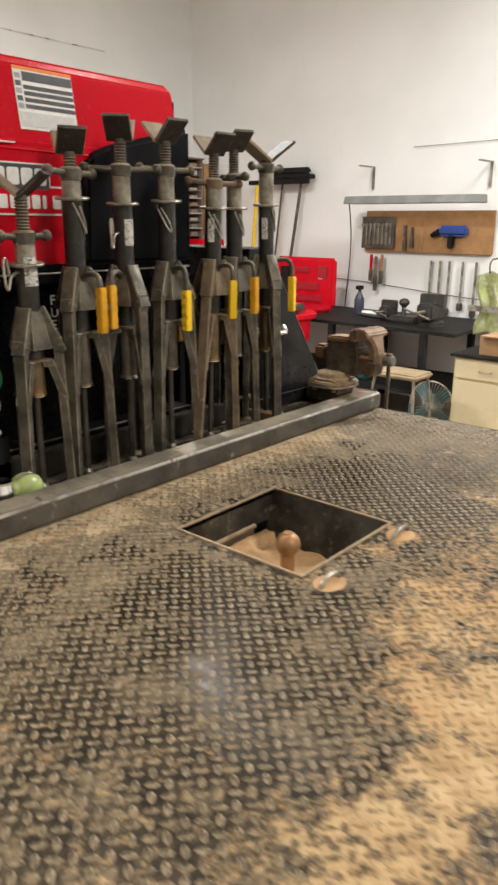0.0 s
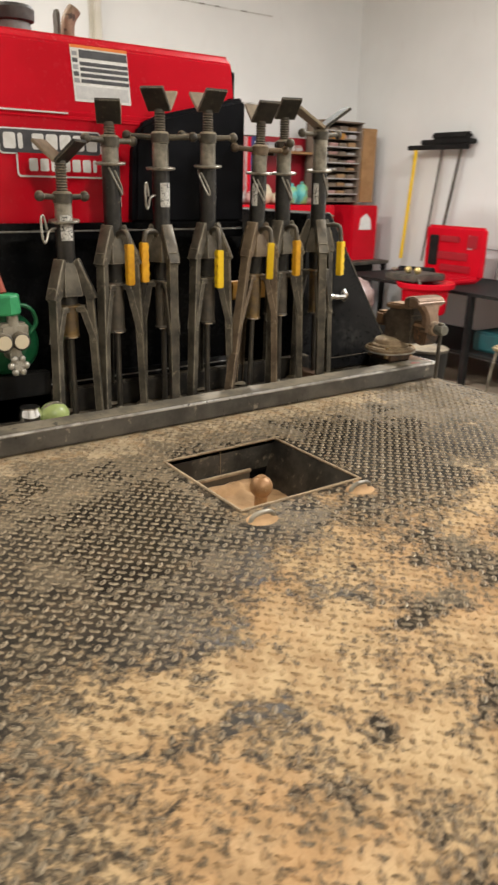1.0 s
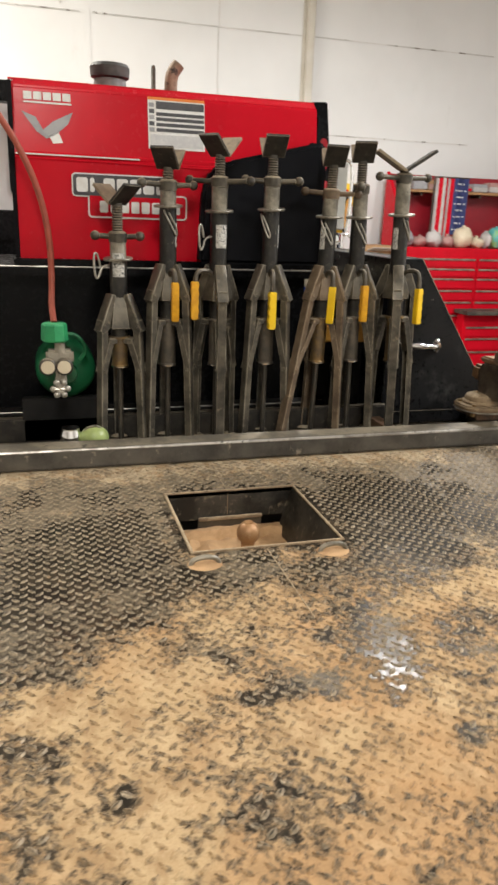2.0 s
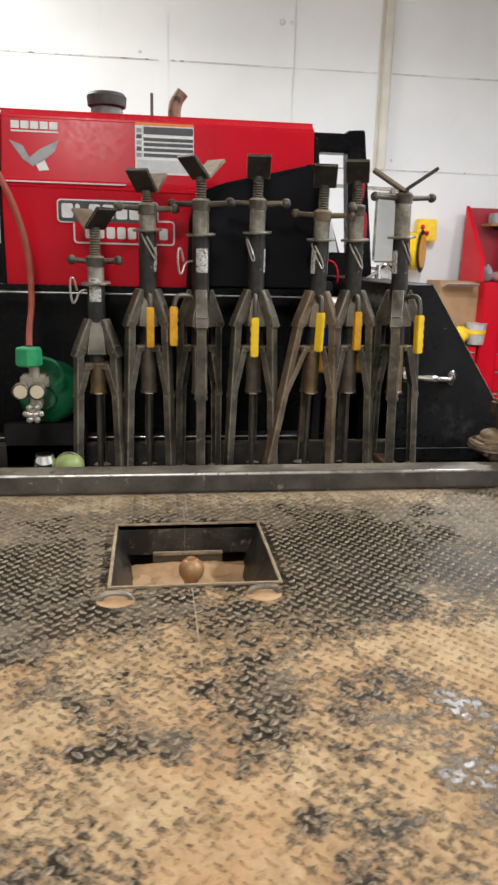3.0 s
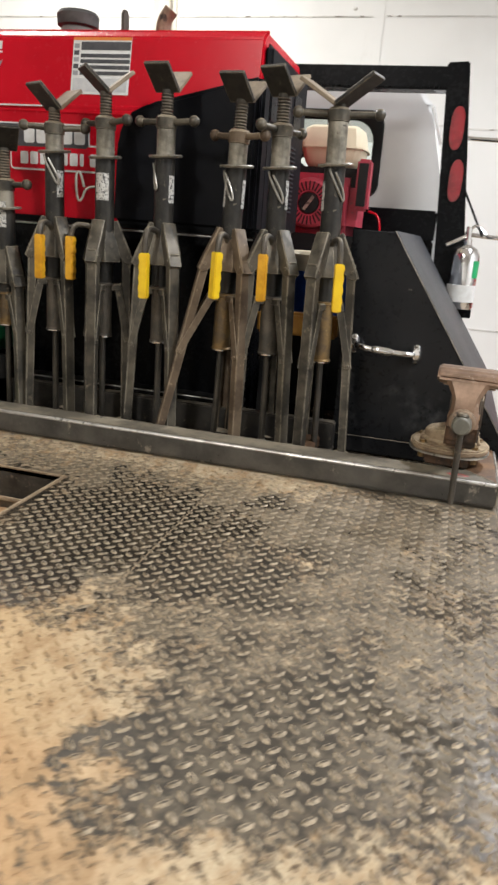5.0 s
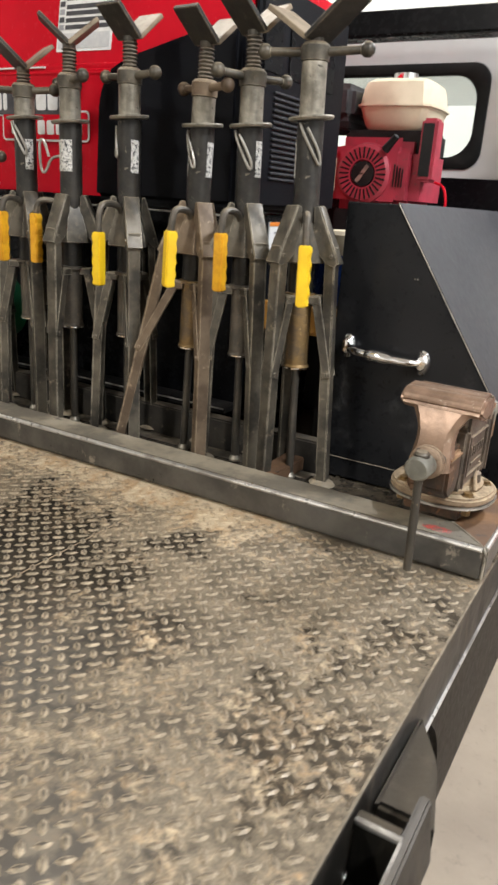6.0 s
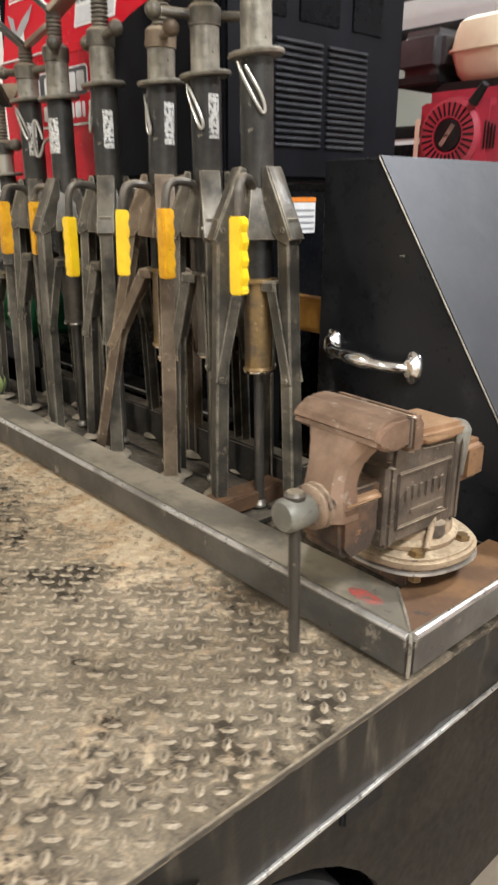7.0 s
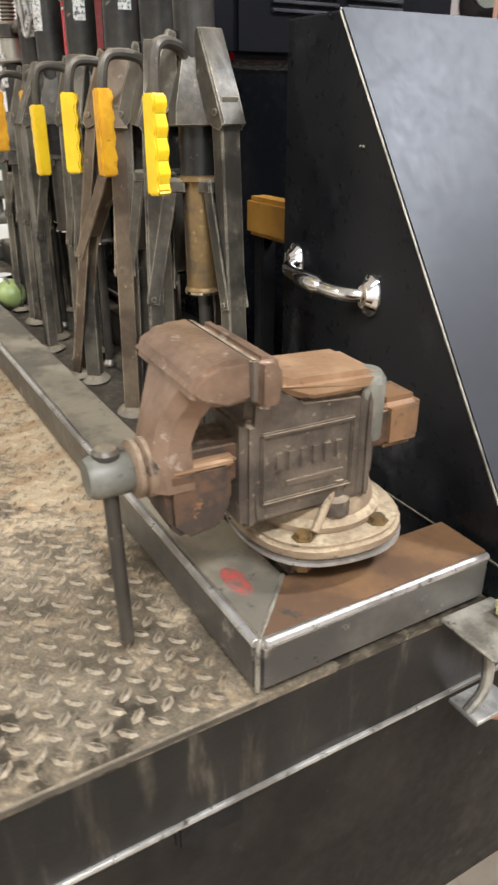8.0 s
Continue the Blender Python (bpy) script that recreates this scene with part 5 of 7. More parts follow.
    head = [(-0.133, 0.300), (-0.130, 0.310), (-0.118, 0.320), (-0.104, 0.3255), (-0.074, 0.326), (-0.072, 0.286), (-0.100, 0.282), (-0.124, 0.291)]
    X(prism(B(), head, "x", -0.070, 0.070, 0.010, 4), "jaw_head", pale, "pale worn jaw head")
    X(box(B(), -0.069, 0.069, -0.0755, -0.0690, 0.284, 0.3235, 0.0015), "jaw_face", VISE_DARK)
    X(prism(B(), [(-0.144, 0.212), (-0.078, 0.212), (-0.076, 0.165), (-0.088, 0.138), (-0.126, 0.132), (-0.142, 0.150)], "x", -0.035, 0.035, 0.006, 2), "jaw_block", RUST_DARK, "dark rusty lower jaw block")
    X(box(B(), -0.035, 0.036, -0.140, -0.072, 0.204, 0.216, 0.005, 3), "jaw_ledge", tan_top)
    bm = B()
    lathe(bm, [(0.028, -0.018), (0.030, 0.0), (0.030, 0.006), (0.026, 0.008), (0.029, 0.011), (0.029, 0.015), (0.024, 0.018)], 28, pose(0, -0.148, 0.206, 90, 0, 0))
    X(bm, "screw_boss", RUST_VISE)
    # screw head and tommy bar
    bm = B()
    lathe(bm, [(0.019, 0.016), (0.0215, 0.021), (0.0215, 0.052), (0.018, 0.058), (0.0, 0.059)], 24, pose(0, -0.148, 0.206, 90, 0, 0))
    X(bm, "screw_head", SCREW_GREY, "grey steel screw head")
    bm = B()
    rod(bm, (0, -0.186, 0.228), (0.002, -0.182, 0.008), 0.0072, seg=14)
    lathe(bm, [(0.0, 0.008), (0.010, 0.006), (0.013, 0.002), (0.013, -0.003), (0.0, -0.005)], 16, Matrix.Translation((0.0, -0.186, 0.228)))
    X(bm, "tommy_bar", STEEL_DARK)
    return o


vise()


# ---- small things on the bed ----
def gas_cylinder():
    o = thing("gas_cylinder", "dark green gas cylinder lying down with a twin-gauge regulator", "gas cylinder", (0.84, 1.9, 0.12))
    m = pose(0.862, 1.60, 0.232, -90, 0, 0)
    part("bottle", lathe(B(), [(0.0, 0.0), (0.03, 0.0), (0.035, 0.02), (0.07, 0.04), (0.092, 0.07), (0.096, 0.10), (0.096, 0.55), (0.08, 0.58), (0.0, 0.585)], 32, m), GREEN, o)
    bm = B()
    rod(bm, (0.842, 1.60, 0.225), (0.842, 1.535, 0.225), 0.018)
    rod(bm, (0.842, 1.545, 0.22), (0.842, 1.545, 0.35), 0.016)
    box(bm, 0.80, 0.882, 1.53, 1.57, 0.275, 0.32, 0.008)
    reg = part("regulator", bm, GALV, o)
    part("regulator_cap", lathe(B(), [(0.036, 0.345), (0.040, 0.35), (0.038, 0.395), (0.034, 0.40), (0.0, 0.40)], 8, Matrix.Translation((0.828, 1.545, 0))), worn("green_cap", (0.03, 0.30, 0.11), (0.02, 0.24, 0.09), rough=0.5, scale=20), o, "green regulator cap")
    for x in (0.804, 0.852):
        g = part("gauge", lathe(B(), [(0.0, 0), (0.024, 0), (0.026, 0.004), (0.026, 0.018), (0.022, 0.022), (0.0, 0.022)], 24, pose(x, 1.53, 0.272, 90, 0, 0)), STEEL_DARK, o)
        part("dial", lathe(B(), [(0.0, 0.0226), (0.020, 0.0226), (0.0, 0.0232)], 24, pose(x, 1.53, 0.272, 90, 0, 0)), CREAM, g, "cream gauge dial")
    bm = B()
    for k in range(6):
        a = 2 * math.pi * k / 6
        ball(bm, (0.838 + 0.021 * math.cos(a), 1.510, 0.205 + 0.021 * math.sin(a)), 0.0105, 1, 0.8, 1, 12)
        rod(bm, (0.838, 1.510, 0.205), (0.838 + 0.021 * math.cos(a), 1.510, 0.205 + 0.021 * math.sin(a)), 0.006, seg=8)
    rod(bm, (0.838, 1.505, 0.205), (0.838, 1.54, 0.205), 0.016)
    part("valve_knob", bm, PIN_WIRE, o, "grey star valve knob")
    part("hose", tube(B(), [(0.70, 1.62, 0.98), (0.752, 1.63, 0.90), (0.80, 1.64, 0.79), (0.828, 1.65, 0.66), (0.83, 1.64, 0.52), (0.824, 1.60, 0.45), (0.828, 1.56, 0.40)], 0.0095, 10, 2), HOSE_RED, o, "faded red rubber hose")
    part("hose", tube(B(), [(0.852, 1.55, 0.37), (0.90, 1.56, 0.36), (0.925, 1.58, 0.31), (0.90, 1.58, 0.28)], 0.006, 8, 2), GREEN, o)
    part("cradle", box(B(), 0.72, 0.98, 1.66, 1.70, -0.0135, 0.14, 0.004), BLACK_DULL, o)
    o.matrix_basis = Matrix.Translation((0.012, 0, 0.018)) @ o.matrix_basis
    return o


gas_cylinder()
g = thing("float_ball", "pale green round float lying behind the rail", "ball", (0.945, 1.53, 0.034))
part("shell", ball(B(), (0.948, 1.53, 0.058), 0.040, 1.15, 1, 0.97), GREEN_PALE, g)
part("strap", tube(B(), [(0.905, 1.53, 0.06), (0.925, 1.520, 0.096), (0.965, 1.520, 0.098), (0.985, 1.53, 0.06)], 0.004, 8, 1), GALV, g)
solo("glass_jar", lathe(B(), [(0.0, 0.034), (0.032, 0.034), (0.034, 0.05), (0.034, 0.075), (0.028, 0.088), (0.028, 0.095), (0.0, 0.096)], 20, Matrix.Translation((0.875, 1.525, 0))), CHROME, "small shiny metal-lidded jar behind the rail", "jar")

bk = thing("bucket", "blue plastic bucket with a cream lid", "bucket", (1.875, 2.30, 0.33))
part("shell", lathe(B(), [(0.12, 0.33), (0.134, 0.46), (0.138, 0.46), (0.138, 0.475), (0.0, 0.475)], 28, Matrix.Translation((1.875, 2.30, 0.0))), BLUE, bk)
solo("crate", box(B(), 1.74, 2.01, 2.19, 2.43, 0.004, 0.3295, 0.006), BLACK_DULL, "dull black crate with a blue bucket on top", "crate")
part("lid", lathe(B(), [(0.140, 0.475), (0.143, 0.48), (0.143, 0.53), (0.132, 0.54), (0.0, 0.535)], 28, Matrix.Translation((1.875, 2.30, 0.0))), CREAM, bk, "cream lid")

ab = thing("amber_case", "small amber plastic case on the bed", "case", (1.86, 1.85, 0.004))
part("body", box(B(), 1.755, 2.00, 1.795, 1.84, 0.305, 0.372, 0.008), AMBER, ab)
part("stand_leg", box(B(), 1.77, 1.80, 1.805, 1.835, 0.004, 0.305, 0.003), BLACK_DULL, ab)
part("stand_leg", box(B(), 1.95, 1.98, 1.805, 1.835, 0.004, 0.305, 0.003), BLACK_DULL, ab)


# ---- small engine beside the welder ----
AIR_GREY = worn("dark_grey_plastic", (0.045, 0.044, 0.045), (0.065, 0.063, 0.062), rough=0.6, scale=8, spec=0.15)


def engine():
    o = thing("small_engine", "red pull-start petrol engine with a cream tank", "engine", (1.87, 2.55, 0.0))
    part("engine_mount", box(B(), 1.66, 1.99, 2.46, 2.80, 0.004, 0.60, 0.006), BLACK_DULL, o)
    part("crankcase", box(B(), 1.70, 1.975, 2.566, 2.85, 0.567, 0.775, 0.035, 4), RED_ENGINE, o)
    part("fan_cover", lathe(B(), [(0.0, 0.0), (0.04, 0.0), (0.042, -0.012), (0.078, -0.012), (0.088, -0.004), (0.094, 0.02), (0.094, 0.06)], 36, pose(1.80, 2.56, 0.675, 90, 0, 0) @ Matrix.Diagonal((1, 1, -1, 1))), RED_ENGINE, o)
    for k in range(28):
        a = 2 * math.pi * k / 28
        part("fan_slot", box(B(), 0.046, 0.078, -0.0026, 0.0026, 0.0105, 0.0135, 0.0, 1, pose(1.80, 2.56, 0.675, 90, 0, 0) @ pose(0, 0, 0, 0, 0, math.degrees(a))), BLACK_DULL, o)
    part("starter_badge", lathe(B(), [(0.0, 0.0), (0.038, 0.0), (0.037, 0.014), (0.0, 0.015)], 24, pose(1.80, 2.56, 0.675, 90, 0, 0)), BLACK_DULL, o)
    part("badge_bar", box(B(), -0.006, 0.006, -0.03, 0.03, 0.0145, 0.016, 0, 1, pose(1.80, 2.56, 0.675, 90, 0, 0) @ pose(0, 0, 0, 0, 0, -35)), GALV, o)
    bm = B()
    rings = []
    for z, k in ((0.786, 0.66), (0.790, 0.74), (0.806, 0.84), (0.850, 0.955), (0.856, 0.965), (0.857, 1.03), (0.863, 1.03), (0.864, 0.975), (0.905, 0.93), (0.928, 0.87), (0.938, 0.74), (0.941, 0.4)):
        ring = []
        for q in range(36):
            a = 2 * math.pi * q / 36
            e = max(abs(math.cos(a)), abs(math.sin(a))) ** 0.72
            ring.append(bm.verts.new((1.853 + 0.125 * k * math.cos(a) / e, 2.72 + 0.125 * k * math.sin(a) / e, z + 0.02)))
        rings.append(ring)
    for lo, hi in zip(rings, rings[1:]):
        for q in range(36):
            bm.faces.new((lo[q], lo[(q + 1) % 36], hi[(q + 1) % 36], hi[q]))
    bm.faces.new(rings[0][::-1])
    bm.faces.new(rings[-1])
    part("tank", bm, CREAM, o, "cream fuel tank with a seam round its middle")
    part("tank_cap", lathe(B(), [(0.038, 0.925), (0.040, 0.93), (0.038, 0.96), (0.0, 0.963)], 20, Matrix.Translation((1.853, 2.70, 0.02))), CHROME, o)
    part("air_cleaner", box(B(), 1.575, 1.722, 2.60, 2.82, 0.835, 0.945, 0.022, 3), AIR_GREY, o, "dark grey plastic air cleaner")
    part("cleaner_base", box(B(), 1.58, 1.718, 2.605, 2.815, 0.808, 0.833, 0.006, 2), BLACK_DULL, o)
    for k in range(4):
        part("housing_slot", box(B(), 1.898 + 0.009 * k, 1.902 + 0.009 * k, 2.5585, 2.5625, 0.640, 0.705 - 0.004 * k, 0.001), BLACK_DULL, o)
    part("carburettor", box(B(), 1.70, 1.98, 2.62, 2.80, 0.735, 0.81, 0.01), BLACK_DULL, o)
    part("switch_box", box(B(), 1.965, 2.015, 2.57, 2.64, 0.66, 0.84, 0.008), RED_ENGINE, o)
    part("switch_panel", box(B(), 1.973, 2.007, 2.565, 2.571, 0.675, 0.825, 0.002), BLACK_DULL, o)
    part("pull_cord_handle", rod(B(), (1.868, 2.545, 0.745), (1.905, 2.535, 0.785), 0.013, 0.010), BLACK_DULL, o, "black pull-cord handle")
    part("fan_housing", box(B(), 1.685, 1.935, 2.562, 2.62, 0.567, 0.785, 0.03, 4), RED_ENGINE, o)
    part("side_label", box(B(), 1.690, 1.704, 2.5585, 2.5615, 0.62, 0.72, 0.001), CREAM, o, "cream paper label")
    part("red_wire", tube(B(), [(2.02, 2.60, 0.66), (2.06, 2.57, 0.65), (2.075, 2.56, 0.60), (2.07, 2.56, 0.56)], 0.004, 8, 2), RED, o)
    for ob in o.children:
        if not ob.name.startswith("engine_mount"):
            ob.matrix_basis = Matrix.Translation((-0.058, -0.075, 0.034))
    return o


engine()


# ---- headache rack and cab ----
def rack():
    o = thing("headache_rack", "black steel headache rack with red tail lamps", "rack", (1.295, 3.0, 0.0))
    for s in (1, -1):
        def xx(x):
            return 1.295 + s * (x - 1.295)
        bm = B()
        prism(bm, [(xx(2.243), 1.308), (xx(2.156), 1.302), (xx(2.245), 0.004), (xx(2.396), 0.004)], "y", 2.99, 3.09, 0.006)
        p = part("post", bm, BLACK, o)
        for z in (1.055, 0.853):
            x = xx(2.228 + (1.055 - z) * 0.115)
            bm = B()
            prism(bm, [(x + 0.028 * math.cos(a) , z + 0.085 * (abs(math.sin(a)) ** 0.6) * (1 if math.sin(a) >= 0 else -1)) for a in [2 * math.pi * k / 20 for k in range(20)]], "y", 2.972, 2.992, 0.006, 2)
            part("tail_lamp", bm, TAIL_RED, p, "red tail lamp")
    part("top_bar", box(B(), 1.295 - 0.876, 1.295 + 0.876, 2.99, 3.09, 1.200, 1.288, 0.008), BLACK, o)
    part("lower_bar", box(B(), 1.295 - 0.9, 1.295 + 0.9, 2.995, 3.085, 0.60, 0.730, 0.008), BLACK, o)
    part("lower_sheet", box(B(), 1.295 - 0.9, 1.295 + 0.9, 3.02, 3.03, 0.004, 0.60), BLACK, o)
    return o


rack()


def truck_cab():
    o = thing("truck_cab", "white pickup cab with a dark-framed rear window", "truck cab", (1.295, 4.2, -0.4))
    prof = [(-0.95, -0.4), (-0.95, 0.62), (-0.80, 1.19), (-0.70, 1.30), (0.70, 1.30), (0.80, 1.19), (0.95, 0.62), (0.95, -0.4)]
    # rear wall with a real opening for the window
    wx, z0, z1 = 0.580, 0.797, 1.140
    bm = B()
    prism(bm, [(x + 1.295, z) for x, z in [(-0.95, -0.4), (-0.95, 0.62), (-0.905, 0.797), (0.905, 0.797), (0.95, 0.62), (0.95, -0.4)]], "y", 3.3, 3.34)
    prism(bm, [(x + 1.295, z) for x, z in [(-0.815, 1.140), (-0.70, 1.30), (0.70, 1.30), (0.815, 1.140)]], "y", 3.3, 3.34)
    for s in (-1, 1):
        prism(bm, [(1.295 + s * a, z) for a, z in [(wx, z0), (0.905, z0), (0.815, z1), (wx, z1)]], "y", 3.3, 3.34)
    part("rear_wall", bm, TRUCK_WHITE, o)
    bm = B()
    for s in (-1, 1):
        prism(bm, [(1.295 + s * a, z) for a, z in [(0.95, -0.4), (0.95, 0.62), (0.80, 1.19), (0.76, 1.19), (0.90, 0.62), (0.90, -0.4)]], "y", 3.34, 5.0)
    prism(bm, [(1.295 + a, z) for a, z in [(-0.82, 1.19), (-0.70, 1.30), (0.70, 1.30), (0.82, 1.19)]], "y", 3.34, 4.7, 0.01)
    part("shell", bm, TRUCK_WHITE, o)
    f = B()
    zm, hz = (z0 + z1) / 2, (z1 - z0) / 2
    loops = []
    for grow, r, y in ((-0.022, 0.095, 3.309), (-0.022, 0.095, 3.290), (-0.014, 0.10, 3.284), (0.014, 0.075, 3.284), (0.022, 0.07, 3.290), (0.022, 0.07, 3.2985)):
        loop = []
        for k in range(48):
            a = 2 * math.pi * (k + 0.5) / 48
            sx, sz = (1 if math.cos(a) > 0 else -1), (1 if math.sin(a) > 0 else -1)
            loop.append(f.verts.new((1.295 + sx * (wx + grow - r) + r * math.cos(a), y, zm + sz * (hz + grow - r) + r * math.sin(a))))
        loops.append(loop)
    for p, q in zip(loops, loops[1:] + loops[:1]):
        for k in range(48):
            f.faces.new((p[k], p[(k + 1) % 48], q[(k + 1) % 48], q[k]))
    bmesh.ops.recalc_face_normals(f, faces=f.faces[:])
    for s in (-1, 1):
        for e in (-1, 1):
            cx, cz = 1.295 + s * (wx + 0.001), zm + e * (hz + 0.001)
            tri = [(cx, cz), (cx - s * 0.055, cz), (cx - s * 0.03, cz - e * 0.014), (cx - s * 0.014, cz - e * 0.03), (cx, cz - e * 0.055)]
            prism(f, tri, "y", 3.3005, 3.3085)
    wf = part("rear_window", f, BLACK_DULL, o, "black rubber window frame")
    part("pane", box(B(), 1.295 - wx, 1.295 + wx, 3.312, 3.318, z0, z1), GLASS, wf).visible_shadow = False
    part("rear_ledge", box(B(), 0.5, 2.09, 3.27, 3.30, 0.60, 0.735, 0.01), BLACK_DULL, o)
    # door mirror on chrome arms
    mir = part("mirror_housing", box(B(), 2.612, 2.788, 3.934, 3.97, 0.684, 1.112, 0.014, 3), GALV, o)
    silver = worn("mirror_silver", (0.80, 0.82, 0.82), (0.76, 0.78, 0.78), rough=0.03, metal=1.0, spread=0.01, bump=0)
    part("mirror_glass", box(B(), 2.621, 2.779, 3.927, 3.933, 0.694, 1.102, 0.002), silver, mir)
    part("mirror_arm", tube(B(), [(2.20, 3.95, 1.145), (2.60, 3.95, 1.133), (2.77, 3.95, 1.133), (2.828, 3.95, 1.09), (2.818, 3.95, 0.70), (2.79, 3.95, 0.640), (2.40, 3.95, 0.652), (2.24, 3.95, 0.67)], 0.012, 10, 2), CHROME, o, "chrome mirror arm")
    for z in (1.122, 0.668):
        part("mirror_bracket", box(B(), 2.70, 2.735, 3.935, 3.965, z - 0.018, z + 0.018, 0.004), GALV, o)
    ring = part("spot_mirror", lathe(B(), [(0.0, 0.030), (0.05, 0.025), (0.068, 0.006), (0.066, 0.0), (0.060, -0.002)], 28, pose(2.706, 3.92, 0.606, -90, 0, 0)), BLACK_DULL, o)
    part("spot_glass", lathe(B(), [(0.0, -0.008), (0.035, -0.005), (0.060, 0.0), (0.0, 0.004)], 28, pose(2.706, 3.92, 0.606, -90, 0, 0)), silver, ring)
    part("mirror_stay", tube(B(), [(2.20, 3.6, 1.03), (2.42, 3.95, 0.645)], 0.006, 8), BLACK_DULL, o)
    return o


truck_cab()

ext = thing("chrome_canister", "chrome pressure canister with a green label", "canister", (2.33, 2.9, 0.3))
at = Matrix.Translation((2.338, 2.93, 0.34))
part("body", lathe(B(), [(0.0, 0.0), (0.052, 0.0), (0.058, 0.01), (0.058, 0.215), (0.045, 0.245), (0.018, 0.262), (0.018, 0.285), (0.0, 0.285)], 28, at), CHROME, ext)
bm = B()
for k in range(6):
    a0, a1 = radians(-52 + 12 * k), radians(-52 + 12 * (k + 1))
    bm.faces.new([bm.verts.new(at @ Vector((0.0588 * math.cos(a), 0.0588 * math.sin(a), z))) for a, z in ((a0, 0.13), (a1, 0.13), (a1, 0.20), (a0, 0.20))])
part("label", bm, worn("green_label", (0.03, 0.42, 0.16), (0.02, 0.34, 0.12), rough=0.4), ext, "green label")
part("paper_band", lathe(B(), [(0.0588, 0.03), (0.0588, 0.10)], 28, at), WHITE, ext, "white paper band")
bm = B()
rod(bm, at @ Vector((0, 0, 0.28)), at @ Vector((0, 0, 0.335)), 0.012)
rod(bm, at @ Vector((-0.005, 0, 0.30)), at @ Vector((-0.085, -0.01, 0.255)), 0.009)
tube(bm, [at @ Vector(q) for q in ((0.0, 0, 0.325), (0.03, 0, 0.345), (0.07, 0.0, 0.30), (0.10, 0, 0.295))], 0.006, 8, 1)
part("valve", bm, CHROME, ext, "chrome valve with a side spout")
part("bracket", box(B(), 2.285, 2.395, 2.95, 3.0, 0.30, 0.34, 0.003), BLACK, ext)
part("post", box(B(), 2.325, 2.355, 2.96, 2.988, 0.004, 0.30, 0.003), BLACK, ext)


# stencilled word on the welder's cabinet
for k, letter in enumerate("FUEL"):
    writing(letter, pose(1.240, 1.7935, 0.475 - 0.036 * k, 90, 0, 0), 0.040, WHITE, "stencil_letter", base)


# bits hung on the bed's side
def latch():
    o = thing("side_latch", "grimy steel latch plate with a copper clamp hung under it", "latch", (2.5, 1.67, 0.0))
    part("plate", box(B(), 2.486, 2.565, 1.625, 1.74, 0.002, 0.008, 0.002, 1, None), GALV, o)
    part("sponge", box(B(), 2.51, 2.56, 1.675, 1.73, 0.008, 0.034, 0.008, 2), worn("yellow_sponge", (0.50, 0.46, 0.18), (0.42, 0.38, 0.14), rough=0.9, scale=40), o, "pale yellow sponge")
    part("hook_rod", tube(B(), [(2.50, 1.70, 0.0), (2.502, 1.695, -0.05), (2.515, 1.69, -0.10), (2.515, 1.66, -0.125)], 0.007, 10, 2), GALV, o)
    part("hook_plate", box(B(), 2.49, 2.535, 1.655, 1.72, -0.128, -0.122, 0.001), STEEL_EDGE, o)
    part("copper_jaw", rod(B(), (2.505, 1.675, -0.134), (2.53, 1.70, -0.134), 0.008, seg=10), worn("copper", (0.50, 0.24, 0.13), (0.40, 0.19, 0.10), rough=0.4, metal=0.8, scale=20), o, "copper jaw")
    return o


latch()

# ---- against the side wall ----
BENCH_FOOT = -0.98
standing = set(scene.objects)


def moved(before, dx, dy, dz):
    """Moves every thing put up since by one step."""
    for ob in set(scene.objects) - before:
        if ob.parent is None:
            ob.matrix_basis = Matrix.Translation((dx, dy, dz)) @ ob.matrix_basis


def bench():
    o = thing("workbench", "dark steel workbench against the side wall", "workbench", (6.3, 3.9, BENCH_FOOT))
    part("top", box(B(), 5.80, 6.93, 2.68, 5.75, -0.115, -0.085, 0.004), BLACK_DULL, o)
    for x in (5.83, 6.86):
        for y in (2.98, 3.95, 5.60):
            part("leg", box(B(), x - 0.03, x + 0.03, y - 0.03, y + 0.03, BENCH_FOOT, -0.115, 0.004), BLACK_DULL, o)
    part("lower_shelf", box(B(), 5.85, 6.9, 2.72, 5.70, -0.68, -0.65, 0.004), BLACK_DULL, o)
    return o


bench()


BENCH_IRON = worn("greasy_iron", (0.03, 0.028, 0.025), (0.055, 0.05, 0.043), (0.09, 0.08, 0.065), rough=0.5, metal=0.3, scale=12)


def small_vise(x, y, z, s, label):
    o = thing("bench_vise", label, "vise", (x, y, z))
    part("base", lathe(B(), [(0.09 * s, 0), (0.09 * s, 0.03 * s), (0.05 * s, 0.05 * s)], 20, Matrix.Translation((x, y, z))), BENCH_IRON, o)
    part("body", box(B(), x - 0.12 * s, x + 0.10 * s, y - 0.06 * s, y + 0.06 * s, z + 0.05 * s, z + 0.16 * s, 0.015), BENCH_IRON, o)
    part("jaw", box(B(), x - 0.02 * s, x + 0.04 * s, y - 0.09 * s, y + 0.09 * s, z + 0.14 * s, z + 0.22 * s, 0.008), BENCH_IRON, o)
    part("screw", rod(B(), (x - 0.10 * s, y, z + 0.10 * s), (x - 0.24 * s, y, z + 0.10 * s), 0.018 * s), STEEL_DARK, o)
    part("tommy_bar", rod(B(), (x - 0.22 * s, y - 0.1 * s, z + 0.07 * s), (x - 0.22 * s, y + 0.1 * s, z + 0.13 * s), 0.008 * s), STEEL_DARK, o)
    return o


small_vise(6.15, 3.08, -0.085, 1.3, "dark grimy bench vise on the workbench")
small_vise(6.2, 3.55, -0.085, 0.9, "small dark drill vise on the workbench")


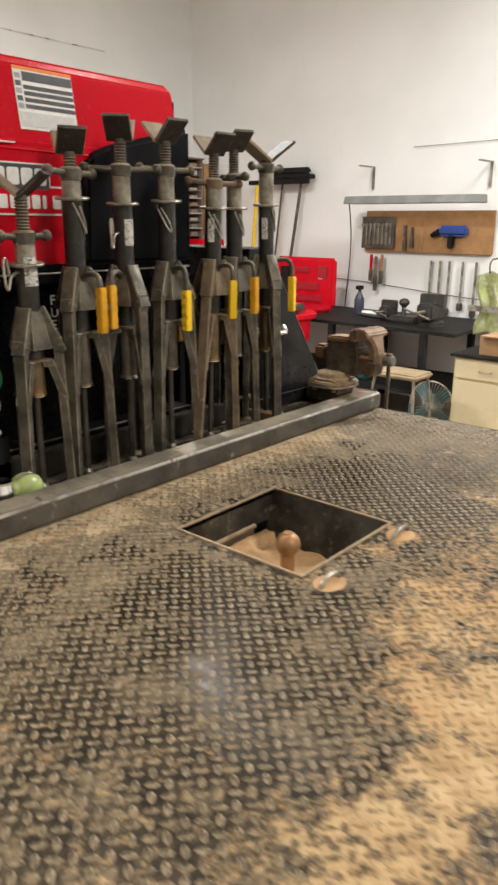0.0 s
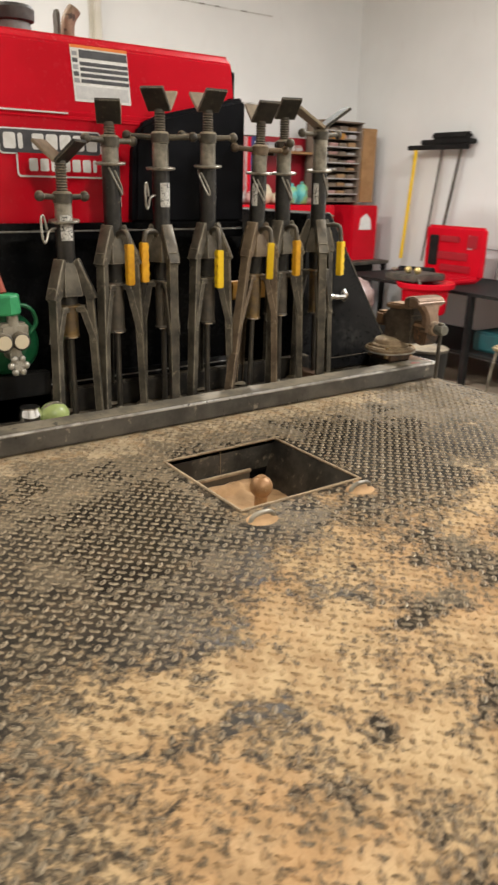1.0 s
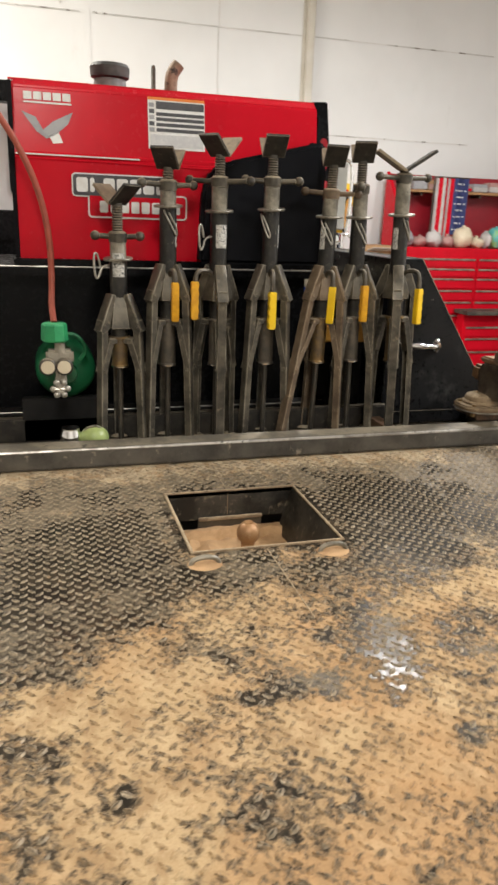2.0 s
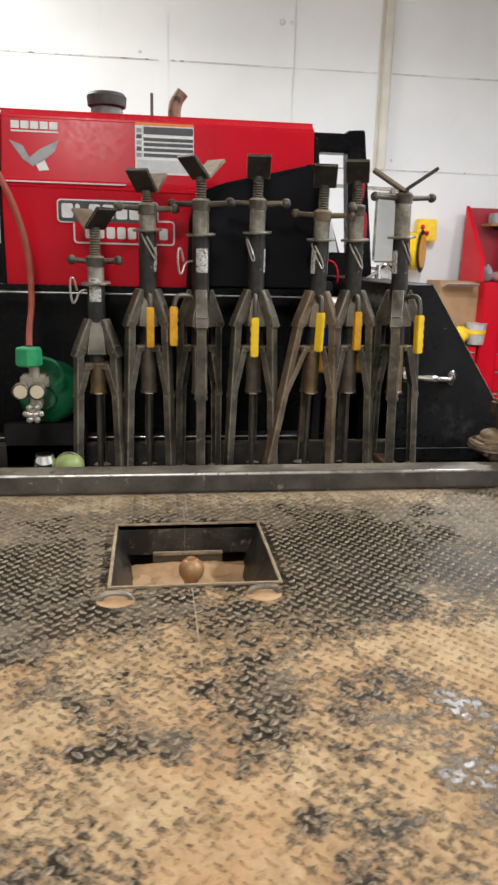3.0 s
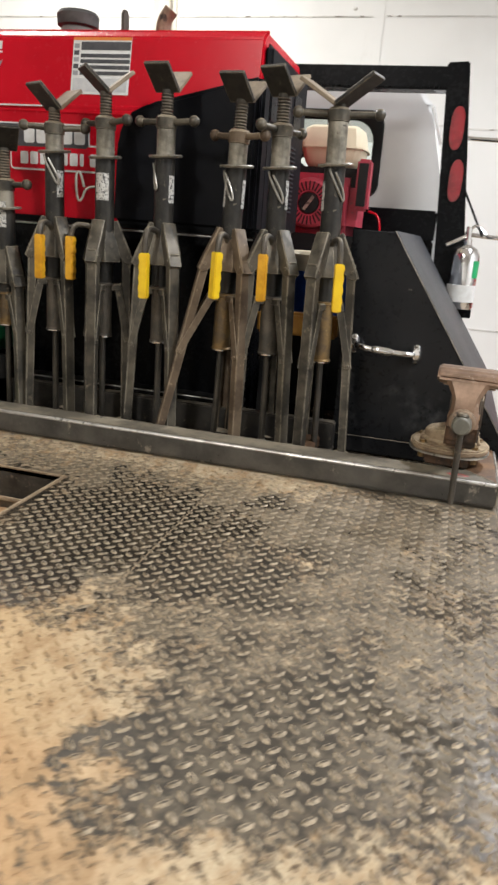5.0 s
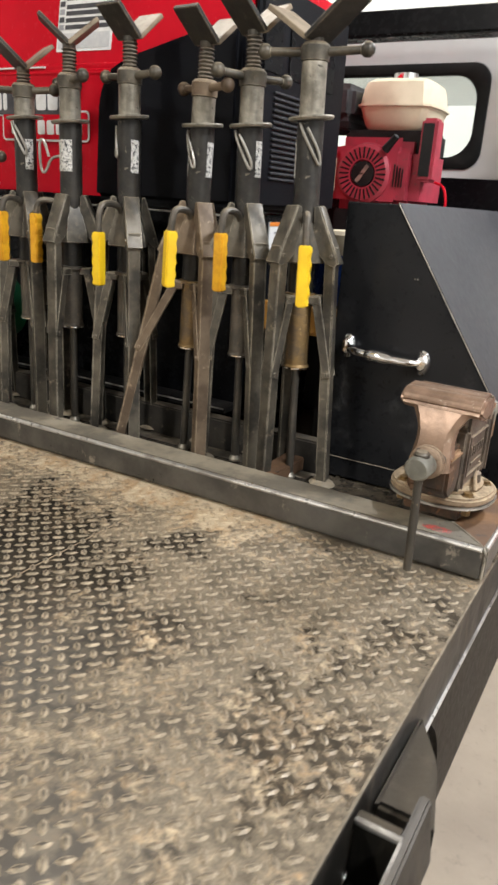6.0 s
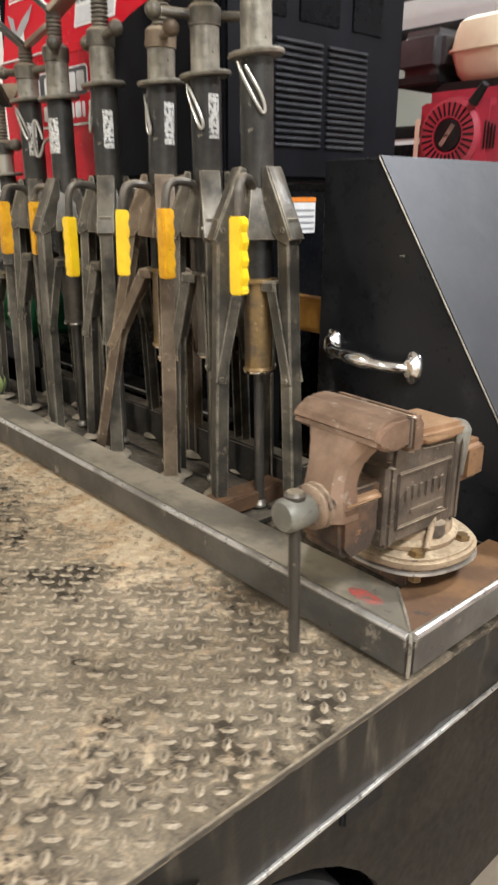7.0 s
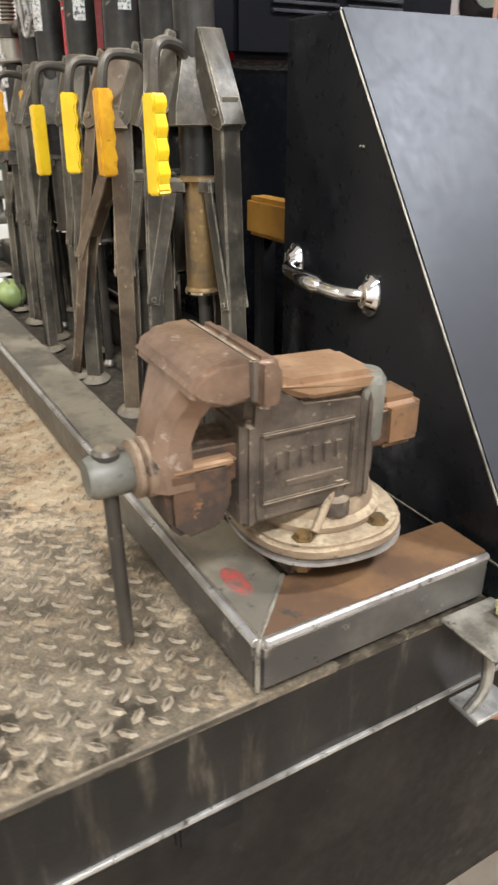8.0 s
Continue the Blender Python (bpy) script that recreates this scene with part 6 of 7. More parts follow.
def pegboard():
    o = thing("pegboard", "brown pegboard hung with hand tools", "pegboard", (6.92, 3.6, 0.5))
    part("board", box(B(), 6.90, 6.93, 2.88, 4.28, 0.53, 0.94, 0.003), PEG, o)
    part("batten", box(B(), 6.893, 6.90, 3.60, 3.64, 0.53, 0.94, 0.002), WOOD, o)
    return o


pegboard()
rack_ = thing("wrench_rack", "rack of steel wrenches hung on the pegboard", "wrench set", (6.88, 4.1, 0.55))
part("panel", box(B(), 6.87, 6.898, 3.92, 4.31, 0.56, 0.88, 0.004), STEEL_DARK, rack_)
for k in range(8):
    y = 3.96 + k * 0.048
    bm = B()
    box(bm, 6.858, 6.868, y - 0.008, y + 0.008, 0.60, 0.80, 0.003)
    lathe(bm, [(0.0, 0), (0.018, 0), (0.018, 0.01), (0.0, 0.01)], 12, pose(6.868, y, 0.80, 0, -90, 0))
    part("wrench", bm, GALV, rack_)
for y, z, lng, mat in ((4.18, 0.50, 0.28, RED), (4.12, 0.48, 0.36, STAND_RUST), (4.05, 0.50, 0.30, WOOD), (3.80, 0.80, 0.26, STEEL_DARK), (3.72, 0.78, 0.2, STEEL_DARK)):
    t = thing("hand_tool", "long-handled hand tool hung under the pegboard" if z < 0.6 else "dark pliers hung on the pegboard", "hand tool", (6.87, y, z - lng), group="hung tools")
    part("shaft", box(B(), 6.865, 6.889, y - 0.014, y + 0.014, z - lng * 0.55, z, 0.005), mat, t)
    part("tip", box(B(), 6.868, 6.886, y - 0.022, y + 0.022, z - lng, z - lng * 0.55, 0.006), STEEL_DARK, t)
for y, lng in ((3.50, 0.46), (3.40, 0.42), (3.30, 0.5), (3.16, 0.44), (3.02, 0.5)):
    t = thing("hanging_wrench", "long steel pipe wrench hung on the wall", "wrench", (6.9, y, 0.46 - lng), group="hung wrenches")
    bm = B()
    box(bm, 6.90, 6.918, y - 0.011, y + 0.011, 0.46 - lng, 0.46, 0.004)
    part("shaft", bm, GALV, t)
    bm = B()
    box(bm, 6.892, 6.92, y - 0.035, y + 0.03, 0.42 - lng, 0.50 - lng, 0.01)
    part("jaw", bm, STEEL_DARK, t)
bt = thing("blue_tool", "blue power tool hung on the pegboard", "power tool", (6.87, 3.25, 0.75))
part("body", box(B(), 6.83, 6.895, 3.12, 3.42, 0.70, 0.80, 0.025, 3), BLUE, bt)
part("nose", rod(B(), (6.86, 3.42, 0.74), (6.86, 3.50, 0.70), 0.03, 0.02), BLACK_DULL, bt)
part("grip", box(B(), 6.84, 6.89, 3.26, 3.32, 0.58, 0.71, 0.012), BLACK_DULL, bt)

lf = thing("shop_light", "long grey shop light fixture hung above the bench", "light fixture", (6.6, 3.6, 1.0))
part("housing", prism(B(), [(6.52, 1.0), (6.70, 1.0), (6.67, 1.075), (6.55, 1.075)], "y", 2.88, 4.34, 0.006), worn("dusty_grey_enamel", (0.17, 0.175, 0.165), (0.22, 0.225, 0.21), rough=0.5), lf)
for y in (3.0, 4.2):
    part("hanger", tube(B(), [(6.67, y, 1.04), (6.945, y, 1.04)], 0.006, 6), STEEL_DARK, lf)
part("cord", tube(B(), [(6.62, 4.34, 1.03), (6.75, 4.40, 0.98), (6.90, 4.45, 0.6), (6.92, 4.50, 0.1), (6.90, 4.5, -0.08)], 0.006, 6, 2), BLACK_DULL, lf)
for y in (4.245, 2.978):
    br = thing("shelf_bracket", "grey steel bracket screwed to the wall", "bracket", (6.93, y, 1.2), group="wall brackets")
    bm = B()
    box(bm, 6.65, 6.945, y - 0.012, y + 0.012, 1.365, 1.38, 0.002)
    box(bm, 6.93, 6.946, y - 0.012, y + 0.012, 1.15, 1.38, 0.002)
    part("arm", bm, GALV, br)
solo("wall_conduit", tube(B(), [(6.935, 2.0, 1.585), (6.935, 3.0, 1.56), (6.935, 3.8, 1.545)], 0.003, 6), GALV, "thin grey cable run on the wall", "cable")
solo("bench_cable", tube(B(), [(6.93, 5.0, 0.24), (6.93, 4.2, 0.20), (6.93, 3.4, 0.13), (6.93, 2.9, 0.10)], 0.0035, 6), BLACK_DULL, "black cable run along the wall", "cable")

moved(standing, 0, -0.09, -0.10)
standing = set(scene.objects)

oc = thing("red_case", "open red moulded tool case standing on the bench", "tool case", (6.4, 4.75, -0.085))
part("lid", box(B(), 6.46, 6.54, 4.42, 5.20, -0.06, 0.46, 0.03, 3), RED, oc)
part("tray", box(B(), 6.0, 6.46, 4.42, 5.20, -0.085, -0.02, 0.02, 3), RED, oc)
for y0, y1, z0, z1 in ((4.50, 4.62, 0.25, 0.38), (4.72, 4.98, 0.30, 0.36), (4.60, 5.0, 0.12, 0.2), (4.55, 4.95, 0.0, 0.07)):
    part("moulded_pocket", box(B(), 6.445, 6.465, y0, y1, z0, z1, 0.008), worn("dark_red_pocket", (0.34, 0.01, 0.02), (0.3, 0.01, 0.02), rough=0.4), oc)
part("pocket_tool", box(B(), 6.44, 6.47, 5.0, 5.12, 0.05, 0.36, 0.01), BLACK_DULL, oc)
part("pocket_label", box(B(), 6.455, 6.462, 4.56, 4.62, 0.24, 0.38, 0.002), WHITE, oc)
nz = thing("drill", "black drill lying on the bench", "drill", (6.0, 4.8, -0.02))
part("body", rod(B(), (5.95, 4.60, 0.03), (5.95, 5.05, 0.02), 0.05, 0.04), BLACK_DULL, nz)
part("chuck", rod(B(), (5.95, 5.05, 0.02), (5.95, 5.15, 0.02), 0.025, 0.015), GALV, nz)
part("handle", box(B(), 5.92, 5.98, 4.62, 4.70, -0.085, 0.03, 0.01), BLACK_DULL, nz)
sp = thing("spray_bottle", "dark spray bottle standing on the bench", "bottle", (6.5, 4.15, -0.085))
part("bottle", lathe(B(), [(0.05, -0.085), (0.052, 0.06), (0.03, 0.11), (0.018, 0.13), (0.018, 0.16), (0.0, 0.16)], 18, Matrix.Translation((6.5, 4.12, 0))), worn("navy_plastic", (0.03, 0.035, 0.06), (0.05, 0.05, 0.08), rough=0.4), sp)
part("trigger", box(B(), 6.46, 6.53, 4.09, 4.15, 0.16, 0.20, 0.006), BLACK_DULL, sp)
sp2 = thing("white_bottle", "white plastic bottle lying on the bench", "bottle", (6.35, 3.85, -0.085))
part("bottle", rod(B(), (6.3, 3.75, -0.05), (6.3, 3.95, -0.05), 0.035, 0.03), WHITE, sp2)
part("cap", rod(B(), (6.3, 3.73, -0.05), (6.3, 3.75, -0.05), 0.02, 0.02), RED, sp2)

moved(standing, 0, -0.14, -0.10)
standing = set(scene.objects)

# brooms hung from the wall rail
bh = thing("push_broom", "push broom with black bristles hung head up", "broom", (6.85, 5.5, 0.0))
part("head", box(B(), 6.78, 6.92, 5.08, 5.75, 1.25, 1.30, 0.01), BLACK_DULL, bh)
part("bristles", box(B(), 6.80, 6.90, 5.12, 5.62, 1.30, 1.37, 0.02, 2), BLACK_DULL, bh)
part("pole", rod(B(), (6.86, 5.22, 1.28), (6.80, 5.36, 0.1), 0.018), STEEL_DARK, bh)
sq = thing("floor_squeegee", "black floor squeegee with a yellow pole hung on the wall", "squeegee", (6.8, 5.9, -0.05))
part("blade", box(B(), 6.76, 6.80, 5.07, 5.92, 1.195, 1.245, 0.006), BLACK_DULL, sq)
part("pole", rod(B(), (6.78, 5.80, 1.20), (6.84, 5.95, 0.0), 0.02), YELLOW_BRIGHT, sq)
hk = thing("iron_bar", "thin dark iron bar leaning on the wall", "bar", (6.85, 5.5, 0.0))
part("shaft", rod(B(), (6.90, 5.52, 1.27), (6.82, 5.60, 0.0), 0.012), STEEL_DARK, hk)

moved(standing, 0, -0.20, -0.07)
standing = set(scene.objects)


def cabinet():
    o = thing("low_cabinet", "cream painted low cabinet with a worn dark top", "cabinet", (5.7, 1.9, BENCH_FOOT))
    part("body", box(B(), 5.40, 5.98, 1.35, 2.39, BENCH_FOOT + 0.04, -0.20, 0.006), CREAM_CAB, o)
    part("plinth", box(B(), 5.43, 5.98, 1.37, 2.37, BENCH_FOOT, BENCH_FOOT + 0.04), BLACK_DULL, o)
    part("top", box(B(), 5.37, 6.0, 1.32, 2.42, -0.192, -0.17, 0.004), BLACK_DULL, o)
    for y0, y1 in ((1.37, 1.86), (1.88, 2.37)):
        d = part("drawer", box(B(), 5.385, 5.40, y0, y1, -0.36, -0.22, 0.004), CREAM_CAB, o)
        part("pull", tube(B(), [(5.385, (y0 + y1) / 2 - 0.05, -0.29), (5.365, (y0 + y1) / 2 - 0.04, -0.29), (5.365, (y0 + y1) / 2 + 0.04, -0.29), (5.385, (y0 + y1) / 2 + 0.05, -0.29)], 0.005, 8, 1), GALV, d)
        part("door", box(B(), 5.385, 5.40, y0, y1, BENCH_FOOT + 0.06, -0.38, 0.004), CREAM_CAB, o)
    return o


cabinet()
cb = thing("carton", "small open cardboard carton on the cream cabinet", "carton", (5.6, 2.1, -0.17))
part("box", box(B(), 5.45, 5.75, 1.75, 2.22, -0.17, -0.02, 0.004), CARD, cb)
part("flap", box(B(), 5.40, 5.46, 1.76, 2.20, -0.022, -0.012, 0.001, 1), CARD, cb)
hv = thing("safety_vest", "folded hi-vis green safety vest with grey tape, hung", "vest", (6.05, 2.3, -0.15))
bm = B()
n = 14
grid = [[bm.verts.new((6.05 + 0.022 * math.sin(i * 0.9) + 0.012 * math.sin(j * 0.5 + i * 0.6), 2.28 + (0.22 + 0.10 * abs(j / n - 0.4)) * i / n + 0.015 * math.sin(j * 0.7), -0.06 + 0.50 * j / n - 0.10 * abs(i / n - 0.5))) for j in range(n + 1)] for i in range(n + 1)]
for i in range(n):
    for j in range(n):
        bm.faces.new((grid[i][j], grid[i + 1][j], grid[i + 1][j + 1], grid[i][j + 1]))
part("cloth", bm, HI_VIS, hv)
part("grey_tape", box(B(), 5.985, 5.995, 2.30, 2.58, 0.10, 0.15, 0.002), GALV, hv)
part("hook", tube(B(), [(6.05, 2.44, 0.42), (6.03, 2.44, 0.50), (6.1, 2.44, 0.54), (6.94, 2.44, 0.54)], 0.008, 8, 1), STEEL_DARK, hv)


def shop_fan():
    o = thing("floor_fan", "round wire-guarded floor fan with teal motor", "fan", (5.75, 2.75, BENCH_FOOT))
    c = Vector((5.55, 2.63, -0.66))
    R = 0.20
    bm = B()
    tube(bm, [c + Vector((0, R * math.cos(a), R * math.sin(a))) for a in [2 * math.pi * k / 28 for k in range(29)]], 0.008, 8)
    part("guard_ring", bm, GALV, o)
    for k in range(20):
        a = math.pi * k / 20
        part("guard_wire", tube(B(), [c + Vector((0, -R * math.cos(a), -R * math.sin(a))), c + Vector((-0.05, 0, 0)), c + Vector((0, R * math.cos(a), R * math.sin(a)))], 0.0022, 6, 1), GALV, o)
    part("motor", rod(B(), c + Vector((0.0, 0, 0)), c + Vector((0.14, 0, 0)), 0.07), TEAL, o)
    for k in range(4):
        part("blade", box(B(), -0.012, 0.0, 0.03, 0.19, -0.05, 0.05, 0.003, 1, Matrix.Translation(c + Vector((0.03, 0, 0))) @ pose(0, 0, 0, 45 + 90 * k, 0, 0) @ pose(0, 0, 0, 0, 25, 0)), TEAL, o)
    part("foot_bar", tube(B(), [c + Vector((0, -0.2, -0.02)), c + Vector((0, -0.2, -0.305)), c + Vector((0, 0.2, -0.305)), c + Vector((0, 0.2, -0.02))], 0.012, 8, 1), TEAL, o)
    return o


shop_fan()
solo("teal_toolbox", box(B(), 6.0, 6.35, 3.55, 3.92, -0.65, -0.46, 0.02), TEAL, "teal metal toolbox on the bench's lower shelf", "tool box")
sb = thing("step_stool", "tan padded step stool with bent steel legs", "stool", (4.8, 2.53, BENCH_FOOT))
part("seat", box(B(), 4.66, 4.94, 2.34, 2.73, -0.285, -0.245, 0.015, 3), worn("tan_vinyl", (0.30, 0.23, 0.13), (0.24, 0.18, 0.10), (0.14, 0.11, 0.07), rough=0.6, scale=9), sb, "worn tan seat")
for sx, sy in ((-1, -1), (-1, 1), (1, -1), (1, 1)):
    part("leg", tube(B(), [(4.80 + sx * 0.11, 2.535 + sy * 0.16, -0.287), (4.80 + sx * 0.13, 2.535 + sy * 0.18, -0.45), (4.80 + sx * 0.17, 2.535 + sy * 0.20, BENCH_FOOT)], 0.011, 8, 1), GALV, sb)
part("rung", rod(B(), (4.66, 2.35, -0.62), (4.66, 2.72, -0.62), 0.009, seg=8), GALV, sb)
kn = thing("greasy_casting", "dark greasy machine casting with a round knob", "machine part", (6.2, 3.22, -0.085))
part("block", box(B(), 6.10, 6.30, 3.12, 3.42, -0.085, -0.02, 0.02, 2), BENCH_IRON, kn)
part("stem", lathe(B(), [(0.03, -0.02), (0.022, 0.0), (0.022, 0.06), (0.03, 0.07)], 14, Matrix.Translation((6.2, 3.30, 0))), BENCH_IRON, kn)
part("knob", ball(B(), (6.2, 3.30, 0.10), 0.050, 1, 1, 0.8), BENCH_IRON, kn)
part("handle_bar", rod(B(), (6.12, 3.42, -0.05), (6.08, 3.72, -0.03), 0.016, seg=10), BENCH_IRON, kn)
moved(standing, 0, 0, -0.10)


# ---- against the far wall ----
CX0, CX1, CTOP = 4.42, 6.06, 0.52


def tool_chest():
    o = thing("tool_chest", "red steel tool chest with rows of drawers and its lid up", "tool chest", (5.3, 6.3, FLOOR))
    part("body", box(B(), CX0, CX1, 6.10, 6.65, -0.86, CTOP, 0.01), RED, o)
    for x in (CX0 + 0.1, CX1 - 0.1):
        part("caster", lathe(B(), [(0.0, -0.02), (0.055, -0.02), (0.06, 0), (0.055, 0.02), (0.0, 0.02)], 16, pose(x, 6.2, FLOOR + 0.06, 0, 90, 0)), RUBBER, o)
    mid = (CX0 + CX1) / 2
    for x0, x1 in ((CX0 + 0.18, mid - 0.015), (mid + 0.015, CX1 - 0.03)):
        z = -0.82
        for h in (0.27, 0.22, 0.18, 0.14, 0.12, 0.12, 0.10, 0.10):
            d = part("drawer", box(B(), x0, x1, 6.082, 6.10, z, z + h - 0.012, 0.004), RED, o)
            part("pull_strip", box(B(), x0 + 0.01, x1 - 0.01, 6.068, 6.082, z + h - 0.034, z + h - 0.016, 0.003), GALV, d)
            z += h
    part("lid", box(B(), CX0, CX1, 6.60, 6.65, CTOP, 1.24, 0.01, 2, None), worn("red_lid_inside", (0.30, 0.01, 0.02), (0.26, 0.01, 0.02), rough=0.4), o)
    part("lid_side", prism(B(), [(6.62, CTOP), (6.62, 1.26), (6.16, 0.74), (6.14, CTOP)], "x", CX0 - 0.04, CX0, 0.003), RED, o)
    return o


tool_chest()
sc = thing("side_locker", "small red steel locker with a pale badge", "locker", (6.35, 6.3, FLOOR))
part("body", box(B(), 6.145, 6.56, 6.02, 6.65, -0.11, 0.57, 0.012), RED, sc)
part("door", box(B(), 6.16, 6.545, 6.008, 6.02, -0.095, 0.555, 0.004), RED, sc)
part("badge", prism(B(), [(6.26, 0.30), (6.45, 0.30), (6.43, 0.42), (6.36, 0.48), (6.28, 0.43)], "y", 6.002, 6.008), WHITE, sc, "pale worn badge")
part("plinth", box(B(), 6.12, 6.58, 6.05, 6.65, FLOOR + 0.05, -0.11, 0.006), BLACK_DULL, sc)
sc.matrix_basis = Matrix.Translation((0.08, -0.03, -0.05)) @ sc.matrix_basis
solo("paper_note", box(B(), 5.66, 5.86, 6.055, 6.058, -0.06, 0.18), WHITE, "white paper note stuck on a drawer", "note")

rnd = random.Random(11)
sh = thing("wall_shelf", "brown wooden wall shelf above the tool chest", "shelf", (5.2, 6.5, 0.98))
part("board", box(B(), 4.55, 6.25, 6.38, 6.78, 1.06, 1.085, 0.003), WOOD, sh)
for x in (4.7, 5.4, 6.1):
    part("bracket", box(B(), x - 0.012, x + 0.012, 6.42, 6.79, 1.03, 1.06, 0.002), STEEL_DARK, sh)
MUTED = worn("muted_pink", (0.42, 0.25, 0.22), (0.36, 0.2, 0.18), rough=0.6, scale=12)
DULL = worn("dull_brown", (0.17, 0.13, 0.10), (0.22, 0.17, 0.12), rough=0.7, scale=12)
PALE = worn("pale_grey_plastic", (0.48, 0.46, 0.44), (0.40, 0.38, 0.36), rough=0.5, scale=12)
TURQ = worn("turquoise_bag", (0.10, 0.42, 0.42), (0.25, 0.45, 0.15), rough=0.5, scale=9)
pal = [RED, PALE, CARD, MUTED, CREAM, DULL, DULL, GREY_PRINT, MUTED, PALE]
x = 4.6
while x < 5.8:
    w = rnd.uniform(0.10, 0.26)
    h = rnd.uniform(0.05, 0.14)
    o = thing("packet", "small packet standing on the wall shelf", "packet", (x + w / 2, 6.5, 1.085), group="goods on the wall shelf")
    part("box", box(B(), x, x + w - 0.012, 6.42, 6.56, 1.085, 1.085 + h, 0.01), pal[rnd.randrange(10)], o)
    part("band", box(B(), x + 0.004, x + w - 0.016, 6.417, 6.42, 1.095, 1.085 + h * 0.6), pal[rnd.randrange(10)], o)
    x += w
x = CX0 + 0.05
k = 0
while x < CX1 - 0.1:
    w = rnd.uniform(0.10, 0.24)
    h = rnd.uniform(0.08, 0.26)
    tint = TURQ if 5.45 < x < 5.75 else pal[rnd.randrange(10)]
    o = thing("bag", "bag of small parts on the tool chest", "bag", (x + w / 2, 6.3, CTOP), group="clutter on the tool chest")
    bm = B()
    ball(bm, (x + w / 2, 6.30, CTOP + h * 0.42), 0.5, w * 0.95, 0.2, h, 14)
    for v in bm.verts:
        d = noise.noise_vector(v.co * 14.0) * 0.02
        v.co = (v.co.x + d.x, v.co.y + d.y, max(CTOP, v.co.z + d.z))
    part("sack", bm, tint, o)
    part("knot", ball(B(), (x + w / 2, 6.29, CTOP + h * 0.92), 0.018, seg=8), tint, o)
    x += w * 0.9
    k += 1


def flag():
    o = thing("hanging_flag", "draped red, white and blue cloth flag with white dots", "flag", (4.95, 6.35, 0.5))
    def cloth(x0, x1, z0, z1, mat, name, up=0.0):
        bm = B()
        n, m = 10, 12
        g = [[bm.verts.new((x0 + (x1 - x0) * i / n, 6.36 - up + 0.02 * math.sin((x0 + (x1 - x0) * i / n) * 42), z0 + (z1 - z0) * j / m)) for j in range(m + 1)] for i in range(n + 1)]
        for i in range(n):
            for j in range(m):
                bm.faces.new((g[i][j], g[i + 1][j], g[i + 1][j + 1], g[i][j + 1]))
        bmesh.ops.solidify(bm, geom=bm.faces[:], thickness=0.003)
        return part(name, bm, mat, o)
    for k in range(6):
        cloth(4.66 + 0.034 * k, 4.66 + 0.034 * (k + 1), 0.52, 1.16, RED if k % 2 else PALE, "stripe")
    navy = cloth(4.864, 5.03, 0.60, 1.16, worn("navy_cloth", (0.02, 0.03, 0.11), (0.03, 0.04, 0.14), rough=0.8, scale=20), "navy_field")
    for i in range(4):
        for j in range(8):
            x = 4.885 + 0.04 * i + (0.02 if j % 2 else 0)
            if x < 5.02:
                part("dot", ball(B(), (x, 6.352 + 0.02 * math.sin(x * 42), 0.65 + 0.065 * j), 0.009, 1, 0.4, 1, 8), WHITE, navy)
    part("hanger", rod(B(), (4.64, 6.37, 1.165), (5.05, 6.37, 1.165), 0.008), STEEL_DARK, o)
    part("hanger_post", rod(B(), (4.64, 6.37, CTOP), (4.64, 6.37, 1.17), 0.008), STEEL_DARK, o)
    o.matrix_basis = Matrix.Translation((0.17, 0, 0.05)) @ o.matrix_basis
    return o


flag()


def drawer_unit():
    o = thing("parts_organizer", "brown-grey organizer of small trays stacked with parts", "organizer", (6.2, 6.5, 0.57))
    part("back", box(B(), 5.87, 6.48, 6.66, 6.69, 0.57, 1.46), STEEL_DARK, o)
    for x in (5.87, 6.46):
        part("upright", box(B(), x, x + 0.02, 6.40, 6.66, 0.57, 1.46, 0.002), DULL, o)
    part("top", box(B(), 5.86, 6.49, 6.38, 6.68, 1.46, 1.475, 0.002), DULL, o)
    for k in range(10):
        z = 0.60 + k * 0.085
        part("tray", box(B(), 5.89, 6.46, 6.42 - 0.02 * (k % 2), 6.66, z, z + 0.012, 0.002), PALE if k % 2 else DULL, o)
        for j in range(4):
            part("bin", box(B(), 5.90 + j * 0.14, 6.02 + j * 0.14, 6.45, 6.64, z + 0.012, z + 0.035 + 0.03 * rnd.random(), 0.006), (DULL, DULL, MUTED, CARD, PALE, DULL)[rnd.randrange(6)], o)
    part("amber_bin", box(B(), 6.02, 6.22, 6.40, 6.62, 1.285, 1.35, 0.01), AMBER, o)
    part("side_board", box(B(), 6.50, 6.72, 6.40, 6.425, 0.60, 1.42, 0.004), WOOD, o, "plain brown board")
    o.matrix_basis = Matrix.Translation((0.05, -0.17, -0.05)) @ o.matrix_basis
    return o


drawer_unit()


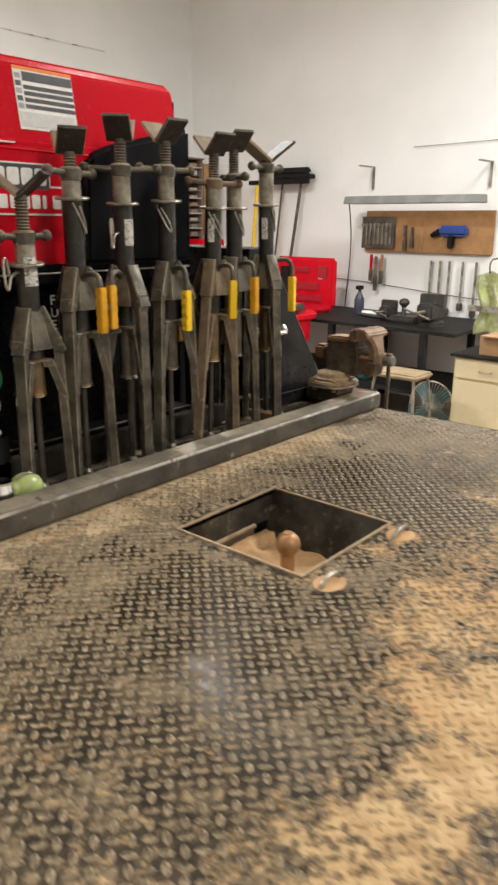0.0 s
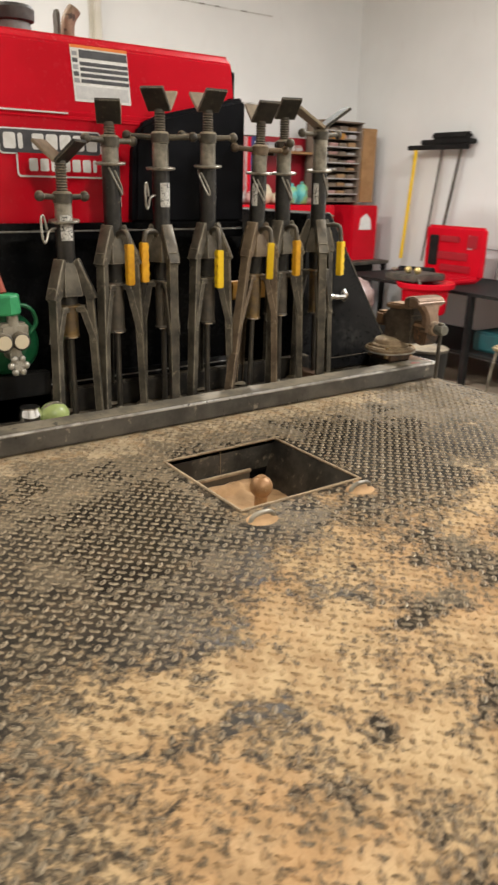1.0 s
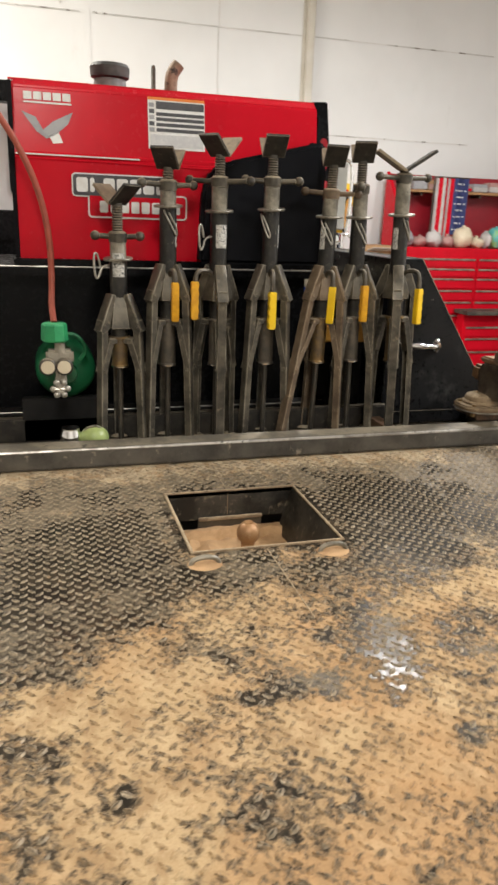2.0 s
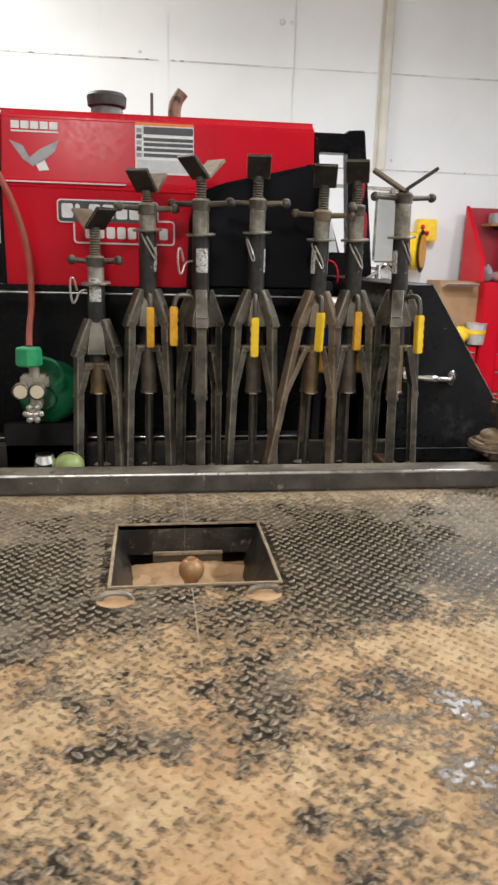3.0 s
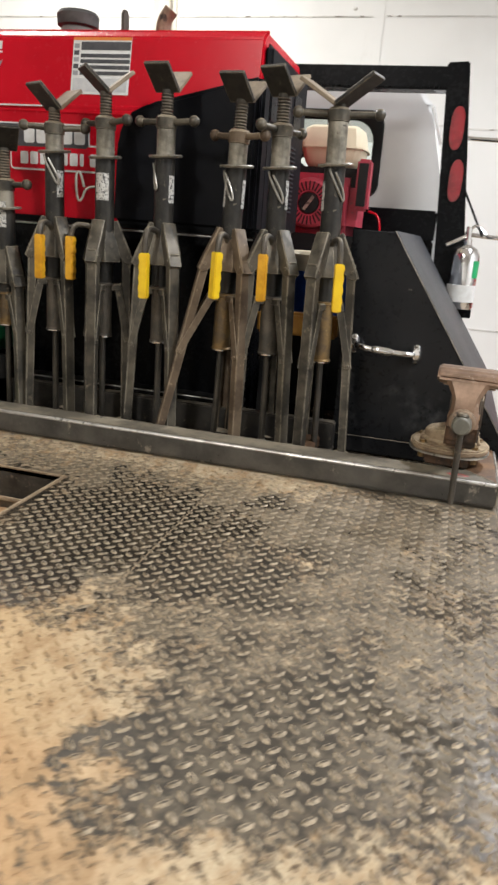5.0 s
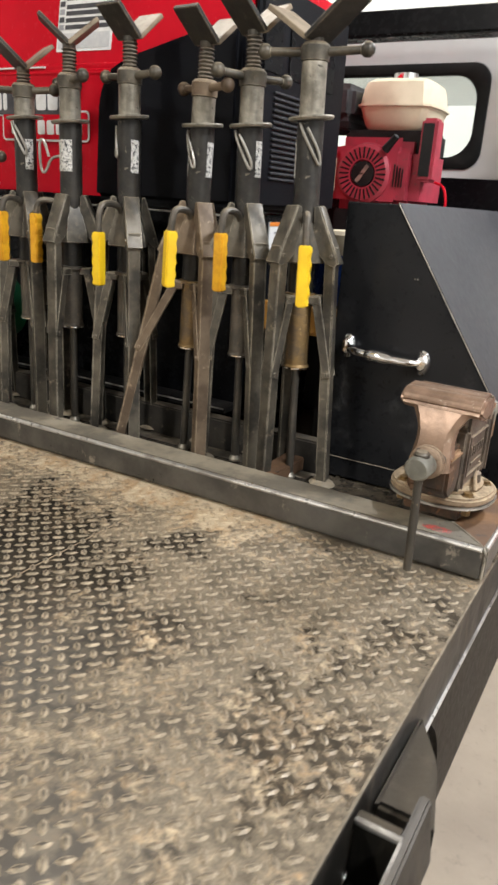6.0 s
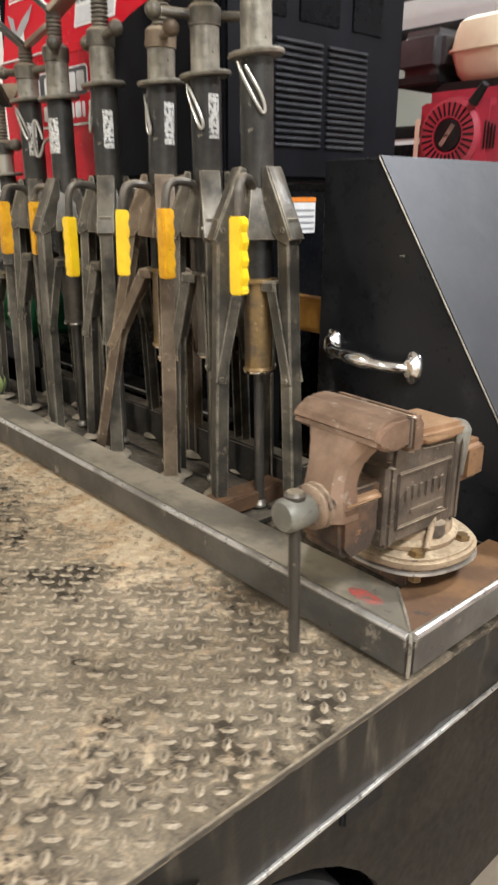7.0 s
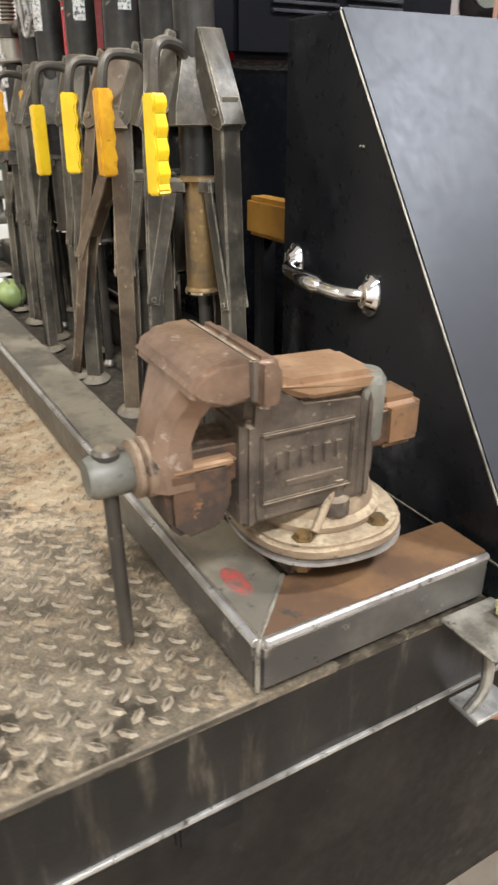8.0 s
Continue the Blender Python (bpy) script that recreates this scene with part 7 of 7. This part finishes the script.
def cord_reel():
    o = thing("cord_reel", "yellow cord reel hung on the wall with loose yellow cord", "cord reel", (3.9, 6.7, 0.5))
    m = pose(3.86, 6.60, 0.80, 90, 0, 58)
    part("drum", lathe(B(), [(0.0, -0.085), (0.085, -0.085), (0.10, -0.07), (0.10, 0.07), (0.085, 0.085), (0.0, 0.085)], 28, m), BLACK_DULL, o)
    for z in (-0.075, 0.075):
        part("flange", lathe(B(), [(0.06, z - 0.006), (0.205, z - 0.006), (0.212, z), (0.205, z + 0.006), (0.06, z + 0.006)], 36, m), BLACK_DULL, o)
    part("cord_coil", lathe(B(), [(0.1, -0.065)] + [(0.175 + 0.012 * (k % 2), -0.06 + 0.012 * k) for k in range(11)] + [(0.1, 0.065)], 28, m), YELLOW_BRIGHT, o)
    part("side_plate", lathe(B(), [(0.10, 0.083), (0.165, 0.083), (0.165, 0.089), (0.10, 0.089)], 32, m), YELLOW, o)
    part("mount", box(B(), 3.91, 4.11, 6.66, 6.79, 0.90, 1.12, 0.012), YELLOW_BRIGHT, o)
    for x, z in ((3.95, 1.04), (4.0, 0.98)):
        part("mount_clip", ball(B(), (x, 6.655, z), 0.024, seg=10), RED, o)
    part("loose_cord", tube(B(), [(3.74, 6.66, 0.76), (3.65, 6.74, 0.66), (3.66, 6.75, 0.42), (3.76, 6.75, 0.26), (3.80, 6.75, 0.12), (3.70, 6.76, 0.02), (3.60, 6.76, 0.06), (3.62, 6.76, 0.16), (3.76, 6.755, 0.14)], 0.0075, 8, 2), YELLOW, o)
    return o


cord_reel()

st = thing("drawer_cart", "red steel drawer cart with bright pull strips by the far wall", "tool cart", (4.16, 6.35, FLOOR))
part("body", box(B(), 3.94, 4.38, 6.06, 6.66, FLOOR + 0.10, -0.09, 0.008), RED, st)
part("top", box(B(), 3.92, 4.40, 6.04, 6.68, -0.09, -0.08, 0.003), BLACK_DULL, st)
z = FLOOR + 0.13
for hgt in (0.24, 0.17, 0.13, 0.11, 0.09, 0.08):
    d = part("drawer", box(B(), 3.955, 4.365, 6.046, 6.06, z, z + hgt - 0.012, 0.003), RED, st)
    part("pull_strip", box(B(), 3.965, 4.355, 6.032, 6.046, z + hgt - 0.032, z + hgt - 0.017, 0.003), CHROME, d)
    z += hgt
for x in (3.99, 4.33):
    for y in (6.12, 6.60):
        part("caster", lathe(B(), [(0.0, -0.015), (0.045, -0.015), (0.05, 0), (0.045, 0.015), (0.0, 0.015)], 16, pose(x, y, FLOOR + 0.05, 0, 90, 0)), RUBBER, st)
standing = set(scene.objects)
ct = thing("carton", "brown cardboard carton on the drawer cart", "carton", (4.26, 6.4, -0.22))
part("box", box(B(), 4.06, 4.48, 6.25, 6.62, -0.22, 0.38, 0.004), CARD, ct)
part("flap", prism(B(), [(6.24, 0.325), (6.10, 0.36), (6.10, 0.365), (6.24, 0.335)], "x", 4.08, 4.4), PALE, ct)
pl = thing("pail", "white plastic pail with a yellow band", "pail", (4.42, 6.15, -0.22))
part("shell", lathe(B(), [(0.08, -0.22), (0.10, -0.02), (0.105, -0.015), (0.0, -0.015)], 20, Matrix.Translation((4.43, 6.15, 0))), PALE, pl)
part("band", lathe(B(), [(0.0925, -0.12), (0.0965, -0.08)], 20, Matrix.Translation((4.43, 6.15, 0))), YELLOW_BRIGHT, pl)
gl = thing("work_gloves", "crumpled navy and yellow work gloves on the drawer cart", "gloves", (4.23, 6.14, -0.22))
for x, mat, nm in ((4.16, BLUE, "navy_glove"), (4.26, YELLOW_BRIGHT, "yellow_glove")):
    bm = B()
    ball(bm, (x, 6.13, -0.13), 0.09, 1, 0.7, 1.0, 12)
    for v in bm.verts:
        v.co += noise.noise_vector(v.co * 18.0) * 0.03
        v.co.z = max(v.co.z, -0.22)
    part(nm, bm, mat, gl)
moved(standing, -0.04, -0.02, 0.14)


# ---- between the bench and the far wall ----
def tool_trolley():
    o = thing("tool_trolley", "red steel drawer trolley under a dark worktop", "tool trolley", (5.55, 5.98, FLOOR))
    part("body", box(B(), 5.06, 6.04, 5.92, 6.06, FLOOR + 0.10, -0.135, 0.008), RED, o)
    part("worktop", box(B(), 5.02, 6.70, 5.80, 6.066, -0.135, -0.095, 0.006), BENCH_TOP, o, "greasy brown-black worktop")
    z = FLOOR + 0.13
    for h in (0.24, 0.20, 0.14, 0.12):
        d = part("drawer", box(B(), 5.08, 6.02, 5.904, 5.92, z, z + h - 0.012, 0.004), RED, o)
        part("pull_strip", box(B(), 5.09, 6.01, 5.89, 5.904, z + h - 0.034, z + h - 0.016, 0.003), GALV, d)
        z += h
    for x in (5.14, 5.96):
        part("caster", lathe(B(), [(0.0, -0.02), (0.045, -0.02), (0.05, 0), (0.045, 0.02), (0.0, 0.02)], 16, pose(x, 5.98, FLOOR + 0.05, 0, 90, 0)), RUBBER, o)
    part("leg", box(B(), 6.64, 6.69, 5.83, 5.88, FLOOR, -0.135, 0.003), BLACK_DULL, o)
    return o


BENCH_TOP = worn("greasy_worktop", (0.035, 0.030, 0.024), (0.085, 0.072, 0.055), (0.16, 0.13, 0.095), rough=0.6, scale=9)
tool_trolley()


def parts_washer():
    o = thing("parts_washer", "red steel parts washer on a pedestal under a dark lid", "parts washer", (5.5, 4.14, FLOOR))
    m = Matrix.Translation((5.5, 4.14, 0))
    part("basin", lathe(B(), [(0.10, -0.40), (0.19, -0.385), (0.205, -0.36), (0.215, -0.17), (0.265, -0.14), (0.27, -0.10), (0.262, -0.095), (0.20, -0.13), (0.0, -0.14)], 32, m), RED, o)
    part("pedestal", lathe(B(), [(0.24, FLOOR), (0.24, FLOOR + 0.02), (0.12, FLOOR + 0.05), (0.085, FLOOR + 0.10), (0.085, -0.42), (0.11, -0.398)], 28, m), RED, o)
    lid = part("lid", box(B(), 5.30, 5.72, 4.10, 4.48, -0.094, -0.030, 0.012, 2), BENCH_TOP, o, "dark grimy lid")
    part("hinge_rod", rod(B(), (5.34, 4.09, -0.06), (5.34, 3.98, -0.28), 0.012), BENCH_TOP, lid)
    return o


parts_washer()
for x, y in ((5.42, 4.30), (5.44, 4.20)):
    solo("brass_float", ball(B(), (x, y, 0.003), 0.033, seg=14), worn("pale_brass", (0.62, 0.48, 0.20), (0.50, 0.38, 0.16), rough=0.3, metal=0.6, scale=20), "small pale brass ball on the washer lid", "ball", group="brass balls")
st2 = thing("stool", "dark grimy round shop stool", "stool", (4.3, 3.8, FLOOR))
part("seat", lathe(B(), [(0.13, -0.28), (0.15, -0.275), (0.15, -0.245), (0.14, -0.235), (0.0, -0.235)], 24, Matrix.Translation((4.3, 3.8, 0))), BENCH_TOP, st2)
for k in range(4):
    a = radians(45 + 90 * k)
    part("leg", rod(B(), (4.3 + 0.10 * math.cos(a), 3.8 + 0.10 * math.sin(a), -0.279), (4.3 + 0.16 * math.cos(a), 3.8 + 0.16 * math.sin(a), FLOOR), 0.014), BLACK_DULL, st2)
bm = B()
ball(bm, (4.3, 3.8, -0.10), 0.15, 0.95, 0.85, 0.9, 24)
for v in bm.verts:
    v.co += noise.noise_vector(v.co * 9.0) * 0.045
    v.co.z = max(v.co.z, -0.234)
solo("plastic_bag", bm, worn("pink_grey_film", (0.24, 0.165, 0.15), (0.18, 0.12, 0.11), (0.36, 0.28, 0.26), rough=0.35, scale=9, bump=0.4), "crumpled pinkish-grey plastic bag on the stool", "bag")
wb = thing("waste_bin", "tall black waste bin with a pale worn rim", "bin", (3.95, 2.71, FLOOR))
part("shell", lathe(B(), [(0.10, FLOOR), (0.135, -0.29), (0.128, -0.29), (0.095, FLOOR + 0.02), (0.0, FLOOR + 0.02)], 28, Matrix.Translation((3.95, 2.71, 0))), BLACK_DULL, wb)
part("rim", lathe(B(), [(0.135, -0.30), (0.140, -0.295), (0.140, -0.283), (0.134, -0.278), (0.128, -0.283)], 28, Matrix.Translation((3.95, 2.71, 0))), STEEL_DARK, wb)
